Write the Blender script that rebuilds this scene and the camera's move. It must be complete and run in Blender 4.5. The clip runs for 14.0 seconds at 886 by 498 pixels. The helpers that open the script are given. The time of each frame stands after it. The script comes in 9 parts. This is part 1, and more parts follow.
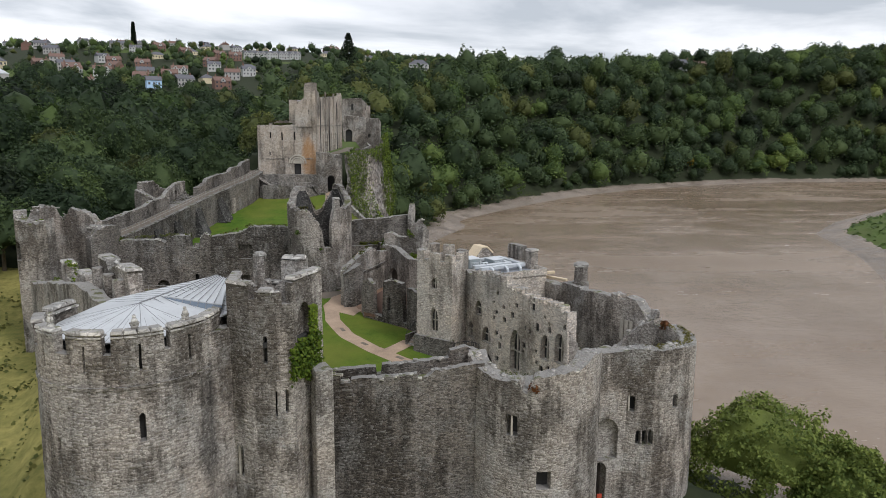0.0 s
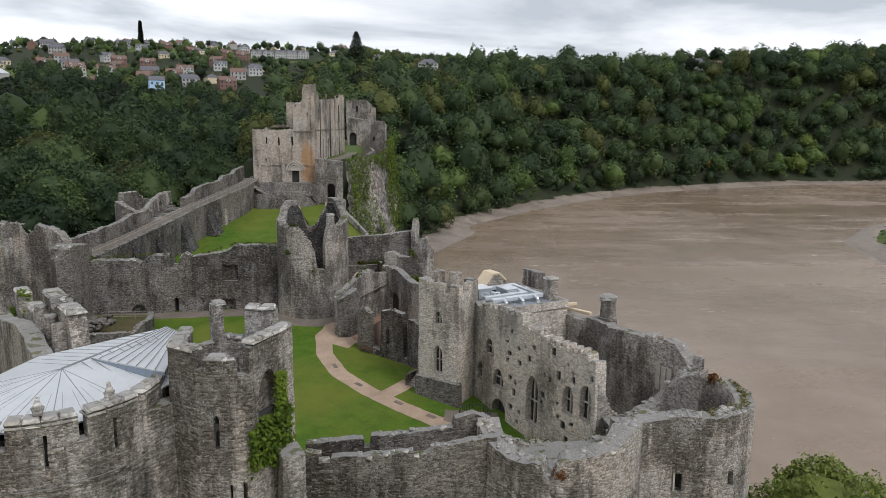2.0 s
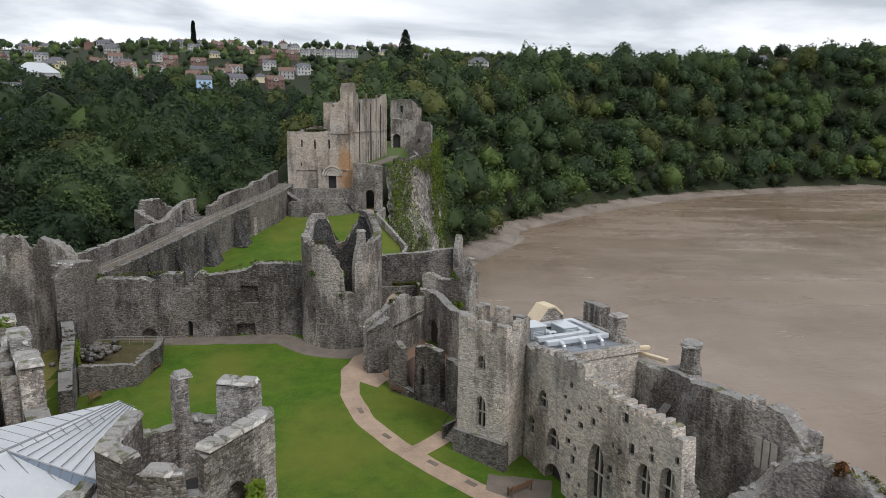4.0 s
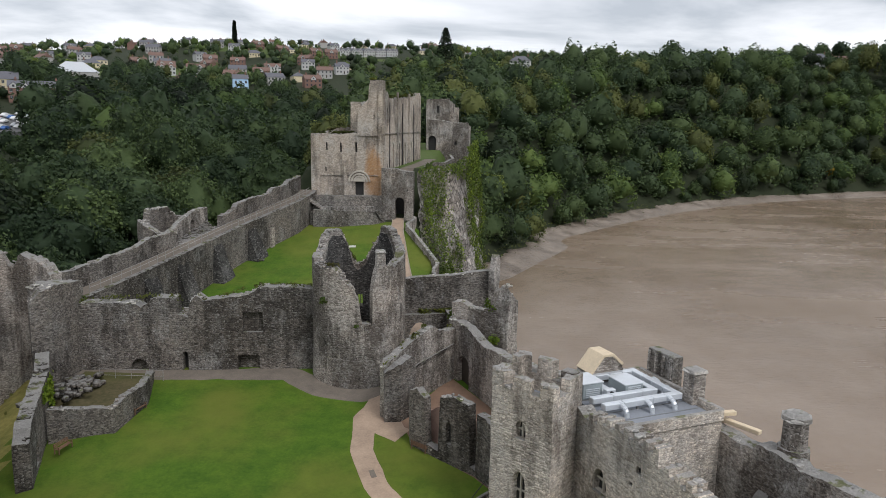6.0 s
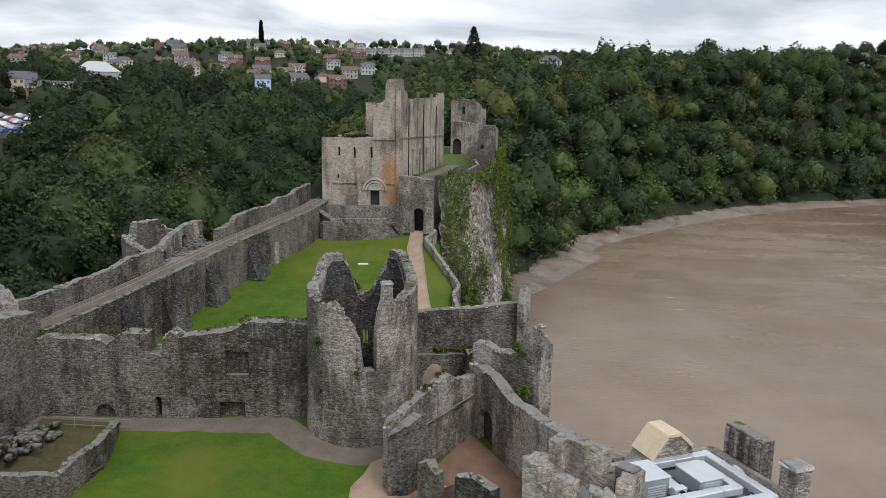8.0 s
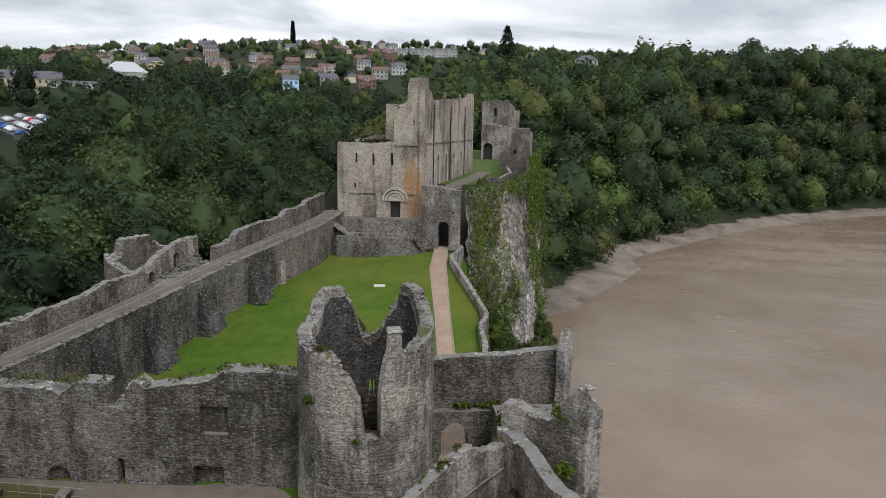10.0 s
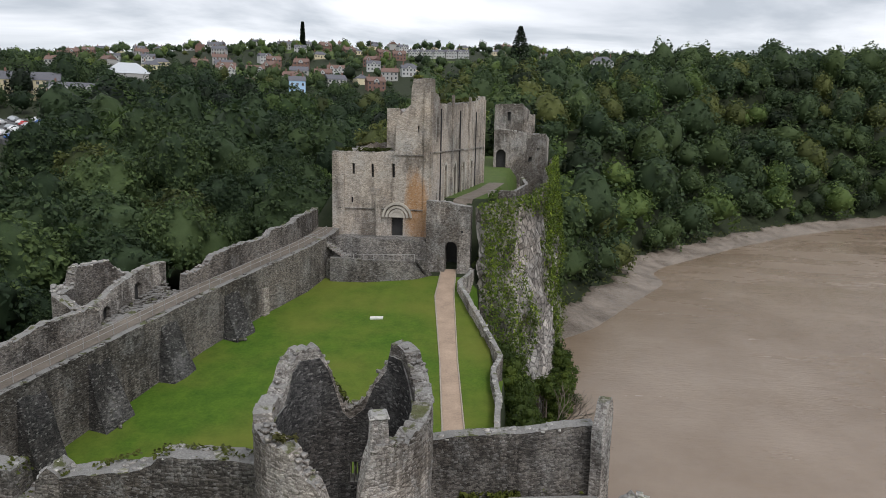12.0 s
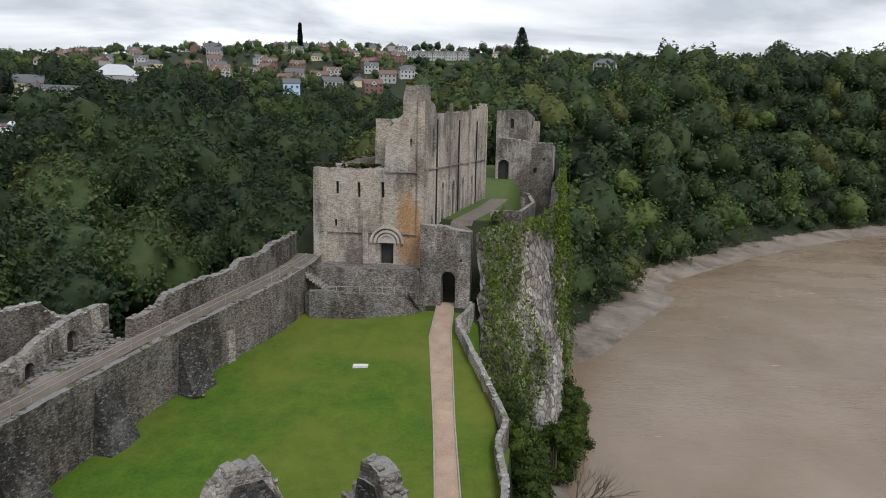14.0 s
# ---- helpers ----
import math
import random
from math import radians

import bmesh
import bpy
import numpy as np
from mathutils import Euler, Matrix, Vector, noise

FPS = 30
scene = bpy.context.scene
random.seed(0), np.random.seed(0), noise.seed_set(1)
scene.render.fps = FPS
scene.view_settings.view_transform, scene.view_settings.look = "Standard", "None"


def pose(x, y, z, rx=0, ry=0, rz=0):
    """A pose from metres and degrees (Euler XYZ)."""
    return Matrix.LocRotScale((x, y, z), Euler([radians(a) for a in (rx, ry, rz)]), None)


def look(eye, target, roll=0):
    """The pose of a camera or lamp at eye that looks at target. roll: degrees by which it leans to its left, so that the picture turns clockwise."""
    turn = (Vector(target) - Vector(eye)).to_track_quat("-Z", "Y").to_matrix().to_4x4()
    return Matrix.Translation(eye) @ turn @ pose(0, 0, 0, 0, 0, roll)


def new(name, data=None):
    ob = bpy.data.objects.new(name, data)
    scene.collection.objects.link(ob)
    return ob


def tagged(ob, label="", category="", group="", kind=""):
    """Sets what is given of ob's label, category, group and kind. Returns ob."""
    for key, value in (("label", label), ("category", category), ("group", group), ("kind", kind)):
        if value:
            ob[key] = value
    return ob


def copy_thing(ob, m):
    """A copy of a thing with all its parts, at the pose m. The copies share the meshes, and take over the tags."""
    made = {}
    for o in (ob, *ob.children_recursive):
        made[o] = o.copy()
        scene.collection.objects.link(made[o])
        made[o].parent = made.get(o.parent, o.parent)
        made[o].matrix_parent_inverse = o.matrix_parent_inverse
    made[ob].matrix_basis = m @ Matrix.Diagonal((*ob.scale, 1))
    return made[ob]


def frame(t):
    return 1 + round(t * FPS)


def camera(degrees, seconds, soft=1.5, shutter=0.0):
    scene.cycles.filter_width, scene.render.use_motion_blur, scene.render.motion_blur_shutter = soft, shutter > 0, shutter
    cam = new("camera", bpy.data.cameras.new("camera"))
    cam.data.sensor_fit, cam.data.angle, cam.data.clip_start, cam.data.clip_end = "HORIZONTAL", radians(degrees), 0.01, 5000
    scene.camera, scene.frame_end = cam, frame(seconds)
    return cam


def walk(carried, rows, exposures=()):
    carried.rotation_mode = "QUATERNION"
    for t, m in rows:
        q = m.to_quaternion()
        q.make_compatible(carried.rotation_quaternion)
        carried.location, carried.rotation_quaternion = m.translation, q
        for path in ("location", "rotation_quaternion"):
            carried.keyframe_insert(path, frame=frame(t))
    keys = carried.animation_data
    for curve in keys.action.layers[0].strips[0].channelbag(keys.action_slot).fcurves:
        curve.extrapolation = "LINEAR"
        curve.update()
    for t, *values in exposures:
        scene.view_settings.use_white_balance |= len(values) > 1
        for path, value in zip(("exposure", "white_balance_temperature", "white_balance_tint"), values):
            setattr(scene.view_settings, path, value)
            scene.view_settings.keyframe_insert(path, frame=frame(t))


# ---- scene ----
cam = camera(63.1, 14.0, soft=0.75)
METRES, EYE, TILT, LEAN, TURN = 100.0, 28.0, 0.0, 0.0, -6.5
ROWS = [
    (0.0, 0.0, 0.0, 0.0, 0.1, -9.92, -0.55),
    (0.5, 0.0011, 0.0325, 0.0044, 0.08, -9.93, -0.56),
    (1.0, 0.0025, 0.0659, 0.008, 0.06, -9.95, -0.56),
    (1.5, 0.0035, 0.0995, 0.0104, 0.23, -9.97, -0.57),
    (2.0, 0.0047, 0.1333, 0.0128, 0.91, -10.0, -0.59),
    (2.5, 0.0058, 0.1687, 0.0149, 1.54, -10.03, -0.6),
    (3.0, 0.0057, 0.2056, 0.0173, 2.1, -10.03, -0.61),
    (3.5, 0.0052, 0.2427, 0.0179, 3.03, -10.07, -0.62),
    (4.0, 0.0052, 0.2795, 0.0187, 4.83, -10.11, -0.67),
    (6.5, -0.0036, 0.4652, 0.0215, 8.5, -10.15, -0.85),
    (7.0, -0.0067, 0.5016, 0.0225, 9.14, -10.16, -0.88),
    (7.5, -0.0101, 0.5381, 0.0234, 9.69, -10.15, -0.91),
    (8.0, -0.0143, 0.5741, 0.0249, 10.23, -10.13, -0.94),
    (10.5, -0.0388, 0.7512, 0.0304, 13.36, -10.07, -1.1),
    (11.0, -0.0452, 0.7871, 0.0326, 13.71, -10.05, -1.11),
    (11.5, -0.0519, 0.8203, 0.0344, 13.7, -10.02, -1.15),
    (12.0, -0.0593, 0.8552, 0.0358, 13.71, -9.96, -1.18),
    (12.5, -0.0664, 0.8903, 0.0375, 13.7, -9.94, -1.21),
    (13.0, -0.0734, 0.9242, 0.0407, 13.7, -9.93, -1.21),
    (13.5, -0.0806, 0.9577, 0.0455, 13.7, -9.9, -1.23),
    (14.0, -0.0876, 0.9905, 0.0505, 13.71, -9.86, -1.24),
]
walk(cam, [(t, pose(0, 0, EYE, TILT, LEAN, TURN) @ pose(METRES * x, METRES * y, METRES * z, 90 + pitch, roll, yaw)) for t, x, y, z, yaw, pitch, roll in ROWS])

# ---- sky and sun: bright overcast ----
world = bpy.data.worlds.new("overcast_sky")
scene.world = world
world.use_nodes = True
wn, wl = world.node_tree.nodes, world.node_tree.links
wn.clear()
w_out = wn.new("ShaderNodeOutputWorld")
w_bg = wn.new("ShaderNodeBackground")
w_sky = wn.new("ShaderNodeTexSky")
w_sky.sky_type, w_sky.sun_disc = "NISHITA", False
w_sky.sun_elevation, w_sky.sun_rotation = radians(48), radians(150)
w_co = wn.new("ShaderNodeTexCoord")
w_sep = wn.new("ShaderNodeSeparateXYZ")
wl.new(w_co.outputs["Generated"], w_sep.inputs[0])
w_add = wn.new("ShaderNodeMath")
w_add.operation = "ADD"
wl.new(w_sep.outputs["Z"], w_add.inputs[0])
w_add.inputs[1].default_value = 0.12
w_max = wn.new("ShaderNodeMath")
w_max.operation = "MAXIMUM"
wl.new(w_add.outputs[0], w_max.inputs[0])
w_max.inputs[1].default_value = 0.05
w_div = []
for axis in ("X", "Y"):
    m = wn.new("ShaderNodeMath")
    m.operation = "DIVIDE"
    wl.new(w_sep.outputs[axis], m.inputs[0])
    wl.new(w_max.outputs[0], m.inputs[1])
    w_div.append(m)
w_com = wn.new("ShaderNodeCombineXYZ")
wl.new(w_div[0].outputs[0], w_com.inputs[0])
wl.new(w_div[1].outputs[0], w_com.inputs[1])
w_noise = wn.new("ShaderNodeTexNoise")
w_noise.inputs["Scale"].default_value = 0.55
w_noise.inputs["Detail"].default_value = 7
w_noise.inputs["Roughness"].default_value = 0.52
w_noise.inputs["Distortion"].default_value = 0.4
wl.new(w_com.outputs[0], w_noise.inputs["Vector"])
w_ramp = wn.new("ShaderNodeValToRGB")
w_ramp.color_ramp.elements[0].position, w_ramp.color_ramp.elements[0].color = 0.40, (5.2, 5.55, 5.9, 1)
w_ramp.color_ramp.elements[1].position, w_ramp.color_ramp.elements[1].color = 0.57, (10.4, 10.5, 10.6, 1)
wl.new(w_noise.outputs["Fac"], w_ramp.inputs[0])
w_mix = wn.new("ShaderNodeMixRGB")
w_mix.inputs[0].default_value = 0.9
wl.new(w_sky.outputs[0], w_mix.inputs[1])
wl.new(w_ramp.outputs[0], w_mix.inputs[2])
wl.new(w_mix.outputs[0], w_bg.inputs[0])
w_bg.inputs[1].default_value = 0.1
wl.new(w_bg.outputs[0], w_out.inputs[0])

sun = new("sun", bpy.data.lights.new("sun", "SUN"))
sun.data.energy, sun.data.angle, sun.data.color = 1.35, radians(18), (1.0, 0.985, 0.955)
sun.matrix_world = look((60, -70, 110), (0, 0, 0))
scene.view_settings.exposure = 0.17
scene.view_settings.use_white_balance = True
scene.view_settings.white_balance_temperature, scene.view_settings.white_balance_tint = 6320, 12

# ---- materials ----
def node_mat(name):
    m = bpy.data.materials.new(name)
    m.use_nodes = True
    nt = m.node_tree
    return m, nt, nt.nodes["Principled BSDF"]


def link_noise(nt, vec, scale, detail=4, rough=0.55, stretch=None):
    n = nt.nodes.new("ShaderNodeTexNoise")
    n.inputs["Scale"].default_value, n.inputs["Detail"].default_value, n.inputs["Roughness"].default_value = scale, detail, rough
    if stretch:
        mp = nt.nodes.new("ShaderNodeMapping")
        mp.inputs["Scale"].default_value = stretch
        nt.links.new(vec, mp.inputs[0])
        vec = mp.outputs[0]
    nt.links.new(vec, n.inputs["Vector"])
    return n.outputs["Fac"]


def link_ramp(nt, fac, a, b, ca=(0, 0, 0, 1), cb=(1, 1, 1, 1)):
    r = nt.nodes.new("ShaderNodeValToRGB")
    r.color_ramp.elements[0].position, r.color_ramp.elements[1].position = a, b
    r.color_ramp.elements[0].color, r.color_ramp.elements[1].color = ca, cb
    nt.links.new(fac, r.inputs[0])
    return r.outputs[0]


def link_mix(nt, fac, a, b, mode="MIX"):
    m = nt.nodes.new("ShaderNodeMixRGB")
    m.blend_type = mode
    for k, v in ((0, fac), (1, a), (2, b)):
        if isinstance(v, (int, float)):
            m.inputs[k].default_value = v if k == 0 else (v, v, v, 1)
        elif isinstance(v, tuple):
            m.inputs[k].default_value = (*v, 1)
        else:
            nt.links.new(v, m.inputs[k])
    return m.outputs[0]


def link_bump(nt, bsdf, height, strength, distance):
    b = nt.nodes.new("ShaderNodeBump")
    b.inputs["Strength"].default_value, b.inputs["Distance"].default_value = strength, distance
    nt.links.new(height, b.inputs["Height"])
    nt.links.new(b.outputs[0], bsdf.inputs["Normal"])


def stone_mat(name, light, dark, stain=0.75, stain_at=(0.44, 0.62), lichen=0.5, course=(4.2, 4.2, 8.6), rust=None, moss=0.45, crust=0.8, tone=0.36, gap=0.66, block=False):
    """Rubble limestone: stones of differing tone, dark weather streaks, pale lichen and moss on the tops."""
    m, nt, bsdf = node_mat(name)
    geo = nt.nodes.new("ShaderNodeNewGeometry")
    pos = geo.outputs["Position"]
    warp = nt.nodes.new("ShaderNodeTexNoise")
    warp.inputs["Scale"].default_value, warp.inputs["Detail"].default_value = 1.6, 2
    nt.links.new(pos, warp.inputs["Vector"])
    vadd = nt.nodes.new("ShaderNodeVectorMath")
    vadd.operation = "MULTIPLY_ADD"
    nt.links.new(warp.outputs["Color"], vadd.inputs[0])
    vadd.inputs[1].default_value = (0.16, 0.16, 0.09)
    nt.links.new(pos, vadd.inputs[2])
    mp = nt.nodes.new("ShaderNodeMapping")
    mp.inputs["Scale"].default_value = course
    nt.links.new(vadd.outputs[0], mp.inputs[0])
    vor = nt.nodes.new("ShaderNodeTexVoronoi")
    vor.inputs["Scale"].default_value = 1.0
    nt.links.new(mp.outputs[0], vor.inputs["Vector"])
    edge = nt.nodes.new("ShaderNodeTexVoronoi")
    edge.feature = "DISTANCE_TO_EDGE"
    edge.inputs["Scale"].default_value = 1.0
    nt.links.new(mp.outputs[0], edge.inputs["Vector"])
    sepc = nt.nodes.new("ShaderNodeSeparateColor")
    if block:
        # each laid block takes a tone of its own
        rnd = nt.nodes.new("ShaderNodeTexWhiteNoise")
        rnd.noise_dimensions = "1D"
        own = nt.nodes.new("ShaderNodeObjectInfo")
        both_id = nt.nodes.new("ShaderNodeMath")
        both_id.operation = "ADD"
        nt.links.new(geo.outputs["Random Per Island"], both_id.inputs[0])
        nt.links.new(own.outputs["Random"], both_id.inputs[1])
        nt.links.new(both_id.outputs[0], rnd.inputs["W"])
        nt.links.new(rnd.outputs["Color"], sepc.inputs[0])
    else:
        nt.links.new(vor.outputs["Color"], sepc.inputs[0])
    grain = link_noise(nt, pos, 9.0, 5, 0.65)
    mid = link_noise(nt, pos, 1.3, 6, 0.68, (1, 1, 1.6))
    blend = link_mix(nt, tone * 0.55 if block else tone, link_mix(nt, 0.5, mid, grain), sepc.outputs[0])
    col = link_ramp(nt, blend, 0.33, 0.67, (*dark, 1), (*light, 1))
    speck = link_noise(nt, pos, 7.0, 7, 0.85)
    col = link_mix(nt, 1.0, col, link_ramp(nt, speck, 0.36, 0.64, (0.74, 0.74, 0.74, 1), (1.22, 1.22, 1.22, 1)), "MULTIPLY")
    # broad tone drift
    broad = link_noise(nt, pos, 0.16, 3, 0.6)
    col = link_mix(nt, link_ramp(nt, broad, 0.35, 0.7), col, link_mix(nt, 1.0, col, (1.20, 1.13, 1.06), "MULTIPLY"))
    # vertical weather streaks
    streak = link_noise(nt, pos, 1.0, 8, 0.72, (1.1, 1.1, 0.10))
    patch = link_noise(nt, pos, 0.15, 6, 0.62, (1, 1, 0.6))
    both = link_mix(nt, 0.03, link_mix(nt, 0.70, streak, patch), sepc.outputs[2])
    stained = link_mix(nt, stain, col, link_mix(nt, 1.0, col, (0.325, 0.315, 0.305), "MULTIPLY"))
    col = link_mix(nt, link_ramp(nt, both, stain_at[0], stain_at[1]), col, stained)
    # chalky bloom where the face has been washed clean
    bloom = link_mix(nt, 1.0, link_ramp(nt, link_noise(nt, pos, 0.33, 5, 0.65, (1, 1, 0.7)), 0.52, 0.66), link_ramp(nt, link_noise(nt, pos, 4.5, 5, 0.7), 0.38, 0.6), "MULTIPLY")
    col = link_mix(nt, link_mix(nt, 1.0, bloom, lichen, "MULTIPLY"), col, (0.58, 0.575, 0.55))
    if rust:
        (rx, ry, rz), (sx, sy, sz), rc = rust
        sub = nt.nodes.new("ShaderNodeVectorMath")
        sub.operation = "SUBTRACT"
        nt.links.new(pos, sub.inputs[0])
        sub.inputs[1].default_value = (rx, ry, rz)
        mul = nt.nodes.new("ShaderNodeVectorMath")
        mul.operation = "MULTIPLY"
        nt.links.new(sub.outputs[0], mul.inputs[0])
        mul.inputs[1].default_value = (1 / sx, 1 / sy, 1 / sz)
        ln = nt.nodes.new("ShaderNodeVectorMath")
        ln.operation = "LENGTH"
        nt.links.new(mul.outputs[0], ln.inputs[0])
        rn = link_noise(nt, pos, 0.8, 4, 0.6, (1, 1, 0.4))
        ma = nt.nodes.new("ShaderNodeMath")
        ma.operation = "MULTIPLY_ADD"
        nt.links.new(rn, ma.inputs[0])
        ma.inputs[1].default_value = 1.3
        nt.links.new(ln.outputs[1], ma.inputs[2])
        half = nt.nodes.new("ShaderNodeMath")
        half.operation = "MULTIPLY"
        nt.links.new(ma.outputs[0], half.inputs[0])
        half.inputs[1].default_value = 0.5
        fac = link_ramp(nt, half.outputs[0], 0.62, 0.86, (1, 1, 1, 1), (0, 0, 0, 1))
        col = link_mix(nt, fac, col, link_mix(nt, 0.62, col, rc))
    # joints
    if not block:
        joint = link_ramp(nt, edge.outputs["Distance"], 0.01, 0.12, (gap, gap, gap, 1), (1.04, 1.04, 1.04, 1))
        col = link_mix(nt, 1.0, col, joint, "MULTIPLY")
    # lost stones and bleached ones
    col = link_mix(nt, link_ramp(nt, sepc.outputs[1], 0.93, 0.95, (0, 0, 0, 1), (0.36, 0.36, 0.36, 1)), col, link_mix(nt, 1.0, col, (0.34, 0.33, 0.33), "MULTIPLY"))
    col = link_mix(nt, link_ramp(nt, sepc.outputs[2], 0.90, 0.93, (0, 0, 0, 1), (0.36, 0.36, 0.36, 1)), col, link_mix(nt, 0.5, col, (0.62, 0.60, 0.57)))
    # pale lichen dots
    lich = link_noise(nt, pos, 3.6, 8, 0.8)
    col = link_mix(nt, link_ramp(nt, lich, 0.58, 0.64, (0, 0, 0, 1), (lichen, lichen, lichen, 1)), col, (0.60, 0.595, 0.57))
    # tops: pale crust and moss
    sepn = nt.nodes.new("ShaderNodeSeparateXYZ")
    nt.links.new(geo.outputs["Normal"], sepn.inputs[0])
    up = link_ramp(nt, sepn.outputs["Z"], 0.45, 0.8)
    mossn = link_noise(nt, pos, 0.8, 5, 0.6)
    topc = link_mix(nt, link_ramp(nt, mossn, 0.5 + 0.1 * (1 - moss), 0.62), link_mix(nt, grain, (0.12, 0.117, 0.11), (0.38, 0.37, 0.35)), (0.085, 0.095, 0.03))
    col = link_mix(nt, link_mix(nt, 1.0, up, crust, "MULTIPLY"), col, topc)
    nt.links.new(col, bsdf.inputs["Base Color"])
    bsdf.inputs["Roughness"].default_value = 0.92
    bsdf.inputs["Specular IOR Level"].default_value = 0.25
    hmix = grain if block else link_mix(nt, 0.35, link_ramp(nt, edge.outputs["Distance"], 0.0, 0.16), link_mix(nt, 0.5, grain, sepc.outputs[1]))
    link_bump(nt, bsdf, hmix, 0.7, 0.07)
    return m


def simple_mat(name, color, rough=0.8, metal=0.0, vary=0.25, scale=1.5, bump=0.0, bscale=8.0, stretch=None):
    """A plain painted or natural surface with two scales of variation."""
    m, nt, bsdf = node_mat(name)
    pos = nt.nodes.new("ShaderNodeNewGeometry").outputs["Position"]
    a = link_noise(nt, pos, scale, 4, 0.6, stretch)
    b = link_noise(nt, pos, scale * 9, 4, 0.6, stretch)
    f = link_mix(nt, 0.4, a, b)
    lo, hi = tuple(c * (1 - vary) for c in color), tuple(min(1, c * (1 + vary)) for c in color)
    nt.links.new(link_ramp(nt, f, 0.3, 0.7, (*lo, 1), (*hi, 1)), bsdf.inputs["Base Color"])
    bsdf.inputs["Roughness"].default_value, bsdf.inputs["Metallic"].default_value = rough, metal
    if bump:
        link_bump(nt, bsdf, link_noise(nt, pos, bscale, 5, 0.6), bump, 0.05)
    return m


def leaf_mat(name, color, tip, spread=0.5, wide=0.012):
    """Leaves: tone by leaf, by tree and by broad drift, a little light through them."""
    m, nt, bsdf = node_mat(name)
    geo = nt.nodes.new("ShaderNodeNewGeometry")
    info = nt.nodes.new("ShaderNodeObjectInfo")
    drift = link_noise(nt, geo.outputs["Position"], wide * 5, 3, 0.6)
    spray = link_noise(nt, geo.outputs["Position"], 1.1, 6, 0.75)
    f = link_mix(nt, 0.35, link_mix(nt, 0.4, geo.outputs["Random Per Island"], spray), drift)
    col = link_ramp(nt, f, 0.28, 0.76, (*color, 1), (*tip, 1))
    tone = link_ramp(nt, info.outputs["Random"], 0.0, 1.0, (1 - spread, 1 - spread * 0.9, 1 - spread, 1), (1 + spread * 0.6, 1 + spread * 0.5, 1.0, 1))
    col = link_mix(nt, 1.0, col, tone, "MULTIPLY")
    nt.links.new(col, bsdf.inputs["Base Color"])
    bsdf.inputs["Roughness"].default_value = 0.65
    link_bump(nt, bsdf, spray, 0.5, 0.35)
    bsdf.inputs["Specular IOR Level"].default_value = 0.2
    tr = nt.nodes.new("ShaderNodeBsdfTranslucent")
    nt.links.new(col, tr.inputs["Color"])
    mx = nt.nodes.new("ShaderNodeMixShader")
    mx.inputs[0].default_value = 0.3
    nt.links.new(bsdf.outputs[0], mx.inputs[1])
    nt.links.new(tr.outputs[0], mx.inputs[2])
    nt.links.new(mx.outputs[0], nt.nodes["Material Output"].inputs[0])
    return m


def grass_mat(name, a, b, c, fine=3.0):
    m, nt, bsdf = node_mat(name)
    pos = nt.nodes.new("ShaderNodeNewGeometry").outputs["Position"]
    broad = link_noise(nt, pos, 0.07, 4, 0.6)
    mid = link_noise(nt, pos, 0.5, 5, 0.65)
    tiny = link_noise(nt, pos, fine, 6, 0.75)
    col = link_ramp(nt, link_mix(nt, 0.45, mid, tiny), 0.3, 0.72, (*a, 1), (*b, 1))
    col = link_mix(nt, link_ramp(nt, broad, 0.42, 0.66), col, link_mix(nt, 0.6, col, c))
    nt.links.new(col, bsdf.inputs["Base Color"])
    bsdf.inputs["Roughness"].default_value = 0.9
    bsdf.inputs["Specular IOR Level"].default_value = 0.15
    link_bump(nt, bsdf, tiny, 0.6, 0.06)
    return m


STONE_KINDS = {"grey": dict(light=(0.47, 0.44, 0.402), dark=(0.18, 0.160, 0.143), stain=0.95, stain_at=(0.465, 0.53)),
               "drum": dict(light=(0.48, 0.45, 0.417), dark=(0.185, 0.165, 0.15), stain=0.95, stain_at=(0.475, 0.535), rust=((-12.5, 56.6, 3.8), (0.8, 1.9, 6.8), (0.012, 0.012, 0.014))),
               "dark": dict(light=(0.232, 0.213, 0.190), dark=(0.073, 0.066, 0.060), stain=0.90, stain_at=(0.47, 0.545), lichen=0.30),
               "warm": dict(light=(0.72, 0.665, 0.59), dark=(0.35, 0.316, 0.276), stain=0.86, stain_at=(0.49, 0.58), course=(3.6, 3.6, 8.0), tone=0.32)}
STONE = stone_mat("grey_rubble_limestone", **STONE_KINDS["grey"])
STONE_DRUM = stone_mat("grey_drum_limestone", **STONE_KINDS["drum"])
STONE_DARK = stone_mat("dark_weathered_limestone", **STONE_KINDS["dark"])
STONE_WARM = stone_mat("buff_hall_masonry", **STONE_KINDS["warm"])
BLOCKS = {m: stone_mat(n, block=True, **STONE_KINDS[k]) for m, n, k in ((STONE, "grey_limestone_block", "grey"), (STONE_DRUM, "grey_drum_block", "drum"), (STONE_DARK, "dark_limestone_block", "dark"), (STONE_WARM, "buff_hall_block", "warm"))}
STONE_TOWER = stone_mat("pale_great_tower_masonry", (0.56, 0.505, 0.44), (0.25, 0.222, 0.19), 0.85, (0.48, 0.57), course=(4.0, 4.0, 7.4), tone=0.22, gap=0.8,
                        rust=((-13.4, 192.3, 18.6), (2.3, 3.2, 6.6), (0.42, 0.19, 0.04)))
STONE_CAP = stone_mat("pale_lichened_coping", (0.60, 0.585, 0.555), (0.22, 0.21, 0.195), 0.55, (0.5, 0.66), 0.75, (1.1, 1.1, 2.2))
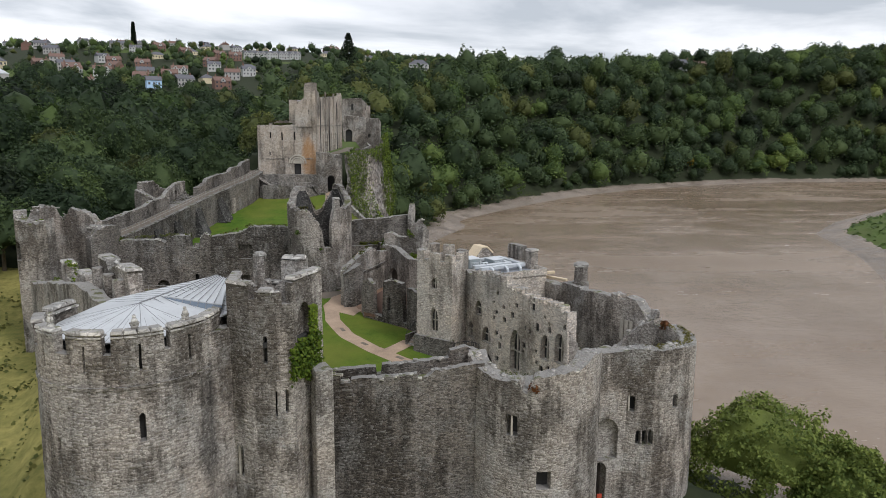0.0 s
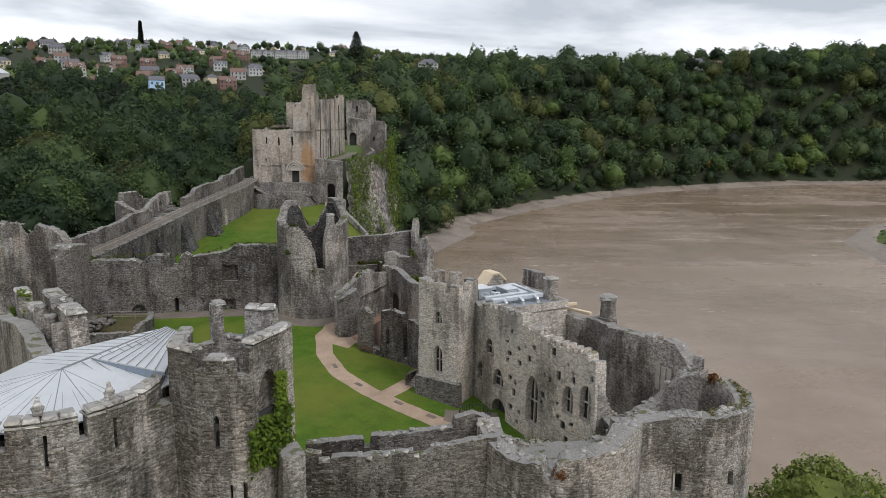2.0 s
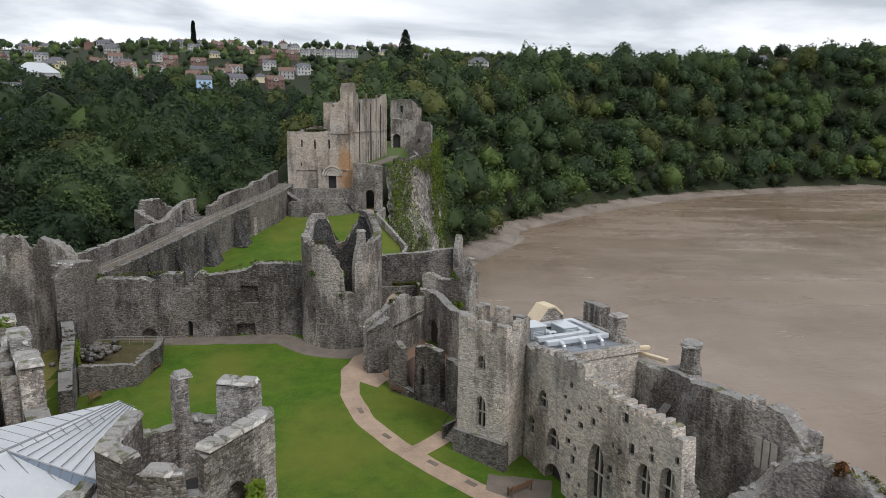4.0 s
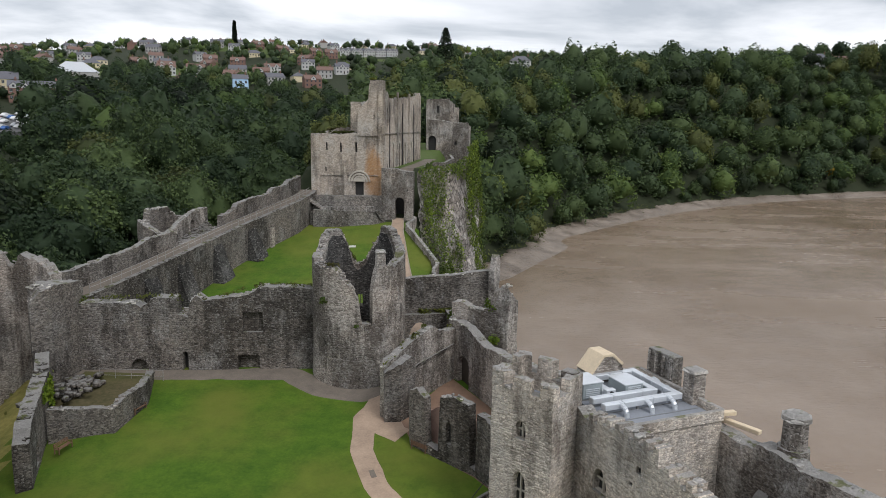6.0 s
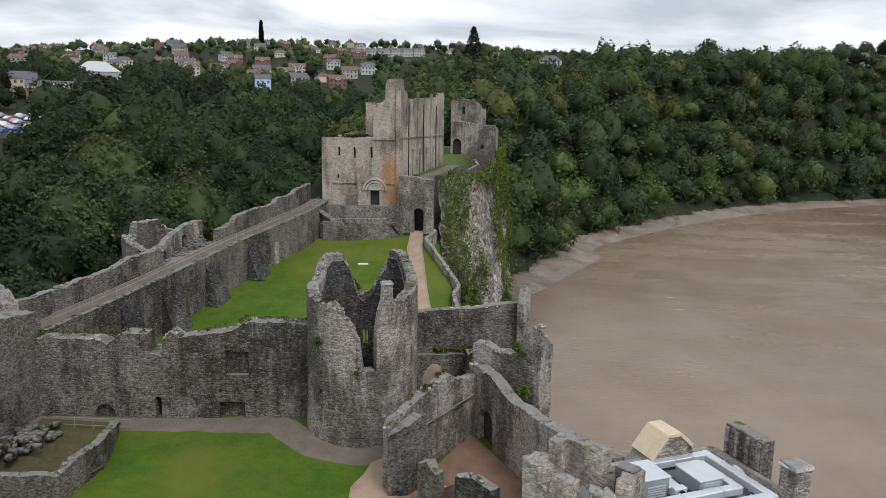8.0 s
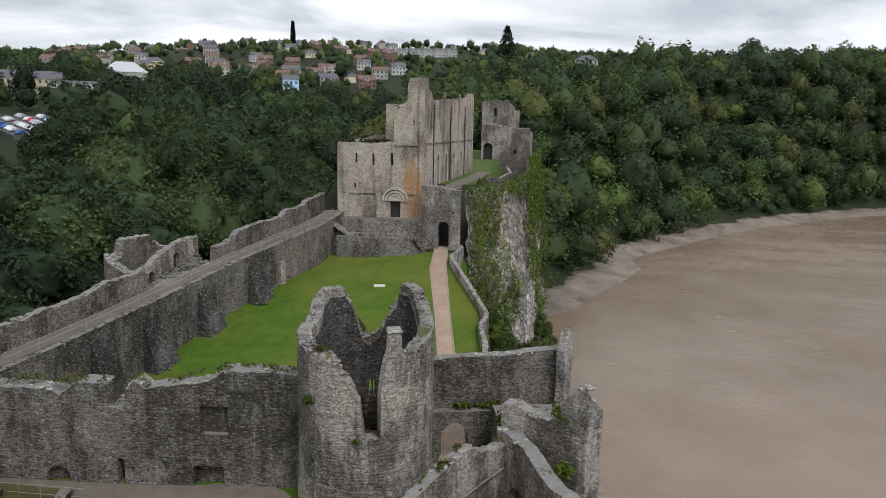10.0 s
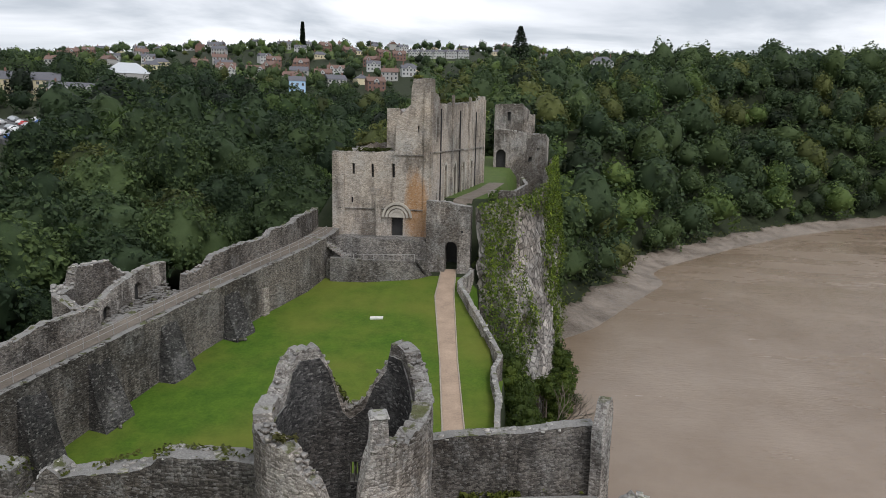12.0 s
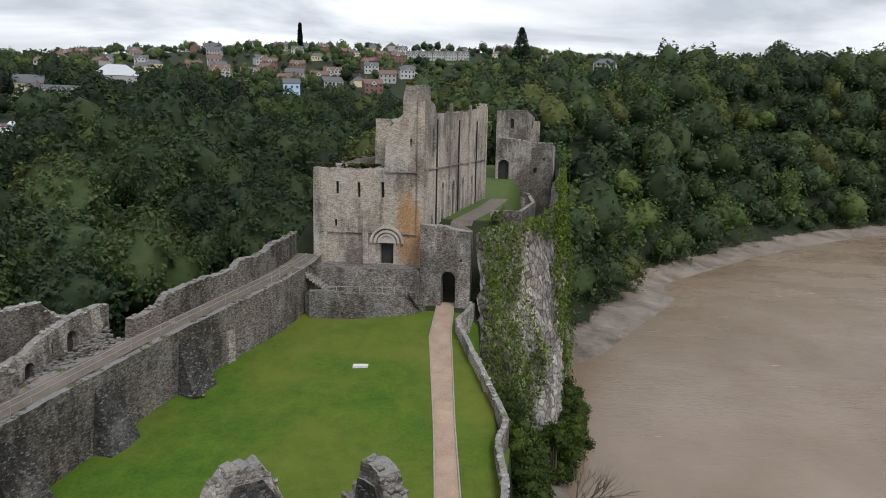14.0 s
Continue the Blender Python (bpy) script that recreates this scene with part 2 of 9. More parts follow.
# near-black masonry for the round tower's lining and the south wall buttresses
STONE_BLACK = stone_mat("near_black_masonry", (0.11, 0.105, 0.10), (0.03, 0.03, 0.03), 0.8, (0.45, 0.55), 0.15)
DRESSED = simple_mat("dressed_pale_stone", (0.42, 0.385, 0.33), 0.85, 0, 0.3, 0.9, 0.4, 6)
PLASTER = simple_mat("faded_pink_plaster", (0.33, 0.22, 0.18), 0.9, 0, 0.3, 0.8, 0.3, 5)
# near-black colour standing in for the shade inside openings and hollow parts
INTERIOR_SHADE = simple_mat("painted_interior_shade", (0.035, 0.034, 0.033), 0.95, 0, 0.3)
STONE_APRON = stone_mat("dark_cobbled_apron", (0.26, 0.245, 0.225), (0.095, 0.09, 0.084), 0.8, (0.45, 0.55), 0.3, crust=0.1)
CLIFF = stone_mat("pale_limestone_cliff", (0.60, 0.575, 0.545), (0.17, 0.16, 0.15), 0.9, (0.42, 0.58), 0.5, (1.3, 1.3, 0.7), moss=1.0, tone=0.2, gap=0.35)
LAWN = grass_mat("mown_lawn", (0.026, 0.074, 0.007), (0.098, 0.160, 0.016), (0.150, 0.150, 0.029))
ROUGH_GRASS = grass_mat("rough_bank_grass", (0.10, 0.105, 0.03), (0.38, 0.33, 0.11), (0.09, 0.105, 0.026), 1.1)
FOREST_FLOOR = grass_mat("woodland_floor", (0.018, 0.026, 0.013), (0.042, 0.050, 0.026), (0.03, 0.034, 0.018), 0.7)
MEADOW = grass_mat("riverside_meadow", (0.05, 0.085, 0.02), (0.10, 0.14, 0.035), (0.09, 0.10, 0.04), 0.8)
def mud_mat():
    """Wet tidal mud: rills and slumps, darker where it is wettest."""
    m, nt, bsdf = node_mat("wet_river_mud")
    pos = nt.nodes.new("ShaderNodeNewGeometry").outputs["Position"]
    rill = link_noise(nt, pos, 0.55, 7, 0.72)
    slump = link_noise(nt, pos, 0.11, 5, 0.6)
    f = link_mix(nt, 0.45, slump, rill)
    nt.links.new(link_ramp(nt, f, 0.36, 0.64, (0.125, 0.097, 0.073, 1), (0.33, 0.275, 0.225, 1)), bsdf.inputs["Base Color"])
    nt.links.new(link_ramp(nt, slump, 0.4, 0.6, (0.3, 0.3, 0.3, 1), (0.65, 0.65, 0.65, 1)), bsdf.inputs["Roughness"])
    link_bump(nt, bsdf, rill, 1.0, 0.8)
    return m


MUD = mud_mat()
PATH = simple_mat("buff_hoggin_path", (0.34, 0.25, 0.18), 0.92, 0, 0.3, 0.5, 0.3, 12)
DIRT = simple_mat("trodden_earth", (0.155, 0.130, 0.105), 0.95, 0, 0.3, 0.6, 0.4, 8)
EDGING = simple_mat("pale_stone_edging", (0.33, 0.28, 0.22), 0.9, 0, 0.25, 1.5)
ROOF_ZINC = simple_mat("pale_standing_seam_zinc", (0.56, 0.575, 0.585), 0.42, 0.35, 0.10, 0.35)
SEAM = simple_mat("dark_roof_seam", (0.20, 0.205, 0.21), 0.5, 0.3, 0.15)
ROOF_FELT = simple_mat("grey_flat_roof_felt", (0.22, 0.235, 0.26), 0.7, 0, 0.2, 0.6)
DUCT = simple_mat("galvanised_ducting", (0.62, 0.65, 0.68), 0.35, 0.4, 0.10, 0.8)
DUCT_DARK = simple_mat("grey_plant_casing", (0.30, 0.34, 0.35), 0.5, 0.2, 0.12, 1.0)
NEW_STONE = simple_mat("new_buff_stone", (0.62, 0.51, 0.36), 0.85, 0, 0.2, 0.7, 0.3, 5)
WOOD = simple_mat("weathered_oak", (0.155, 0.085, 0.05), 0.75, 0, 0.3, 2.0, 0.2, 20)
WOOD_DARK = simple_mat("dark_timber_door", (0.045, 0.035, 0.028), 0.8, 0, 0.3, 2.0)
WOOD_GREY = simple_mat("silvered_oak", (0.22, 0.205, 0.185), 0.8, 0, 0.25, 2.0)
STEEL = simple_mat("grey_handrail_steel", (0.36, 0.35, 0.33), 0.5, 0.5, 0.15)
IRON = simple_mat("black_iron", (0.03, 0.03, 0.032), 0.5, 0.4, 0.2)
RED_SIGN = simple_mat("red_painted_board", (0.45, 0.06, 0.03), 0.6, 0, 0.1)
WHITE_SLAB = simple_mat("white_slab", (0.66, 0.65, 0.60), 0.7, 0, 0.12, 1.5)
BARK = simple_mat("bark", (0.10, 0.08, 0.06), 0.95, 0, 0.3, 3, 0.5, 10)
BARE_WOOD = simple_mat("bleached_dead_branches", (0.17, 0.14, 0.11), 0.9, 0, 0.2, 3)
LEAF = [leaf_mat("oak_foliage", (0.031, 0.054, 0.027), (0.104, 0.148, 0.062)),
        leaf_mat("ash_foliage", (0.042, 0.076, 0.028), (0.146, 0.206, 0.068)),
        leaf_mat("dark_beech_foliage", (0.024, 0.044, 0.026), (0.078, 0.116, 0.057)),
        leaf_mat("autumn_tinged_foliage", (0.046, 0.061, 0.025), (0.138, 0.156, 0.056)),
        leaf_mat("yew_foliage", (0.011, 0.020, 0.013), (0.034, 0.051, 0.026))]
LEAF_BANK = leaf_mat("bank_tree_foliage", (0.085, 0.125, 0.035), (0.25, 0.30, 0.085))
LEAF_BRIGHT = leaf_mat("bright_sycamore_foliage", (0.078, 0.120, 0.032), (0.205, 0.250, 0.070))
LEAF_YELLOW = leaf_mat("yellow_autumn_foliage", (0.16, 0.12, 0.02), (0.30, 0.22, 0.035))
IVY = leaf_mat("glossy_ivy", (0.055, 0.105, 0.014), (0.21, 0.28, 0.036))
IVY_DARK = leaf_mat("dark_ivy_and_scrub", (0.030, 0.055, 0.012), (0.095, 0.130, 0.028))
RUST_PLANT = leaf_mat("rust_brown_wall_plants", (0.16, 0.055, 0.02), (0.26, 0.11, 0.05))


def water_mat():
    m, nt, bsdf = node_mat("muddy_river_water")
    pos = nt.nodes.new("ShaderNodeNewGeometry").outputs["Position"]
    flow = link_noise(nt, pos, 0.012, 6, 0.62, (1.0, 0.55, 1))
    near = link_noise(nt, pos, 0.05, 5, 0.6)
    nt.links.new(link_ramp(nt, link_mix(nt, 0.3, flow, near), 0.36, 0.66, (0.185, 0.130, 0.084, 1), (0.305, 0.236, 0.178, 1)), bsdf.inputs["Base Color"])
    sm = link_noise(nt, pos, 0.018, 7, 0.68, (0.45, 1.3, 1))
    nt.links.new(link_ramp(nt, sm, 0.40, 0.60, (0.05, 0.05, 0.05, 1), (0.34, 0.34, 0.34, 1)), bsdf.inputs["Roughness"])
    bsdf.inputs["IOR"].default_value = 1.33
    bsdf.inputs["Specular IOR Level"].default_value = 0.5
    h = link_mix(nt, 0.5, link_noise(nt, pos, 0.9, 5, 0.65, (0.6, 1.3, 1)), link_noise(nt, pos, 0.12, 5, 0.65, (0.5, 1.4, 1)))
    link_bump(nt, bsdf, h, 0.42, 0.45)
    return m


WATER = water_mat()
GLASS_DARK = simple_mat("dark_window_glass", (0.05, 0.055, 0.065), 0.12, 0, 0.2)
GLASS = simple_mat("bluish_glazing", (0.16, 0.20, 0.25), 0.1, 0, 0.1)
PAINTS = {"white": simple_mat("white_render", (0.47, 0.47, 0.455), 0.8, 0, 0.06), "blue": simple_mat("pale_blue_render", (0.42, 0.60, 0.80), 0.8, 0, 0.06),
          "cream": simple_mat("cream_render", (0.62, 0.54, 0.36), 0.8, 0, 0.06), "brick": simple_mat("red_brick", (0.20, 0.115, 0.09), 0.9, 0, 0.2),
          "grey": simple_mat("grey_pebbledash", (0.38, 0.37, 0.35), 0.9, 0, 0.1)}
ROOFS = {"slate": simple_mat("slate_roof", (0.115, 0.115, 0.13), 0.75, 0, 0.2), "brown": simple_mat("brown_tile_roof", (0.17, 0.105, 0.085), 0.85, 0, 0.2),
         "red": simple_mat("red_tile_roof", (0.22, 0.10, 0.07), 0.85, 0, 0.2), "pale": simple_mat("pale_metal_roof", (0.50, 0.52, 0.54), 0.6, 0, 0.1)}
ASPHALT = simple_mat("car_park_asphalt", (0.10, 0.10, 0.10), 0.9, 0, 0.15)
TYRE = simple_mat("tyre_rubber", (0.02, 0.02, 0.02), 0.85, 0, 0.1)
CAR_PAINTS = [simple_mat("white_car_paint", (0.75, 0.75, 0.75), 0.3, 0, 0.03), simple_mat("silver_car_paint", (0.48, 0.50, 0.52), 0.3, 0.4, 0.03),
              simple_mat("red_car_paint", (0.45, 0.03, 0.03), 0.3, 0, 0.03), simple_mat("black_car_paint", (0.025, 0.025, 0.03), 0.25, 0, 0.03),
              simple_mat("blue_car_paint", (0.05, 0.13, 0.35), 0.3, 0, 0.03)]

# ---- mesh tools ----
def mesh_ob(name, verts, faces, mats, parent=None, label="", slots=None, smooth=False):
    """One mesh object from arrays; faces is a list of index tuples, or an (n, k) array."""
    me = bpy.data.meshes.new(name)
    if isinstance(faces, np.ndarray):
        n, k = faces.shape
        me.vertices.add(len(verts))
        me.vertices.foreach_set("co", np.asarray(verts, dtype=np.float32).ravel())
        me.loops.add(n * k)
        me.loops.foreach_set("vertex_index", faces.astype(np.int32).ravel())
        me.polygons.add(n)
        me.polygons.foreach_set("loop_start", np.arange(0, n * k, k, dtype=np.int32))
        me.update(calc_edges=True)
    else:
        me.from_pydata([tuple(v) for v in verts], [], faces)
    for m in (mats if isinstance(mats, (list, tuple)) else [mats]):
        me.materials.append(m)
    if slots is not None:
        me.polygons.foreach_set("material_index", np.asarray(slots, dtype=np.int32))
    if smooth:
        me.polygons.foreach_set("use_smooth", [True] * len(me.polygons))
    me.validate()
    ob = new(name, me)
    if parent:
        ob.parent = parent
    if label:
        ob["label"] = label
    return ob


def part(name, bm, material, parent, label=""):
    me = bpy.data.meshes.new(name)
    bmesh.ops.recalc_face_normals(bm, faces=bm.faces)
    bm.to_mesh(me)
    bm.free()
    me.materials.append(material)
    ob = new(name, me)
    ob.parent = parent
    if label:
        ob["label"] = label
    return ob


def thing(name, label, category, group="", kind="", at=None):
    ob = new(name)
    ob.empty_display_size = 0.5
    if at is not None:
        ob.matrix_basis = at
    return tagged(ob, label, category, group, kind)


def add_box(bm, c, size, rz=0.0, taper=1.0, bevel=0.0, tilt=None):
    """A box with its centre at c, turned by rz degrees, its top scaled by taper."""
    v = bmesh.ops.create_cube(bm, size=1.0)["verts"]
    for q in v:
        k = taper if q.co.z > 0 else 1.0
        q.co = Vector((q.co.x * size[0] * k, q.co.y * size[1] * k, q.co.z * size[2]))
    m = Matrix.Translation(c) @ Matrix.Rotation(radians(rz), 4, "Z") @ (tilt or Matrix())
    bmesh.ops.transform(bm, matrix=m, verts=v)
    if bevel:
        es = list({e for q in v for e in q.link_edges})
        bmesh.ops.bevel(bm, geom=es, offset=bevel, segments=1, affect="EDGES")
    return v


def box_bm(c, size, rz=0.0, taper=1.0, bevel=0.0):
    bm = bmesh.new()
    add_box(bm, c, size, rz, taper, bevel)
    return bm


def add_tube(bm, a, b, ra, rb=None, seg=8):
    a, b = Vector(a), Vector(b)
    d = b - a
    m = Matrix.Translation((a + b) / 2) @ d.to_track_quat("Z", "Y").to_matrix().to_4x4()
    bmesh.ops.create_cone(bm, cap_ends=True, segments=seg, radius1=ra, radius2=ra if rb is None else rb, depth=d.length, matrix=m)


def tube_bm(a, b, ra, rb=None, seg=8):
    bm = bmesh.new()
    add_tube(bm, a, b, ra, rb, seg)
    return bm


def rough_at(p, amount):
    n = noise.noise_vector(Vector((p[0] * 0.45, p[1] * 0.45, p[2] * 0.45)))
    f = noise.noise_vector(Vector((p[0] * 1.9 + 7, p[1] * 1.9, p[2] * 1.9)))
    return (p[0] + (n.x * 1.2 + f.x * 0.7) * amount, p[1] + (n.y * 1.2 + f.y * 0.7) * amount, p[2] + f.z * amount * 0.5)


def interp(table, s):
    if not isinstance(table, (list, tuple)):
        return table
    if s <= table[0][0]:
        return table[0][1]
    for (a, za), (b, zb) in zip(table, table[1:]):
        if s <= b:
            return za + (zb - za) * (s - a) / max(b - a, 1e-6)
    return table[-1][1]


def arc(cx, cy, r, a0, a1, n):
    return [(cx + r * math.cos(radians(a0 + (a1 - a0) * i / n)), cy + r * math.sin(radians(a0 + (a1 - a0) * i / n))) for i in range(n + 1)]


def along(pts, s):
    """The place and unit direction at s metres along a line of points."""
    for (ax, ay), (bx, by) in zip(pts, pts[1:]):
        l = math.hypot(bx - ax, by - ay)
        if s <= l or (bx, by) == tuple(pts[-1]):
            k = s / l
            return ax + (bx - ax) * k, ay + (by - ay) * k, (bx - ax) / l, (by - ay) / l
        s -= l


def length_of(pts):
    return sum(math.hypot(b[0] - a[0], b[1] - a[1]) for a, b in zip(pts, pts[1:]))


def merlons(total, low, high, first, merlon, gap):
    """A crenellated top: a table of (s, z)."""
    t, s, e = [(0, low if first > 0 else high)], first, 0.02
    while s < total:
        t += [(s, low), (s + e, high), (min(s + merlon, total), high), (min(s + merlon, total) + e, low)]
        s += merlon + gap
    t.append((total + 1, t[-1][1]))
    return t


def wall(name, pts, thick, base, top, material, parent, holes=(), step=0.8, rough=0.05, ruin=0.0, batter=0.0, label="", courses=None, singles=0):
    """A masonry wall. pts: the line of its outer face, thickness to the left of it. holes: (s0, s1, z0, z1, depth or None for
    right through, negative for a blind niche, 'round', 'point' or ''). top: height or table of (s, z); ruin: how ragged the top is.
    courses: (z0, z1) between which the outer face is laid in separate stones; singles: how many of them are pieces of their own."""
    seg = [math.hypot(b[0] - a[0], b[1] - a[1]) for a, b in zip(pts, pts[1:])]
    cum = [0.0]
    for l in seg:
        cum.append(cum[-1] + l)
    total = cum[-1]
    br = set(cum)
    n = max(1, int(total / (step if not ruin else min(step, 0.45))))
    br |= {total * i / n for i in range(n + 1)}
    for h in holes:
        br |= {h[0], h[1]}
    if isinstance(top, (list, tuple)):
        br |= {s for s, z in top}
    if isinstance(base, (list, tuple)):
        br |= {s for s, z in base}
    raw = sorted(b for b in br if -1e-6 <= b <= total + 1e-6)
    keep = set(cum) | {h[0] for h in holes} | {h[1] for h in holes} | ({s for s, z in top} if isinstance(top, (list, tuple)) else set())
    ss = []
    for b in raw:
        if ss and b - ss[-1] < 1e-4:
            continue
        if ss and b not in keep and b - ss[-1] < 0.12:
            continue
        ss.append(b)
    zb = [interp(base, s) for s in ss]
    zt = []
    for s, b0 in zip(ss, zb):
        z = interp(top, s)
        if ruin:
            z += ruin * (noise.noise(Vector((s * 0.35, z * 0.1, total))) + 0.7 * noise.noise(Vector((s * 1.7, 3.1, total)))) + random.uniform(-0.25, 0.25) * ruin
        zt.append(max(z, b0 + 0.02))
    z0, z1 = min(zb), max(zt)
    lev = {z0, z1}
    m = max(1, int((z1 - z0) / step))
    lev |= {z0 + (z1 - z0) * i / m for i in range(m + 1)}
    for h in holes:
        lev |= {h[2], h[3]}
    zs = sorted(lev)
    normals = []
    for i in range(len(pts)):
        d = Vector((0, 0))
        for k in (i - 1, i):
            if 0 <= k < len(seg):
                d += Vector(((pts[k + 1][0] - pts[k][0]) / seg[k], (pts[k + 1][1] - pts[k][1]) / seg[k]))
        if pts[0] == pts[-1] and i in (0, len(pts) - 1):
            d = Vector(((pts[1][0] - pts[0][0]) / seg[0], (pts[1][1] - pts[0][1]) / seg[0])) + Vector(((pts[-1][0] - pts[-2][0]) / seg[-1], (pts[-1][1] - pts[-2][1]) / seg[-1]))
        d.normalize()
        k = min(i, len(seg) - 1)
        e = Vector(((pts[k + 1][0] - pts[k][0]) / seg[k], (pts[k + 1][1] - pts[k][1]) / seg[k]))
        normals.append(Vector((-d.y, d.x)) / max(0.4, d.dot(e)))
    loop = pts[0] == pts[-1]

    def at(s, z, d):
        k = 0
        while k < len(seg) - 1 and s > cum[k + 1] + 1e-9:
            k += 1
        f = (s - cum[k]) / seg[k]
        nx = normals[k].lerp(normals[k + 1], f)
        off = d
        if batter:
            off = d * (1 - 0) - batter * (z1 - z) * (1 if d < thick * 0.5 else 0)
        p = (pts[k][0] + (pts[k + 1][0] - pts[k][0]) * f + nx.x * off, pts[k][1] + (pts[k + 1][1] - pts[k][1]) * f + nx.y * off, z)
        return rough_at(p, rough)

    verts, faces, ids, voids = [], [], {}, []

    def vid(i, z, d):
        s = ss[i]
        key = (round(s if not (loop and i == len(ss) - 1) else 0.0, 4), round(z, 4), round(d, 3))
        if key not in ids:
            ids[key] = len(verts)
            verts.append(at(s, z, d))
        return ids[key]

    def quad(*q):
        u = []
        for v in q:
            if v not in u:
                u.append(v)
        if len(u) > 2:
            faces.append(tuple(u))

    ncol, nrow = len(ss) - 1, len(zs) - 1
    void = {}
    for i in range(ncol):
        sm = (ss[i] + ss[i + 1]) / 2
        for j in range(nrow):
            zm = (zs[j] + zs[j + 1]) / 2
            for h in holes:
                if h[0] < sm < h[1] and h[2] < zm < h[3]:
                    void[i, j] = h
    zz = [[min(max(z, b), t) for z in zs] for b, t in zip(zb, zt)]
    for i in range(ncol):
        for j in range(nrow):
            a, b, c, e = zz[i][j], zz[i + 1][j], zz[i + 1][j + 1], zz[i][j + 1]
            if a == e and b == c:
                continue
            h = void.get((i, j))
            if not h:
                quad(vid(i, a, 0), vid(i + 1, b, 0), vid(i + 1, c, 0), vid(i, e, 0))
            if not h or h[4]:
                quad(vid(i, e, thick), vid(i + 1, c, thick), vid(i + 1, b, thick), vid(i, a, thick))
            if h:
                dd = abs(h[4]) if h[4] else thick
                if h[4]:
                    # backs of positive-depth openings get interior shade as a colour
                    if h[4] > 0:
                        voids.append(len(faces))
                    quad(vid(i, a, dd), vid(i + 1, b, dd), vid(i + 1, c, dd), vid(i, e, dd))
                if void.get((i - 1, j)) is not h:
                    quad(vid(i, a, 0), vid(i, e, 0), vid(i, e, dd), vid(i, a, dd))
                if void.get((i + 1, j)) is not h:
                    quad(vid(i + 1, c, 0), vid(i + 1, b, 0), vid(i + 1, b, dd), vid(i + 1, c, dd))
                if void.get((i, j - 1)) is not h:
                    quad(vid(i, a, 0), vid(i, a, dd), vid(i + 1, b, dd), vid(i + 1, b, 0))
                if void.get((i, j + 1)) is not h and c < zt[i + 1] + 1e-6:
                    quad(vid(i, e, dd), vid(i, e, 0), vid(i + 1, c, 0), vid(i + 1, c, dd))
        quad(vid(i, zt[i], 0), vid(i + 1, zt[i + 1], 0), vid(i + 1, zt[i + 1], thick), vid(i, zt[i], thick))
    if not loop:
        for j in range(nrow):
            for i, flip in ((0, False), (ncol, True)):
                if zz[i][j] != zz[i][j + 1]:
                    q = (vid(i, zz[i][j], 0), vid(i, zz[i][j + 1], 0), vid(i, zz[i][j + 1], thick), vid(i, zz[i][j], thick))
                    quad(*(q[::-1] if flip else q))
    for h in holes:
        if h[5]:
            s0, s1, zt_, dd = h[0], h[1], h[3], abs(h[4]) if h[4] else thick
            w = (s1 - s0) / 2
            rise = min(w * (1.0 if h[5] == "round" else 1.5), h[3] - h[2])
            zs_ = zt_ - rise
            for sgn in (-1, 1):
                cor = s0 if sgn < 0 else s1
                line = []
                for q in range(6):
                    f = q / 5
                    if h[5] == "round":
                        x, y = math.cos(f * math.pi / 2), math.sin(f * math.pi / 2)
                    else:
                        x, y = 1 - f ** 1.35, math.sin(f * math.pi / 2) ** 0.85
                    line.append(((s0 + s1) / 2 + sgn * w * x, zs_ + rise * y))
                fr = len(verts)
                verts.append(at(cor, zt_, 0.02))
                verts.append(at(cor, zt_, dd))
                for s, z in line:
                    verts.append(at(s, z, 0.02))
                    verts.append(at(s, z, dd))
                for q in range(5):
                    a, b = fr + 2 + 2 * q, fr + 4 + 2 * q
                    faces.append((fr, a, b) if sgn < 0 else (fr, b, a))
                    if not h[4]:
                        faces.append((fr + 1, b + 1, a + 1) if sgn < 0 else (fr + 1, a + 1, b + 1))
                    faces.append((a, a + 1, b + 1, b) if sgn < 0 else (b, b + 1, a + 1, a))
    # slot 1 paints those backs near-black, as if in deep shade
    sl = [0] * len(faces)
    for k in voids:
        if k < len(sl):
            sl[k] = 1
    body = mesh_ob(name, verts, faces, [material, INTERIOR_SHADE], parent, label, slots=sl)
    if courses:
        lay_courses(body, at, total, courses, lambda s: min(interp(list(zip(ss, zt)), s - 0.2), interp(list(zip(ss, zt)), s + 0.2)), lambda s: interp(base, s), holes, BLOCKS[material], singles)
    return body


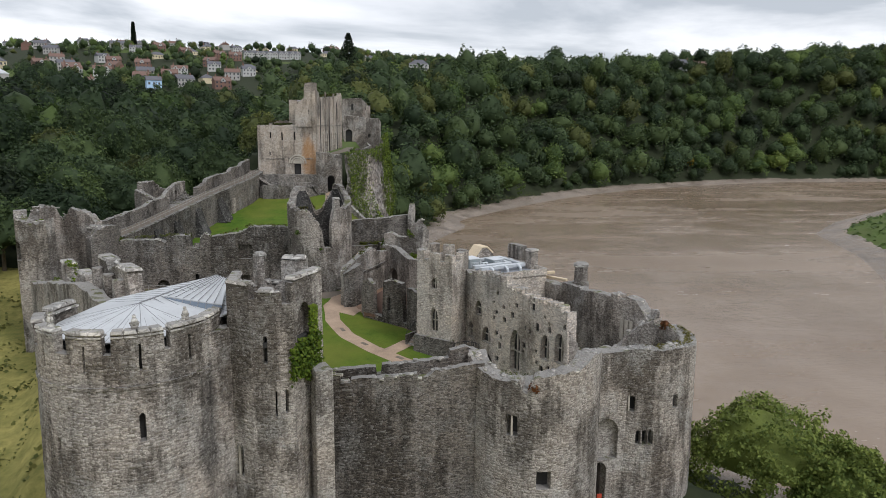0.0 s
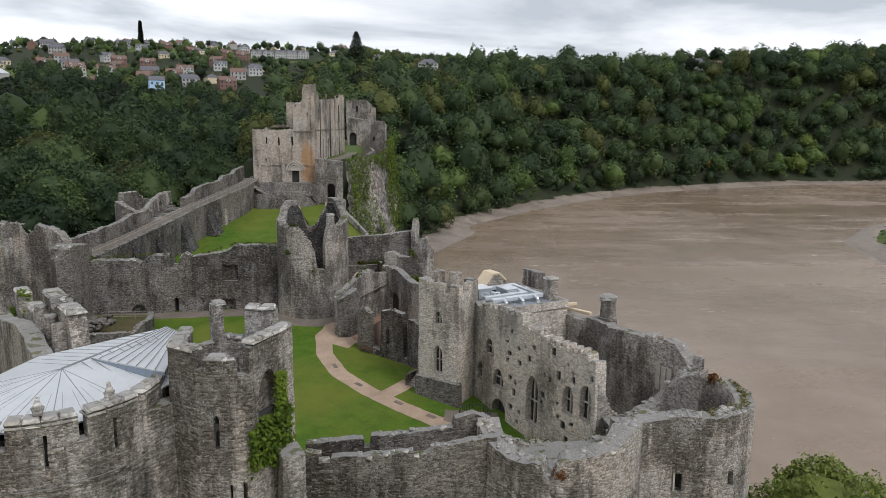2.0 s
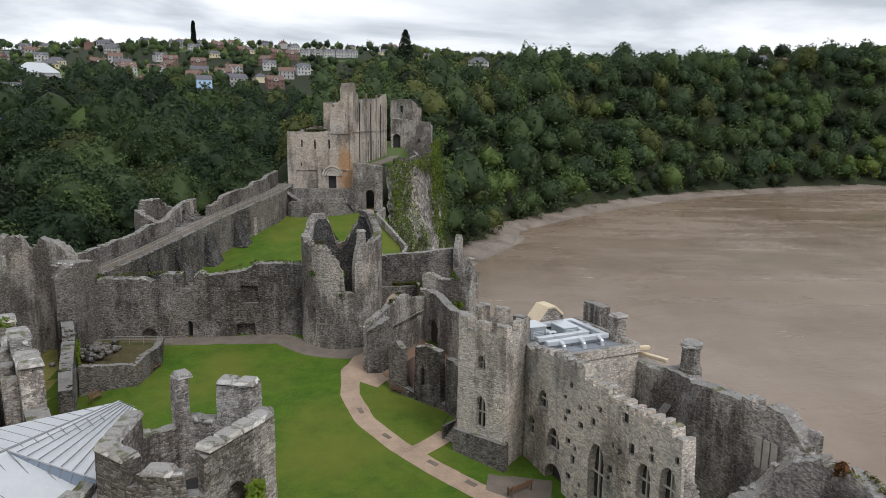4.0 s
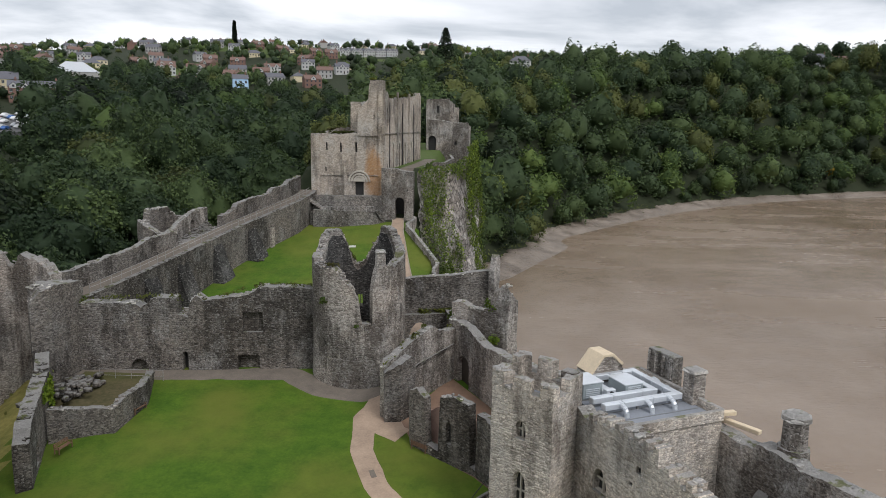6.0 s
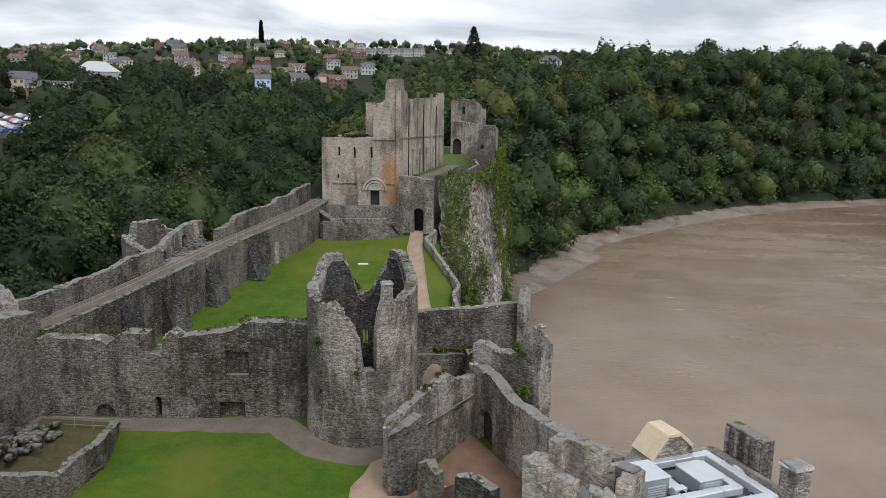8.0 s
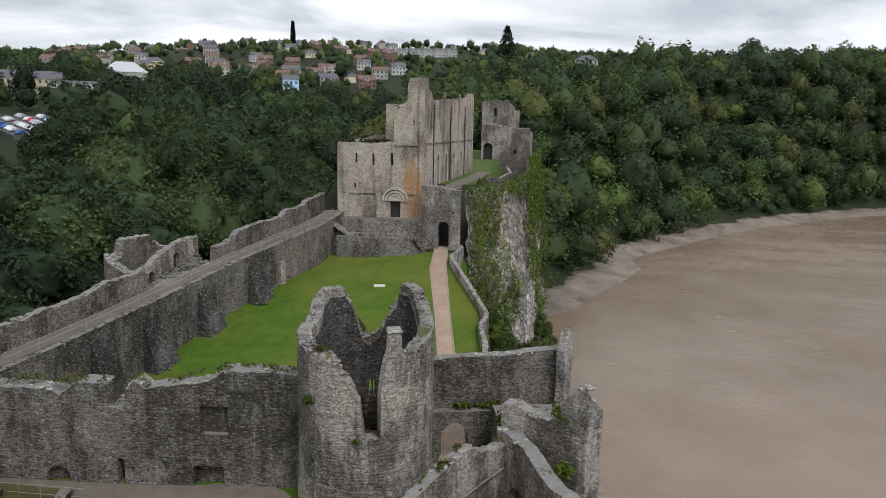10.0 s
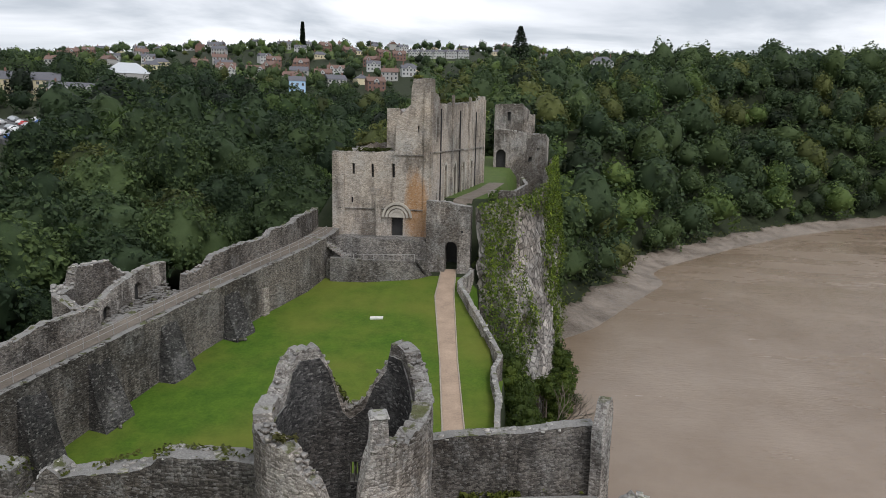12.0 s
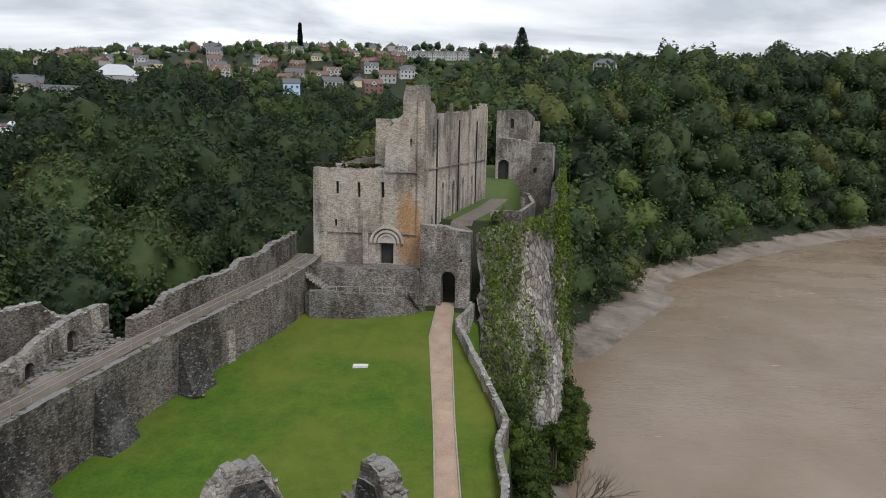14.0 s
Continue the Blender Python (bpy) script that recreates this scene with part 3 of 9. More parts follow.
def lay_courses(body, at, total, span, top_at, base_at, holes, material, singles):
    """Roughly squared stones laid in courses, a few centimetres proud of a wall's face, with open joints."""
    rng = random.Random(int(total * 100))
    rows = []
    z = span[0]
    while z < span[1]:
        h = rng.uniform(0.20, 0.31)
        s = rng.uniform(0.0, 0.3)
        while s < total - 0.25:
            w = rng.uniform(0.24, 0.62)
            w = min(w, total - s)
            if z + h < top_at(s + w / 2) - 0.04 and z > base_at(s) and rng.random() < 0.62 and all(s + w < q[0] or s > q[1] or z + h < q[2] or z > q[3] for q in holes):
                rows.append((s, w, z + rng.uniform(-0.05, 0.03), h * rng.uniform(0.62, 1.05)))
            s += w
        z += h
    if singles:
        rows.sort(key=lambda r: -r[2])
    loose, rest = rows[:singles], rows[singles:]
    vs, fs = [], []
    for s, w, z, h in rest:
        p, g = rng.uniform(0.002, 0.024), 0.006
        j = [rng.uniform(0.0, 0.035) for k in range(8)]
        n = len(vs)
        vs += [at(s + g, z + g, 0.05), at(s + w - g, z + g, 0.05), at(s + w - g, z + h - g, 0.05), at(s + g, z + h - g, 0.05)]
        vs += [at(s + g + 0.015 + j[0], z + g + 0.01 + j[1], -p), at(s + w - g - 0.015 - j[2], z + g + 0.01 + j[3], -p), at(s + w - g - 0.015 - j[4], z + h - g - 0.01 - j[5], -p), at(s + g + 0.015 + j[6], z + h - g - 0.01 - j[7], -p)]
        fs += [(n + 4, n + 5, n + 6, n + 7), (n, n + 1, n + 5, n + 4), (n + 1, n + 2, n + 6, n + 5), (n + 2, n + 3, n + 7, n + 6), (n + 3, n, n + 4, n + 7)]
    if rest:
        ob = mesh_ob("coursed_masonry", np.array(vs), np.array(fs), material, body)
        ob["kind"] = "stuff"
    for s, w, z, h in loose:
        a, b = Vector(at(s, z + h / 2, 0)), Vector(at(s + w, z + h / 2, 0))
        c, d = (a + b) / 2, b - a
        ob = new("stone", STONE_SHAPES[rng.randrange(4)])
        ob.parent = body
        ob.matrix_basis = pose(c.x, c.y, c.z, 0, 0, math.degrees(math.atan2(d.y, d.x))) @ Matrix.Diagonal((d.length - 0.03, 0.2, h - 0.03, 1))
        ob.material_slots[0].link = "OBJECT"
        ob.material_slots[0].material = material


def stone_shape(seed):
    """A roughly squared block of unit size with chipped front corners."""
    rng = random.Random(seed)
    me = bpy.data.meshes.new("stone")
    v = [(x, 0.5, z) for x, z in ((-0.5, -0.5), (0.5, -0.5), (0.5, 0.5), (-0.5, 0.5))]
    v += [(x * rng.uniform(0.86, 0.97), -0.06 - rng.uniform(0, 0.10), z * rng.uniform(0.8, 0.95)) for x, z in ((-0.5, -0.5), (0.5, -0.5), (0.5, 0.5), (-0.5, 0.5))]
    me.from_pydata(v, [], [(4, 5, 6, 7), (0, 1, 5, 4), (1, 2, 6, 5), (2, 3, 7, 6), (3, 0, 4, 7)])
    me.materials.append(STONE)
    return me


STONE_SHAPES = [stone_shape(k) for k in range(4)]


def slab(name, outline, z_top, z_low, material, parent=None, label="", rough=0.0):
    """A flat-topped solid over an outline of (x, y); z_top: number or function of (x, y)."""
    zf = z_top if callable(z_top) else (lambda x, y: z_top)
    n = len(outline)
    verts = [(x, y, zf(x, y)) for x, y in outline] + [(x, y, zf(x, y) - (z_low if callable(z_top) else z_top - z_low)) for x, y in outline]
    if rough:
        verts = [rough_at(v, rough) for v in verts]
    faces = [tuple(range(n)), tuple(range(2 * n - 1, n - 1, -1))] + [((i + 1) % n, i, n + i, n + (i + 1) % n) for i in range(n)]
    ob = mesh_ob(name, verts, faces, material, parent, label)
    bm = bmesh.new()
    bm.from_mesh(ob.data)
    bmesh.ops.recalc_face_normals(bm, faces=bm.faces)
    bm.to_mesh(ob.data)
    bm.free()
    return ob


def strip(name, line, width, zf, lift, material, parent=None, label="", step=1.0, wobble=0.0):
    """A path laid on the ground along a line of points; width: number or table over its length."""
    total = length_of(line)
    n = max(2, int(total / step))
    verts, faces = [], []
    for i in range(n + 1):
        s = min(total * i / n, total - 1e-6)
        x, y, dx, dy = along(line, s)
        x2, y2, ex, ey = along(line, min(s + 1.2, total - 1e-6))
        x1, y1, fx, fy = along(line, max(s - 1.2, 0))
        dx, dy = dx + ex + fx, dy + ey + fy
        l = math.hypot(dx, dy)
        dx, dy = dx / l, dy / l
        w = interp(width, s) / 2
        for k in (-1, -0.33, 0.33, 1):
            q = w * k * (1 + wobble * noise.noise(Vector((s * 0.5, k * 9, 1))))
            px, py = x - dy * q, y + dx * q
            verts.append((px, py, zf(px, py) + lift - (0.05 if abs(k) == 1 else 0)))
        if i:
            a = 4 * i
            faces += [(a - 4 + k, a + k, a + k + 1, a - 3 + k) for k in range(3)]
    ob = mesh_ob(name, verts, faces, material, parent, label)
    ob.data.flip_normals()
    return ob


CUBE_V = np.array([(x, y, z) for z in (-0.5, 0.5) for x, y in ((-0.5, -0.5), (0.5, -0.5), (0.5, 0.5), (-0.5, 0.5))])
CUBE_F = np.array([(0, 3, 2, 1), (4, 5, 6, 7), (0, 1, 5, 4), (1, 2, 6, 5), (2, 3, 7, 6), (3, 0, 4, 7)])


def stones_mesh(name, places, material, parent, label=""):
    """Many separate rough blocks as one mesh of kind stuff. places: rows of x, y, z, length, depth, height, turn."""
    rng = np.random.RandomState(len(places))
    vs, fs = [], []
    for i, (x, y, z, l, d, h, a) in enumerate(places):
        v = CUBE_V * (l, d, h) * (1 + rng.uniform(-0.22, 0.22, (8, 3)))
        ca, sa = math.cos(a), math.sin(a)
        vs.append(np.stack([v[:, 0] * ca - v[:, 1] * sa + x, v[:, 0] * sa + v[:, 1] * ca + y, v[:, 2] + z], 1))
        fs.append(CUBE_F + 8 * i)
    ob = mesh_ob(name, np.concatenate(vs), np.concatenate(fs), material, parent, label)
    ob["kind"] = "stuff"
    return ob


def cap_stones(pts, thick, top, parent, material=None, density=2.6, size=0.4, skip=0.2, name="rubble_capping"):
    """Uneven stones bedded along the top of a wall."""
    rows, total = [], length_of(pts)
    for i in range(int(total * density * max(1, thick * 1.2))):
        s, d = random.uniform(0.05, total - 0.05), random.uniform(0.05, 0.95) * thick
        if random.random() < skip:
            continue
        x, y, dx, dy = along(pts, s)
        z = interp(top, s)
        if abs(interp(top, s + 0.3) - z) > 0.8 or abs(interp(top, s - 0.3) - z) > 0.8:
            continue
        k = size * random.uniform(0.5, 1.3)
        rows.append((x - dy * d, y + dx * d, z + random.uniform(-0.14, 0.0), k, k * 0.8, k * random.uniform(0.35, 0.6), math.atan2(dy, dx) + random.uniform(-0.5, 0.5)))
    return stones_mesh(name, rows, material or STONE_CAP, parent) if rows else None

# ---- the land ----
WATER_Z = -18.0


def lower_z(y):
    return -0.4 - (125 - y) * 0.11


def middle_z(y):
    return 0.3 + (y - 133) * 0.165


WEST_BANK = [(86, -500), (80, 20), (66, 62), (52, 84), (43, 93), (33, 106), (19, 124), (13, 150), (10, 180), (9, 215), (11, 250), (20, 262), (30, 284), (43, 311), (47, 321), (45, 334), (50, 346),
             (68, 370), (94, 404), (124, 438), (156, 468), (196, 499), (242, 524), (300, 551), (359, 571), (446, 573), (640, 565), (1500, 400)]
EAST_BANK = [(1500, 300), (560, 470), (300, 381), (229, 325), (196, 290), (178, 237), (157, 196), (150, 140), (190, 40), (260, -500)]
RIVER = np.array(WEST_BANK + EAST_BANK, dtype=float)


def river_distance(x, y):
    """Distance to the water's edge, negative on the river."""
    best = np.full(x.shape, 1e9)
    inside = np.zeros(x.shape, dtype=bool)
    a = RIVER
    b = np.roll(RIVER, -1, axis=0)
    for (ax, ay), (bx, by) in zip(a, b):
        dx, dy = bx - ax, by - ay
        k = np.clip(((x - ax) * dx + (y - ay) * dy) / (dx * dx + dy * dy), 0, 1)
        best = np.minimum(best, np.hypot(x - ax - k * dx, y - ay - k * dy))
        cross = ((ay > y) != (by > y)) & (x < (bx - ax) * (y - ay) / (by - ay + 1e-12) + ax)
        inside ^= cross
    return np.where(inside, -best, best)


def smooth(a, b, v):
    k = np.clip((v - a) / (b - a), 0, 1)
    return k * k * (3 - 2 * k)


def waves(x, y, s):
    return (np.sin(x / s + 1.3 * np.sin(y / s * 0.7)) + np.sin(y / s * 1.1 + 1.7 * np.sin(x / s * 0.6 + 2)) + 0.5 * np.sin((x + y) / s * 2.1)) / 2.5


def land_z(x, y):
    d = river_distance(x, y)
    hill = -10 + 0.1 * (np.minimum(y, 1000) - 80) + 0.02 * np.clip(y - 1000, 0, 800) + 0.08 * np.clip(-x - 50, 0, 260) + 0.036 * np.clip(x, 0, 400) + 0.10 * np.clip(x - 330, 0, 400)
    hill = hill + 24 * np.exp(-((x - 10) / 260.0) ** 2) * smooth(330, 800, y)
    hill = hill + 13 * smooth(650, 930, y) * smooth(80, -40, x) * smooth(-760, -380, x)
    hill = hill + 11 * np.exp(-((x - 345) / 75.0) ** 2 - ((y - 750) / 60.0) ** 2)
    hill = np.where(y < 80, -10 + 0.02 * (y - 80), hill) + waves(x, y, 60) * 2.0 * smooth(150, 400, y)
    east = smooth(0, 60, x - 140 - 0.0 * y) * (1 - smooth(330, 420, y - 0.5 * (x - 150)))
    low_bank = -14.5 + 0.02 * d
    flat = np.where((x > 120) & (y < 380 + 0.35 * (x - 298)), low_bank, hill)
    rise = np.where(d < 16, -17.9 + d * 0.16, -15.3 + (d - 16) * (0.9 + 0.15 * waves(x, y, 23)))
    z = np.minimum(flat, rise)
    # the castle's ridge
    cx = np.interp(y, [40, 60, 75, 92, 106, 122, 130, 150, 165, 185, 200, 300, 340], [25, 27, 31, 27, 21, 12, 9, 1.4, 0.6, -4.8, -2.2, 0, -3])
    cw = np.interp(y, [40, 60, 75, 118, 128, 150, 165, 190, 230, 300, 340], [-30, -28, -33, -48, -49, -42, -39, -32, -22, -16, -10])
    ridge = np.interp(y, [0, 40, 60, 66, 70, 125, 128, 133, 186, 194, 200, 300, 360], [-15.5, -14.0, -12.6, -12.0, -6.5, -0.4, -0.2, 0.3, 9.05, 10.2, 19.5, 22, 10])
    north = smooth(0, 3.5, cx + 3.5 - x)
    south = smooth(0, 5, x - cw + 5)
    w = north * south * smooth(30, 55, y) * (1 - smooth(300, 350, y))
    z = np.maximum(z, z * (1 - w) + ridge * w) * (w > 0) + z * (w <= 0)
    z = np.where(w > 0.98, ridge, z)
    # the grassy bank below the corner tower
    bank = smooth(150, 100, y) * smooth(-30, -60, x)
    z = z * (1 - bank) + (-9.5 + 0.03 * (-40 - x) + waves(x, y, 9) * 0.3) * bank
    return np.where(d < 0, np.maximum(-23, -18 + d * 0.35), z)


def axis_lines(lo, hi, fine_lo, fine_hi, fine, grow):
    a = list(np.arange(fine_lo, fine_hi + 1e-6, fine))
    s = fine
    while a[-1] < hi:
        s *= grow
        a.append(a[-1] + s)
    s = fine
    while a[0] > lo:
        s *= grow
        a.insert(0, a[0] - s)
    return np.array(a)


GX = axis_lines(-4500, 4500, -70, 75, 1.7, 1.045)
GY = axis_lines(-2500, 4800, 40, 330, 1.9, 1.045)
gx, gy = np.meshgrid(GX, GY, indexing="ij")
gz = land_z(gx, gy)
nx_, ny_ = len(GX), len(GY)
gi = np.arange(nx_ * ny_).reshape(nx_, ny_)
gq = np.stack([gi[:-1, :-1], gi[1:, :-1], gi[1:, 1:], gi[:-1, 1:]], -1).reshape(-1, 4)
mx_ = ((gx[:-1, :-1] + gx[1:, 1:]) / 2).ravel()
my_ = ((gy[:-1, :-1] + gy[1:, 1:]) / 2).ravel()
md_ = river_distance(mx_, my_)
mz_ = land_z(mx_, my_)
slot = np.full(len(gq), 2)
slot[(mx_ > 120) & (my_ < 420)] = 4
slot[(my_ < 150) & (mx_ < -26)] = 1
slot[(my_ < 60)] = 1
slot[(md_ < 6) & (mz_ < -14.2)] = 3
castle_zone = (mx_ > np.interp(my_, [55, 62, 118, 128, 150, 165, 190, 230, 300], [-24, -24, -44, -46, -40, -37, -30, -20, -14])) & \
    (mx_ < np.interp(my_, [55, 62, 92, 106, 122, 130, 150, 165, 185, 200, 300], [34, 34, 30, 24, 15, 11, 2.2, 1.2, -3.5, 4, 3])) & (my_ > 64) & (my_ < 300) & ~((my_ < 80) & (mx_ > 22))
slot[castle_zone] = 0
slot[castle_zone & (my_ > 192)] = 4
slot[castle_zone & (my_ > 189) & (my_ < 201)] = 2
slot[(my_ > 420) & (mx_ < 60) & (waves(mx_, my_, 45) > 0.25)] = 4
ground = mesh_ob("ground", np.stack([gx.ravel(), gy.ravel(), gz.ravel()], 1), gq, [LAWN, ROUGH_GRASS, FOREST_FLOOR, MUD, MEADOW], slots=slot, smooth=True)
tagged(ground, "grass bailey, wooded slopes and muddy banks rising to a hill", "ground", kind="structure")



def mud_bank(line, lo, hi, label, seed):
    """A ribbon of mud along the water's edge with an uneven upper margin."""
    rng = random.Random(seed)
    pts = []
    for (ax, ay), (bx, by) in zip(line, line[1:]):
        n = max(1, int(math.hypot(bx - ax, by - ay) / 1.5))
        pts += [(ax + (bx - ax) * i / n, ay + (by - ay) * i / n) for i in range(n)]
    p = np.array(pts)
    for k in range(6):
        p[1:-1] = (p[:-2] + p[1:-1] * 2 + p[2:]) / 4
    tan = np.gradient(p, axis=0)
    tan /= np.linalg.norm(tan, axis=1, keepdims=True)
    nrm = np.stack([-tan[:, 1], tan[:, 0]], 1)
    top = np.array([hi + 2.4 * noise.noise(Vector((x * 0.09, y * 0.09, seed))) + 2.2 * noise.noise(Vector((x * 0.35, y * 0.35, seed))) for x, y in p])
    cols = 9
    vs, fs = [], []
    for j in range(cols):
        f = j / (cols - 1)
        d = lo + (top - lo) * f
        q = p + nrm * d[:, None]
        z = np.array([-17.95 + max(0.0, dd) * 0.22 + 0.5 * f * noise.noise(Vector((x * 0.5, y * 0.5, 3))) * (1 if dd > 0 else 0) for dd, (x, y) in zip(d, q)])
        z = np.where(d < 0, -18.0 + 0.12 * d, z)
        vs.append(np.column_stack([q, z]))
    n = len(p)
    for j in range(cols - 1):
        for i in range(n - 1):
            fs.append((j * n + i, j * n + i + 1, (j + 1) * n + i + 1, (j + 1) * n + i))
    # the margin drops into the bank
    last = vs[-1].copy()
    last[:, :2] += nrm * 1.2
    last[:, 2] -= 1.6
    vs.append(last)
    for i in range(n - 1):
        fs.append(((cols - 1) * n + i, (cols - 1) * n + i + 1, cols * n + i + 1, cols * n + i))
    ob = mesh_ob("mud_bank", np.concatenate(vs), fs, MUD, smooth=True)
    return tagged(ob, label, "mud bank", kind="structure")


mud_bank([q for q in WEST_BANK if 240 < q[1] and q[0] < 700], -2.5, 11.5, "wet tan mud bank sloping to the river below the woods", 2)
mud_bank([q for q in EAST_BANK if q[0] < 600 and q[1] > 0], -4, 10, "wet tan mud bank edging the river meadow", 5)

rx_ = np.array([(x, y, WATER_Z) for x in (-60, 2200) for y in (-900, 1500)])
river = mesh_ob("river_water", rx_, np.array([[0, 2, 3, 1]]), WATER)
tagged(river, "wide brown muddy tidal river with smooth reflections", "river", kind="structure")

# ---- lower bailey: the corner tower with the zinc roof ----
def slit(bm, c, w, h, ax):
    add_box(bm, c, (w if ax == "x" else 0.1, 0.1 if ax == "x" else w, h))


def corner_tower():
    t = thing("corner_tower", "massive round grey stone tower with battlements and a pale zinc roof", "tower")
    cx, cy, r = -18.7, 59.3, 7.0
    ring = arc(cx, cy, r, 150, 395, 40) + [(-10.9, 64.5), (-12.2, 69.5), (-22.0, 69.5), (-24.8, 62.8)]
    ring[-1] = ring[0]
    total = length_of(ring)
    per = math.radians(1) * r

    def s_of(a):
        return (a - 150) * per
    holes = [(s_of(290) - 0.22, s_of(290) + 0.22, 4.4, 6.6, 0.7, "point"), (s_of(343) - 0.5, s_of(343) + 0.5, -2.0, 0.5, 0.8, "point"),
             (s_of(236) - 0.2, s_of(236) + 0.2, 2.5, 4.6, 0.7, "point")]
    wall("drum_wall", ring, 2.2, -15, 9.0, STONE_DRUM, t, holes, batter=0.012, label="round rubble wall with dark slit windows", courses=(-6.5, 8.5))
    top = [(0, 11.0)]
    for a, b in ((150, 176), (188, 208), (218, 238), (248, 270), (275, 305), (309, 336), (338, 395)):
        top += [(s_of(a), 11.2), (s_of(a) + 0.02, 12.75), (s_of(b), 12.75), (s_of(b) + 0.02, 11.2)]
    top.append((total, 11.2))
    loops = []
    for a in (227, 259, 291, 322):
        loops.append((s_of(a) - 0.1, s_of(a) + 0.1, 9.9, 11.9, 0.5, ""))
    wall("parapet", ring, 0.75, 9.0, top, STONE, t, loops, step=0.6, label="crenellated parapet with arrow loops", courses=(9.0, 12.7), singles=200)
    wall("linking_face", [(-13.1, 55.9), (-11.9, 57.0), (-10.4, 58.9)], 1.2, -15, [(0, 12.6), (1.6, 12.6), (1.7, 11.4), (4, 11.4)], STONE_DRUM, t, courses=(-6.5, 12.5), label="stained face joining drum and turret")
    band = wall("string_course", [(x + (x - cx) / r * 0.10, y + (y - cy) / r * 0.10) for x, y in arc(cx, cy, r, 150, 380, 40)], 0.3, 8.55, 8.76, STONE, t, rough=0.03)
    slab("wall_walk", [(cx + (x - cx) * 0.93, cy + (y - cy) * 0.93) for x, y in ring[:-1]], 9.6, 9.2, STONE_DARK, t)
    # pale copings on each merlon
    for a, b in ((150, 176), (188, 208), (218, 238), (248, 270), (275, 305), (309, 336), (338, 356)):
        n = max(2, int((b - a) / 7))
        for i in range(n):
            am = a + (b - a) * (i + 0.5) / n
            w = radians(b - a) / n * r * 0.97
            rr = r - 0.36
            x, y = cx + rr * math.cos(radians(am)), cy + rr * math.sin(radians(am))
            bm = bmesh.new()
            add_box(bm, (x, y, 12.86), (w, 1.0, 0.3), am + 90, 0.82, 0.04)
            add_box(bm, (x - math.cos(radians(am)) * 0.15, y - math.sin(radians(am)) * 0.15, 12.5), (w, 1.15, 0.16), am + 90, 1, 0.03)
            part("coping_stone", bm, STONE_CAP, t)
    return t, cx, cy, r


tower_sw, MCX, MCY, MR = corner_tower()


def carved_figure(x, y, z, rz):
    """A worn stone finial of a seated form on a merlon."""
    bm = bmesh.new()
    add_box(bm, (0, 0, 0.12), (0.55, 0.4, 0.24), 0, 0.85, 0.04)
    bmesh.ops.create_uvsphere(bm, u_segments=10, v_segments=8, radius=0.26, matrix=Matrix.Translation((0, 0, 0.5)) @ Matrix.Diagonal((1, 0.8, 1.35, 1)))
    bmesh.ops.create_uvsphere(bm, u_segments=8, v_segments=6, radius=0.15, matrix=Matrix.Translation((0, 0.02, 0.92)))
    bmesh.ops.create_cone(bm, cap_ends=True, segments=7, radius1=0.15, radius2=0.1, depth=0.34, matrix=Matrix.Translation((0.2, 0, 0.35)) @ Matrix.Rotation(0.5, 4, "Y"))
    bmesh.ops.create_cone(bm, cap_ends=True, segments=7, radius1=0.15, radius2=0.1, depth=0.34, matrix=Matrix.Translation((-0.2, 0, 0.35)) @ Matrix.Rotation(-0.5, 4, "Y"))
    me = bpy.data.meshes.new("stone_finial")
    bm.to_mesh(me)
    bm.free()
    me.materials.append(STONE_CAP)
    ob = new("stone_finial", me)
    ob.matrix_basis = pose(x, y, z, 0, 0, rz)
    return tagged(ob, "worn carved stone finial standing on a merlon", "finial", "finials on the tower battlements")


for a in (232, 289, 322):
    carved_figure(MCX + (MR - 0.36) * math.cos(radians(a)), MCY + (MR - 0.36) * math.sin(radians(a)), 13.0, a + 90)


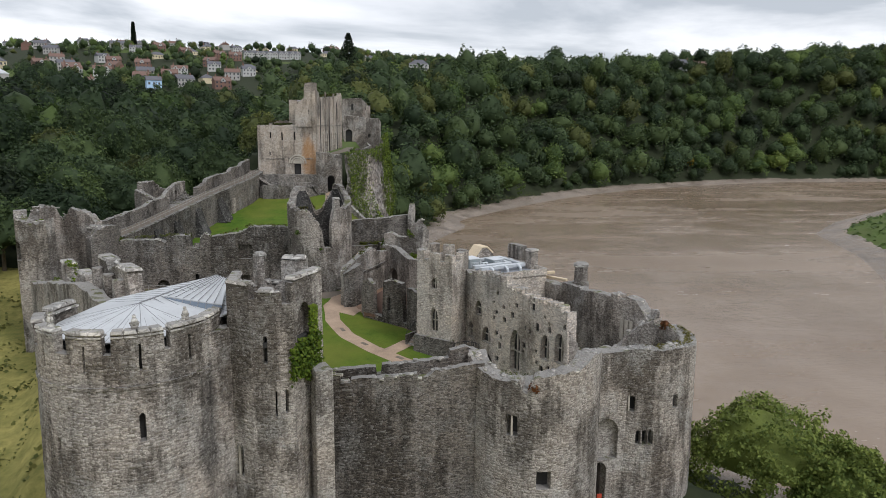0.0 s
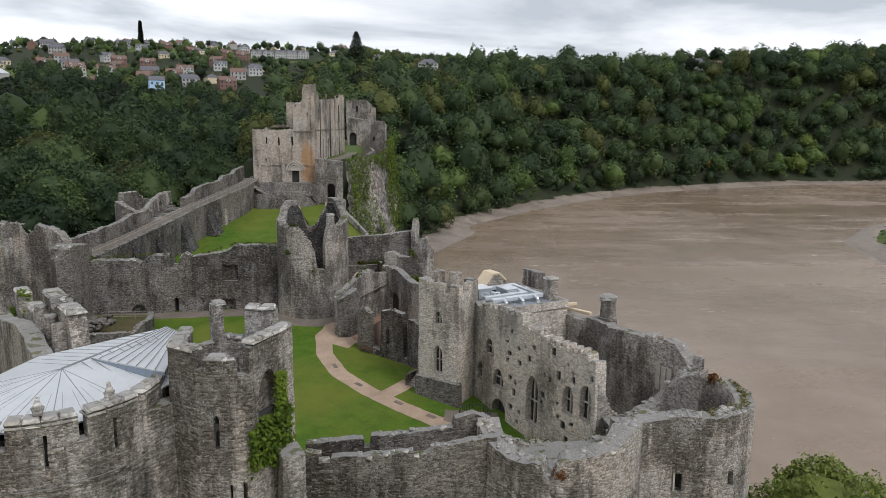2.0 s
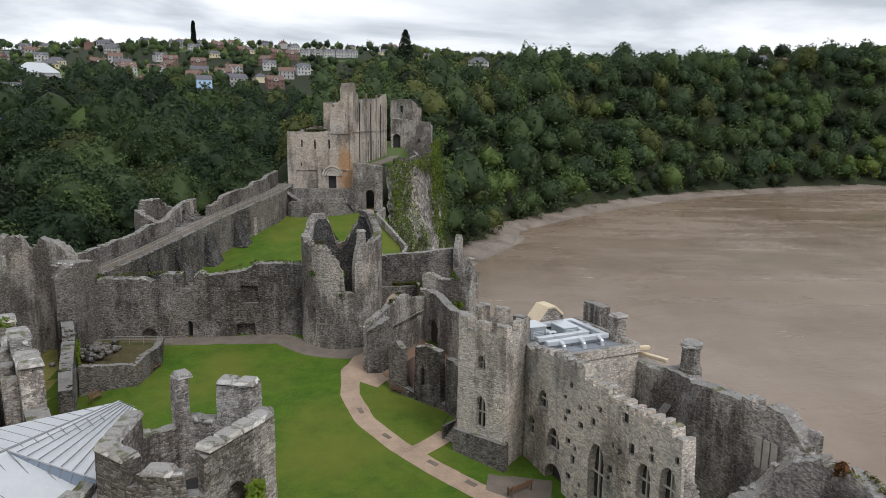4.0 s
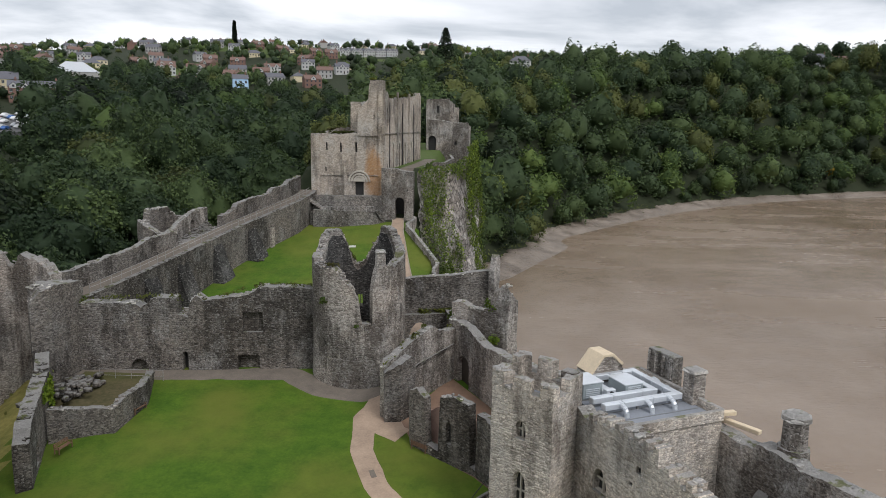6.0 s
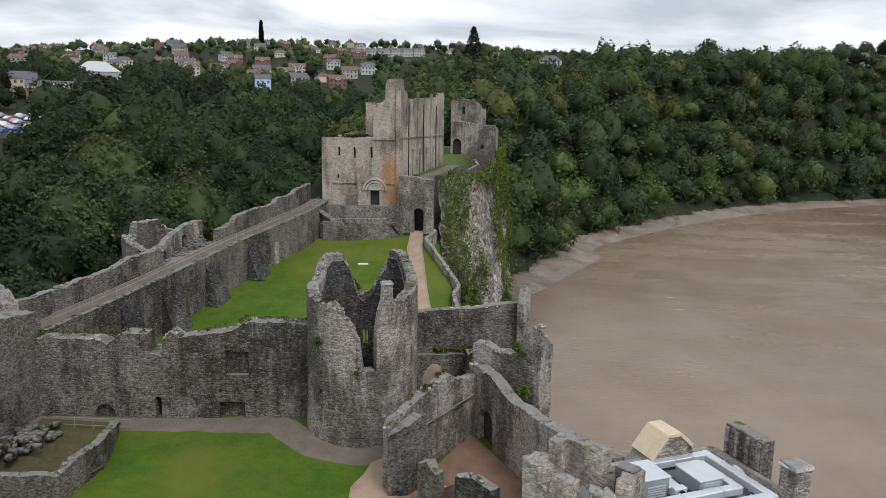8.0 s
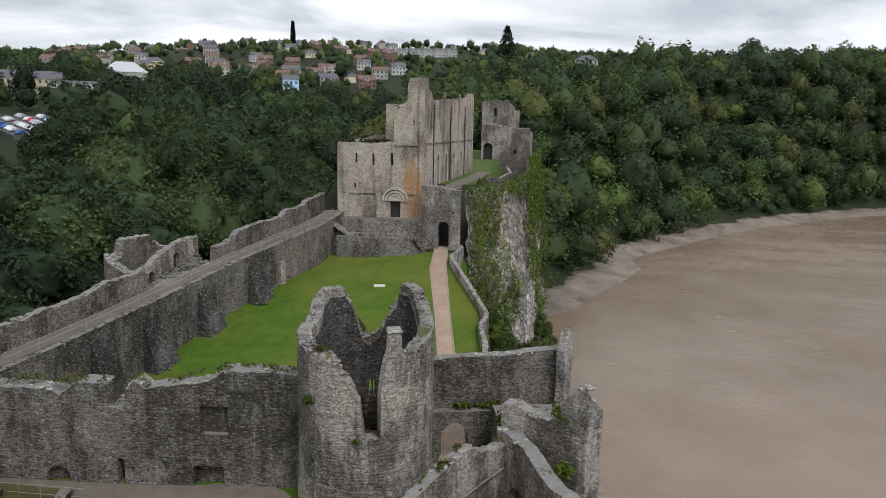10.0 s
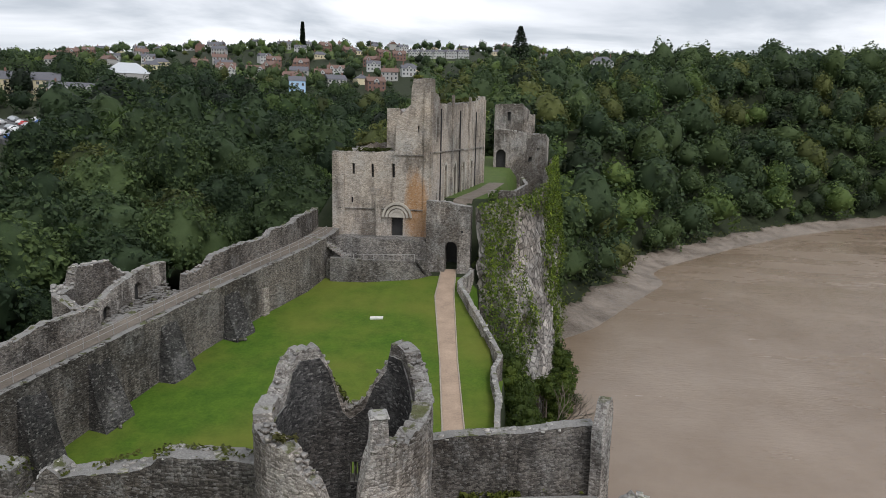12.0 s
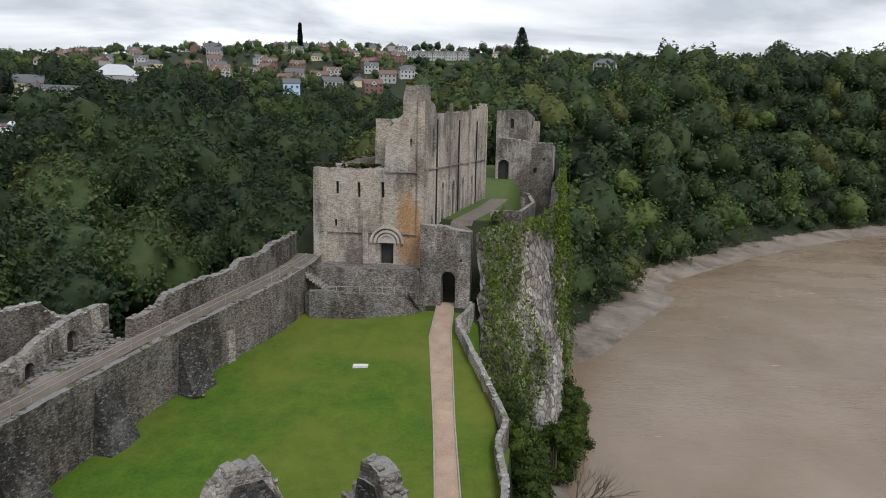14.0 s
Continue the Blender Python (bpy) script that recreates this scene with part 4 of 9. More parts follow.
def zinc_roof():
    t = thing("zinc_roof", "pale standing seam zinc roof with fanned end inside the battlements", "roof")
    eave = arc(MCX, MCY, 5.75, 165, 345, 14)
    A = Vector((MCX + 0.2, MCY + 1.7, 12.9))
    B = Vector((-13.4, 67.0, 13.9))
    ez = 11.75
    left = [Vector((x, y, ez)) for x, y in eave]
    farL, farR = Vector((-22.5, 66.5, ez + 0.2)), Vector((-12.3, 66.7, 13.3))
    nearR = Vector((-11.2, 59.6, 12.2))
    vs = [A, B] + left + [farL, farR, nearR]
    n = len(left)
    fs = [(0, 2 + i, 3 + i) for i in range(n - 1)]
    fL, fR, nR = 2 + n, 3 + n, 4 + n
    fs += [(0, 1, fL), (0, fL, 2), (0, 1 + n, nR), (0, nR, fR, 1), (1, fR, fL)]
    ob = mesh_ob("zinc_sheet", vs, fs, ROOF_ZINC, t)
    sol = ob.modifiers.new("thickness", "SOLIDIFY")
    sol.thickness, sol.offset = 0.12, 0
    # seams
    def seam(a, b, w=0.035):
        bm = tube_bm(Vector(a) + Vector((0, 0, 0.05)), Vector(b) + Vector((0, 0, 0.05)), w, w, 5)
        part("roof_seam", bm, SEAM, t)
    seam(A, B, 0.08)
    for i in range(0, n, 2):
        seam(A, left[i], 0.03)
    for i in range(n - 1):
        m = (left[i] + left[i + 1]) / 2
        seam(A.lerp(m, 0.45), m, 0.02)

    def run_seams(far_eave, toward, count):
        """Parallel seams from the ridge down to an eave line, at right angles to the ridge."""
        for q in range(1, count):
            p = A.lerp(B, q / count)
            for a, b in zip(far_eave, far_eave[1:]):
                ex, ey = b.x - a.x, b.y - a.y
                den = toward[0] * ey - toward[1] * ex
                if abs(den) < 1e-6:
                    continue
                k1 = ((a.x - p.x) * ey - (a.y - p.y) * ex) / den
                k2 = ((a.x - p.x) * toward[1] - (a.y - p.y) * toward[0]) / den
                if k1 > 0 and 0 <= k2 <= 1:
                    seam(p, a.lerp(b, k2), 0.025)
                    break
    run_seams([left[-1], nearR, farR], (6.0, -5.0), 12)
    run_seams([left[0], farL, B], (-6.0, 5.0), 12)
    # raised clerestory on the inner slope
    c0, c1, c2 = A.lerp(B, 0.25) + Vector((0, 0, 0.05)), nearR + Vector((-0.4, 0.3, 0.75)), farR + Vector((0.05, -0.1, 0.35))
    d1 = nearR + Vector((-0.5, 0.0, 0.0))
    top = mesh_ob("clerestory_roof", [c0, c1, c2, B + Vector((0, 0, 0.12))], [(0, 1, 2, 3)], ROOF_ZINC, t)
    sol = top.modifiers.new("thickness", "SOLIDIFY")
    sol.thickness = 0.1
    mesh_ob("clerestory_glazing", [c0 - Vector((0, 0, 0.1)), c1 - Vector((0, 0, 0.1)), d1], [(0, 2, 1)], GLASS, t, "bluish clerestory glazing strip")
    for i in range(1, 8):
        k = i / 8
        part("mullion", tube_bm(c0.lerp(c1, k) - Vector((0, 0, 0.08)), c0.lerp(d1, k), 0.03, 0.03, 5), SEAM, t)
        part("roof_seam", tube_bm(c0.lerp(c1, k) + Vector((0, 0, 0.06)), Vector(B).lerp(c2, k) + Vector((0, 0, 0.14)), 0.03, 0.03, 5), SEAM, t)
    # deck coloured near-black to paint the shade beneath the roof
    slab("ceiling_deck", [(MCX + (x - MCX) * 0.97, MCY + (y - MCY) * 0.97) for x, y in eave] + [(-11.3, 66), (-22.3, 66.4)], 11.15, 10.9, INTERIOR_SHADE, t)
    return t


zinc_roof()


def stair_turret():
    t = thing("stair_turret", "tall grey stone turret with ivy-hung window and broken battlements", "tower")
    ring = [(-11.0, 58.6), (-9.0, 57.1), (-6.9, 56.9), (-5.6, 57.3), (-3.5, 61.6), (-4.4, 65.0), (-8.8, 65.8), (-11.2, 63.8), (-11.0, 58.6)]
    L = [0]
    for a, b in zip(ring, ring[1:]):
        L.append(L[-1] + math.hypot(b[0] - a[0], b[1] - a[1]))
    total = L[-1]
    holes = [(L[1] + 1.0, L[1] + 1.35, 8.7, 11.0, 0.6, "point"), (L[1] + 1.9, L[1] + 2.05, 4.2, 6.4, 0.5, ""),
             (L[3] + 0.6, L[3] + 3.0, 7.9, 13.3, -0.65, "point"), (L[2] + 0.6, L[2] + 0.85, 4.4, 6.4, 0.5, ""), (0.3, 1.25, -1.4, 1.2, 0.6, "")]
    top = [(0, 15.1), (L[1], 15.2), (L[1] + 0.02, 14.0), (L[1] + 0.5, 14.0), (L[1] + 0.52, 14.6), (L[2], 14.6), (L[2] + 0.5, 14.7), (L[2] + 0.52, 13.6), (L[3] - 0.1, 13.6), (L[3] - 0.08, 15.3),
           (L[4], 15.6), (L[4] + 0.6, 15.6), (L[4] + 0.62, 13.4), (L[5], 13.4), (L[5] + 0.5, 13.6), (L[5] + 0.52, 16.0), (L[5] + 2.8, 15.8), (L[5] + 2.82, 13.8), (L[6] + 0.2, 13.8), (L[6] + 0.22, 16.2),
           (L[6] + 1.2, 16.2), (L[6] + 1.22, 13.5), (L[7], 13.5), (L[7] + 0.9, 13.6), (L[7] + 0.92, 14.9), (total, 15.1)]
    wall("turret_wall", ring, 0.75, -15, top, STONE, t, holes, step=0.7, ruin=0.1, label="weathered turret walls with slits and a tall pointed recess", courses=(-4, 16), singles=300)
    # floor coloured near-black, painting in the shade of the deep turret
    slab("turret_floor", [(x * 0.94 - 0.45, y * 0.97 + 1.8) for x, y in ring[:-1]], 10.4, 10.0, INTERIOR_SHADE, t)
    cap_stones(ring, 0.7, top, t, density=2.2, size=0.45)
    # merlon copings
    for s0, s1, z in ((L[5] + 0.55, L[5] + 2.75, 16.0), (L[3] + 0.1, L[4] - 0.1, 15.6), (L[1] + 0.6, L[2] - 0.1, 14.75), (L[6] + 0.25, L[6] + 1.15, 16.3), (0.1, L[1] - 0.1, 15.25), (L[7] + 1.0, total - 0.1, 15.1)):
        n = max(1, int((s1 - s0) / 1.0))
        for i in range(n):
            s = s0 + (s1 - s0) * (i + 0.5) / n
            x, y, dx, dy = along(ring, s)
            part("coping_stone", box_bm((x - dy * 0.36, y + dx * 0.36, z), ((s1 - s0) / n * 0.97, 1.0, 0.32), math.degrees(math.atan2(dy, dx)), 0.75, 0.04), STONE_CAP, t)
    # stepped buttress beside the curtain
    part("buttress", box_bm((-3.6, 59.2, -2.7), (1.6, 2.2, 20.6), 20, 0.97, 0.06), STONE, t)
    part("mullion", box_bm((-10.36, 58.25, -0.1), (0.13, 0.16, 2.6), -37), DRESSED, t)
    return t


stair_turret()


# ---- east curtain and gatehouse ----
def east_curtain():
    t = thing("east_curtain_wall", "dark stained rubble curtain wall with broken parapets", "wall")
    line = [(-3.4, 63.0), (4, 62.9), (11.2, 63.2)]
    wall("curtain", line, 3.6, -12, 3.6, STONE_DARK, t, courses=(-6.5, 3.6))
    top = [(0, 5.4), (1.3, 5.4), (1.35, 4.7), (2.2, 4.6), (2.3, 5.0), (5, 5.1), (8.3, 5.4), (8.4, 4.9), (9.3, 5.1), (10, 5.6), (12, 5.9), (14.6, 6.1)]
    wall("outer_parapet", line, 0.8, 3.6, top, STONE_DARK, t, ruin=0.15, courses=(3.6, 6.4), singles=200)
    cap_stones(line, 0.8, top, t)
    back = [(-3.2, 65.8), (4, 65.8), (11.2, 66.0)]
    top2 = [(0, 4.9), (4.4, 5.1), (4.5, 4.4), (4.9, 4.4), (5.0, 5.3), (9, 5.6), (11.4, 5.9), (11.5, 6.6), (13, 6.8), (14.4, 6.2)]
    wall("inner_parapet", back, 0.8, 3.6, top2, STONE_DARK, t, ruin=0.15)
    cap_stones(back, 0.8, top2, t)
    return t


east_curtain()


def stair_railing():
    t = thing("iron_railing", "curved black iron railing round a stair head on the curtain wall", "railing")
    for k in range(19):
        a = radians(-20 + 200 * k / 18)
        p = Vector((10.1 + 1.25 * math.cos(a), 67.6 + 1.25 * math.sin(a), 3.6))
        part("baluster", tube_bm(p, p + Vector((0, 0, 2.9)), 0.025, 0.025, 5), IRON, t)
        if k:
            for h in (2.85, 1.9):
                part("rail", tube_bm(prev + Vector((0, 0, h)), p + Vector((0, 0, h)), 0.03, 0.03, 5), IRON, t)
        prev = p
    return t


stair_railing()


def gatehouse():
    t = thing("gatehouse", "twin-towered ruined gatehouse of dark weathered limestone", "gatehouse")
    r = 6.4
    c1, c2 = (16.4, 65.6), (28.5, 71.2)
    ring = arc(*c1, r, 180, 340, 30)
    per = math.radians(1) * r

    def s1(a):
        return (a - 180) * per
    holes = [(s1(240) - 0.55, s1(240) + 0.55, 0.3, 2.2, 0.9, ""), (s1(267) - 0.65, s1(267) + 0.65, -4.6, -2.9, 0.9, "")]
    top = [(0, 6.6), (s1(215), 5.6), (s1(228), 5.3), (s1(245), 5.4), (s1(248), 4.6), (s1(252), 4.4), (s1(257), 5.7), (s1(275), 6.2), (s1(300), 6.3), (s1(318), 7.4), (s1(340), 7.0)]
    wall("left_drum", ring, 1.7, -15, top, STONE, t, holes, ruin=0.25, batter=0.008, label="round gate tower with square windows and ragged top", courses=(-6.5, 8))
    cap_stones(ring, 1.7, top, t, density=3.0)
    back1 = [(22.6, 66.0), (22.4, 72.5), (11.0, 71.0), (10.0, 65.6)]
    topb = [(0, 6.4), (3, 3.0), (6.5, 1.6), (10, 1.2), (18, 3.0), (21, 5.2), (24, 6.0)]
    wall("rear_wall", back1, 1.4, -12, topb, STONE, t, [(8, 10.5, -6, -2.5, None, "round")], ruin=0.4)
    cap_stones(back1, 1.4, topb, t)
    ring2 = arc(*c2, r, 215, 400, 34)

    def s2(a):
        return (a - 215) * per
    holes = [(s2(248) - 0.6, s2(248) + 0.6, 0.0, 1.6, 0.8, ""), (s2(263) - 0.9, s2(263) - 0.4, -3.4, -1.9, 0.8, "round"), (s2(263) - 0.28, s2(263) + 0.22, -3.4, -1.9, 0.8, "round"),
             (s2(263) + 0.34, s2(263) + 0.84, -3.4, -1.9, 0.8, "round"), (s2(292) - 0.3, s2(292) + 0.3, 0.2, 1.6, 0.4, "")]
    top = [(0, 5.8), (s2(235), 6.0), (s2(255), 6.6), (s2(275), 6.3), (s2(300), 6.4), (s2(325), 5.9), (s2(345), 6.0), (s2(370), 6.2), (s2(400), 6.2)]
    wall("right_drum", ring2, 1.6, -18, top, STONE, t, holes, ruin=0.22, batter=0.01, label="taller round gate tower with three-light window", courses=(-6.5, 8))
    cap_stones(ring2, 1.6, top, t, density=3.0)
    a0 = ring2[-1]
    back2 = [a0, (31.0, 79.0), (25.5, 78.0), (23.2, 72.0)]
    topb = [(0, 6.4), (3, 5.2), (6, 2.6), (10, 0.8), (14, 1.0), (17, 3.4)]
    wall("rear_wall", back2, 1.4, -12, topb, STONE, t, ruin=0.45)
    cap_stones(back2, 1.4, topb, t)
    # the gate passage between the drums
    front = [(21.0, 64.3), (25.95, 65.3)]
    wall("gate_wall", front, 1.6, -15, 6.2, STONE, t, [(1.35, 3.05, -11.5, -5.1, 1.2, "round"), (1.4, 4.2, -4.9, -0.6, -0.7, "round")], label="gate front with tall relieving arch", courses=(-6.5, 6.2))
    part("gate_leaf", box_bm((23.0, 66.0, -8.3), (1.9, 0.12, 6.2), 11), WOOD_DARK, t, "dark oak plank gate")
    for k in range(4):
        part("gate_plank", box_bm((22.37 + 0.43 * k, 65.78 + 0.083 * k, -8.3), (0.38, 0.06, 6.0), 11, 1, 0.02), WOOD_DARK, t)
    # window mullions
    for (x, y, z, h, rz) in ((c1[0] + r * math.cos(radians(240)), c1[1] + r * math.sin(radians(240)), 1.25, 1.9, 0), (c2[0] + r * math.cos(radians(248)), c2[1] + r * math.sin(radians(248)), 0.8, 1.6, 0)):
        part("mullion", box_bm((x + 0.03, y + 0.12, z), (0.16, 0.2, h), rz), DRESSED, t)
    part("wall_walk", box_bm((16.4, 67.0, 1.8), (10.0, 7.5, 0.4)), STONE_DARK, t)
    part("wall_walk", box_bm((28.0, 72.5, 1.5), (8.6, 8.0, 0.4)), STONE_DARK, t)
    return t


gatehouse()
sign = thing("red_sign_board", "small red painted sign board at the gate", "sign", at=pose(22.95, 63.6, -8.7))
part("board", box_bm((0, 0, 0.5), (0.5, 0.08, 0.8), 0, 1, 0.01), RED_SIGN, sign)
part("post", box_bm((0, 0.07, 0.3), (0.07, 0.06, 7.2)), WOOD_DARK, sign)


# ---- hall range beside the river ----
HA, HB = (14.2, 96.2), (22.9, 76.3)
HU = ((HB[0] - HA[0]) / 21.72, (HB[1] - HA[1]) / 21.72)
HN = (-HU[1], HU[0])


def hall_xy(s, d):
    return HA[0] + HU[0] * s + HN[0] * d, HA[1] + HU[1] * s + HN[1] * d


def pointed_window(parent, p, u, w, z0, z1, depth, lights=2):
    """Frame, mullion and transom of a traceried window set into a wall opening."""
    x, y = p
    a = math.degrees(math.atan2(u[1], u[0]))
    nx, ny = -u[1] * depth, u[0] * depth
    f = part("window_frame", box_bm((x + nx, y + ny, z0 - 0.08), (w + 0.3, 0.34, 0.18), a, 1, 0.02), DRESSED, parent, "dressed stone window sill")
    for k in range(1, lights):
        o = (k / lights - 0.5) * w
        part("mullion", box_bm((x + nx + u[0] * o, y + ny + u[1] * o, (z0 + z1) / 2 - 0.12), (0.15, 0.2, z1 - z0 - 0.2), a, 1, 0.02), DRESSED, parent)
    part("transom", box_bm((x + nx, y + ny, z0 + (z1 - z0) * 0.48), (w, 0.18, 0.13), a, 1, 0.02), DRESSED, parent)
    for sgn in (-1, 1):
        o = sgn * (w / 2 + 0.12)
        part("jamb", box_bm((x + u[0] * o - ny * 0 + nx * 0.1, y + u[1] * o + ny * 0.1, (z0 + z1) / 2 - 0.3), (0.24, 0.12, z1 - z0 - 0.5), a, 1, 0.02), DRESSED, parent)
    for sgn in (-1, 1):
        for q in range(5):
            bm = bmesh.new()
            f0 = (q + 0.5) / 5
            o = sgn * (w / 2 + 0.12) * (1 - f0 ** 1.6)
            z = z1 - 0.75 * w * (1 - math.sin(f0 * math.pi / 2) ** 0.9) + 0.1
            add_box(bm, (x + u[0] * o + nx * 0.1, y + u[1] * o + ny * 0.1, z), (0.26, 0.13, 0.24), a)
            part("arch_stone", bm, DRESSED, parent)


def hall_range():
    t = thing("hall_range", "ruined hall of buff rubble stone beside the river", "building")
    top = [(0, 8.2), (1.4, 8.2), (3, 8.6), (6, 8.9), (9.6, 8.9), (9.7, 8.1), (11.4, 8.0), (13.0, 8.1), (13.1, 7.4), (14.6, 7.6), (18, 7.5), (19.5, 7.7), (21.0, 7.2), (21.72, 5.6)]
    holes = [(2.4, 4.2, 2.5, 4.5, 0.7, "point"), (0.6, 2.1, -1.0, 1.1, 0.7, "point"), (4.2, 6.3, -0.8, 1.4, 0.6, "point"), (4.1, 6.8, -4.9, -2.2, 0.9, "round"),
             (10.7, 12.8, -2.8, 2.6, 0.8, "point"), (16.9, 18.5, 0.5, 3.5, 0.7, "point"), (19.5, 21.2, 0.8, 4.4, 0.7, "point"),
             (17.6, 18.9, -6.2, -3.9, 0.8, "round"), (19.8, 21.0, -6.2, -4.0, 0.8, "round")]
    rs = random.Random(5)
    for k in range(70):
        s, z = rs.uniform(6.8, 21.2), rs.uniform(-4.5, 6.4)
        w = rs.uniform(0.3, 0.75)
        if all(s + w < h[0] - 0.25 or s > h[1] + 0.25 or z + w < h[2] - 0.25 or z > h[3] + 0.25 for h in holes):
            holes.append((s, s + w, z, z + w * rs.uniform(0.7, 1.5), 0.25, ""))
    crenel = []
    for k in range(2, 40):
        s = 0.54 * k
        if s < 21.4:
            z = interp(top, s) - (0.0 if k % 2 else 0.55)
            crenel += [(s, z), (s + 0.5, z)]
    top = [(0, 8.2)] + crenel + [(21.72, 5.6)]
    wall("hall_wall", [HA, HB], 1.3, -9, top, STONE_WARM, t, holes, step=0.7, ruin=0.2, label="tall buff wall with traceried windows and putlog holes", courses=(-5.5, 9), singles=300)
    cap_stones([HA, HB], 1.2, top, t)
    for s0, s1, z0, z1 in ((2.4, 4.2, 2.5, 4.5), (0.6, 2.1, -1.0, 1.1), (4.2, 6.3, -0.8, 1.4), (10.7, 12.8, -2.8, 2.6), (16.9, 18.5, 0.5, 3.5), (19.5, 21.2, 0.8, 4.4)):
        x, y = hall_xy((s0 + s1) / 2, 0.12)
        pointed_window(t, (x, y), HU, s1 - s0, z0, z1, 0.35)
    # river front
    RA, RB = hall_xy(-1.0, 11.8), hall_xy(24.5, 11.8)
    top = [(0, 6.2), (8.7, 6.3), (9, 6.8), (12.4, 6.9), (13, 6.6), (15.5, 6.8), (18.5, 6.9), (18.6, 7.5), (19.6, 7.5), (19.7, 6.9), (21.0, 7.1), (21.1, 7.6), (22.6, 7.4), (24, 6.2), (25.5, 4.8)]
    wall("river_wall", [RB, RA], 1.5, -18, [(25.5 - s, z) for s, z in reversed(top)], STONE, t, step=0.8, ruin=0.2)
    RA2, RB2 = hall_xy(-1.0, 10.4), hall_xy(24.5, 10.4)
    holes = [(8.0, 9.4, 0.2, 2.6, 0.45, "point"), (3.4, 4.8, 0.0, 2.6, 0.45, "round"), (13.5, 14.6, 0.0, 2.2, 0.45, "point"), (21.6, 22.6, -2.6, 0.4, 0.45, ""), (23.2, 24.0, -2.6, 0.2, 0.45, "")]
    for k in range(40):
        s, z, w = rs.uniform(5, 24), rs.uniform(-4, 5.5), rs.uniform(0.25, 0.6)
        if all(s + w < h[0] - 0.2 or s > h[1] + 0.2 or z + w < h[2] - 0.2 or z > h[3] + 0.2 for h in holes):
            holes.append((s, s + w, z, z + w, 0.3, ""))
    wall("river_wall_inner", [RA2, RB2], 0.5, -9, [(s, z - 0.5) for s, z in top], STONE, t, holes, ruin=0.3, step=0.6)
    cap_stones([RB, RA], 1.4, [(25.5 - s, z) for s, z in reversed(top)], t)
    # end walls and a cross wall
    E0, E1 = hall_xy(21.7, 0.2), hall_xy(24.3, 11.6)
    etop = [(0, 5.2), (2, 2.0), (5, -1.5), (8, 1.0), (9.5, 4.4), (11.5, 6.6)]
    wall("end_wall", [E0, E1], 1.3, -10, etop, STONE, t, [(9.6, 11.0, 0.5, 3.6, -0.5, "")], ruin=0.5)
    cap_stones([E0, E1], 1.3, etop, t)
    C0, C1 = hall_xy(9.6, 1.2), hall_xy(9.6, 10.4)
    wall("cross_wall", [C0, C1], 1.0, -8, [(0, 4.0), (2.5, 2.2), (6, 1.4), (9.3, 3.8)], STONE_DARK, t, [(3.5, 6.0, -5.5, 0.2, None, "round")], ruin=0.35)
    # pale blocked tracery panel on the inner end
    x, y = hall_xy(21.2, 10.2)
    for k in range(3):
        part("blind_tracery", box_bm((x - 0.75 * k * HU[0], y - 0.75 * k * HU[1], 3.4), (0.12, 0.62, 2.6), math.degrees(math.atan2(HU[1], HU[0])) + 90, 1, 0.03), DRESSED, t, "pale dressed stone tracery")
    fl = [hall_xy(0.5, 1.2), hall_xy(21.5, 1.2), hall_xy(23.5, 10.4), hall_xy(0.5, 10.4)]
    slab("hall_floor", fl, -6.0, -7.0, DIRT, t)
    # round river turret with its cap
    x, y = hall_xy(9.8, 12.0)
    bm = bmesh.new()
    add_tube(bm, (x, y, -2), (x, y, 7.2), 1.35, 1.15, 8)
    add_tube(bm, (x, y, 7.1), (x, y, 9.3), 0.95, 0.88, 8)
    ob = part("chimney_shaft", bm, STONE, t, "octagonal stone chimney shaft")
    part("chimney_cap", tube_bm((x, y, 9.3), (x, y, 9.65), 1.08, 1.05, 8), STONE_CAP, t)
    part("chimney_cap", tube_bm((x, y, 9.65), (x, y, 9.85), 0.95, 0.7, 8), STONE_CAP, t)
    return t


hall_range()
PA, PB = (7.5, 97.2), (11.9, 93.5)
PU = (0.7654, -0.6436)
PN = (0.6436, 0.7654)


def porch_xy(s, d):
    return PA[0] + PU[0] * s + PN[0] * d, PA[1] + PU[1] * s + PN[1] * d


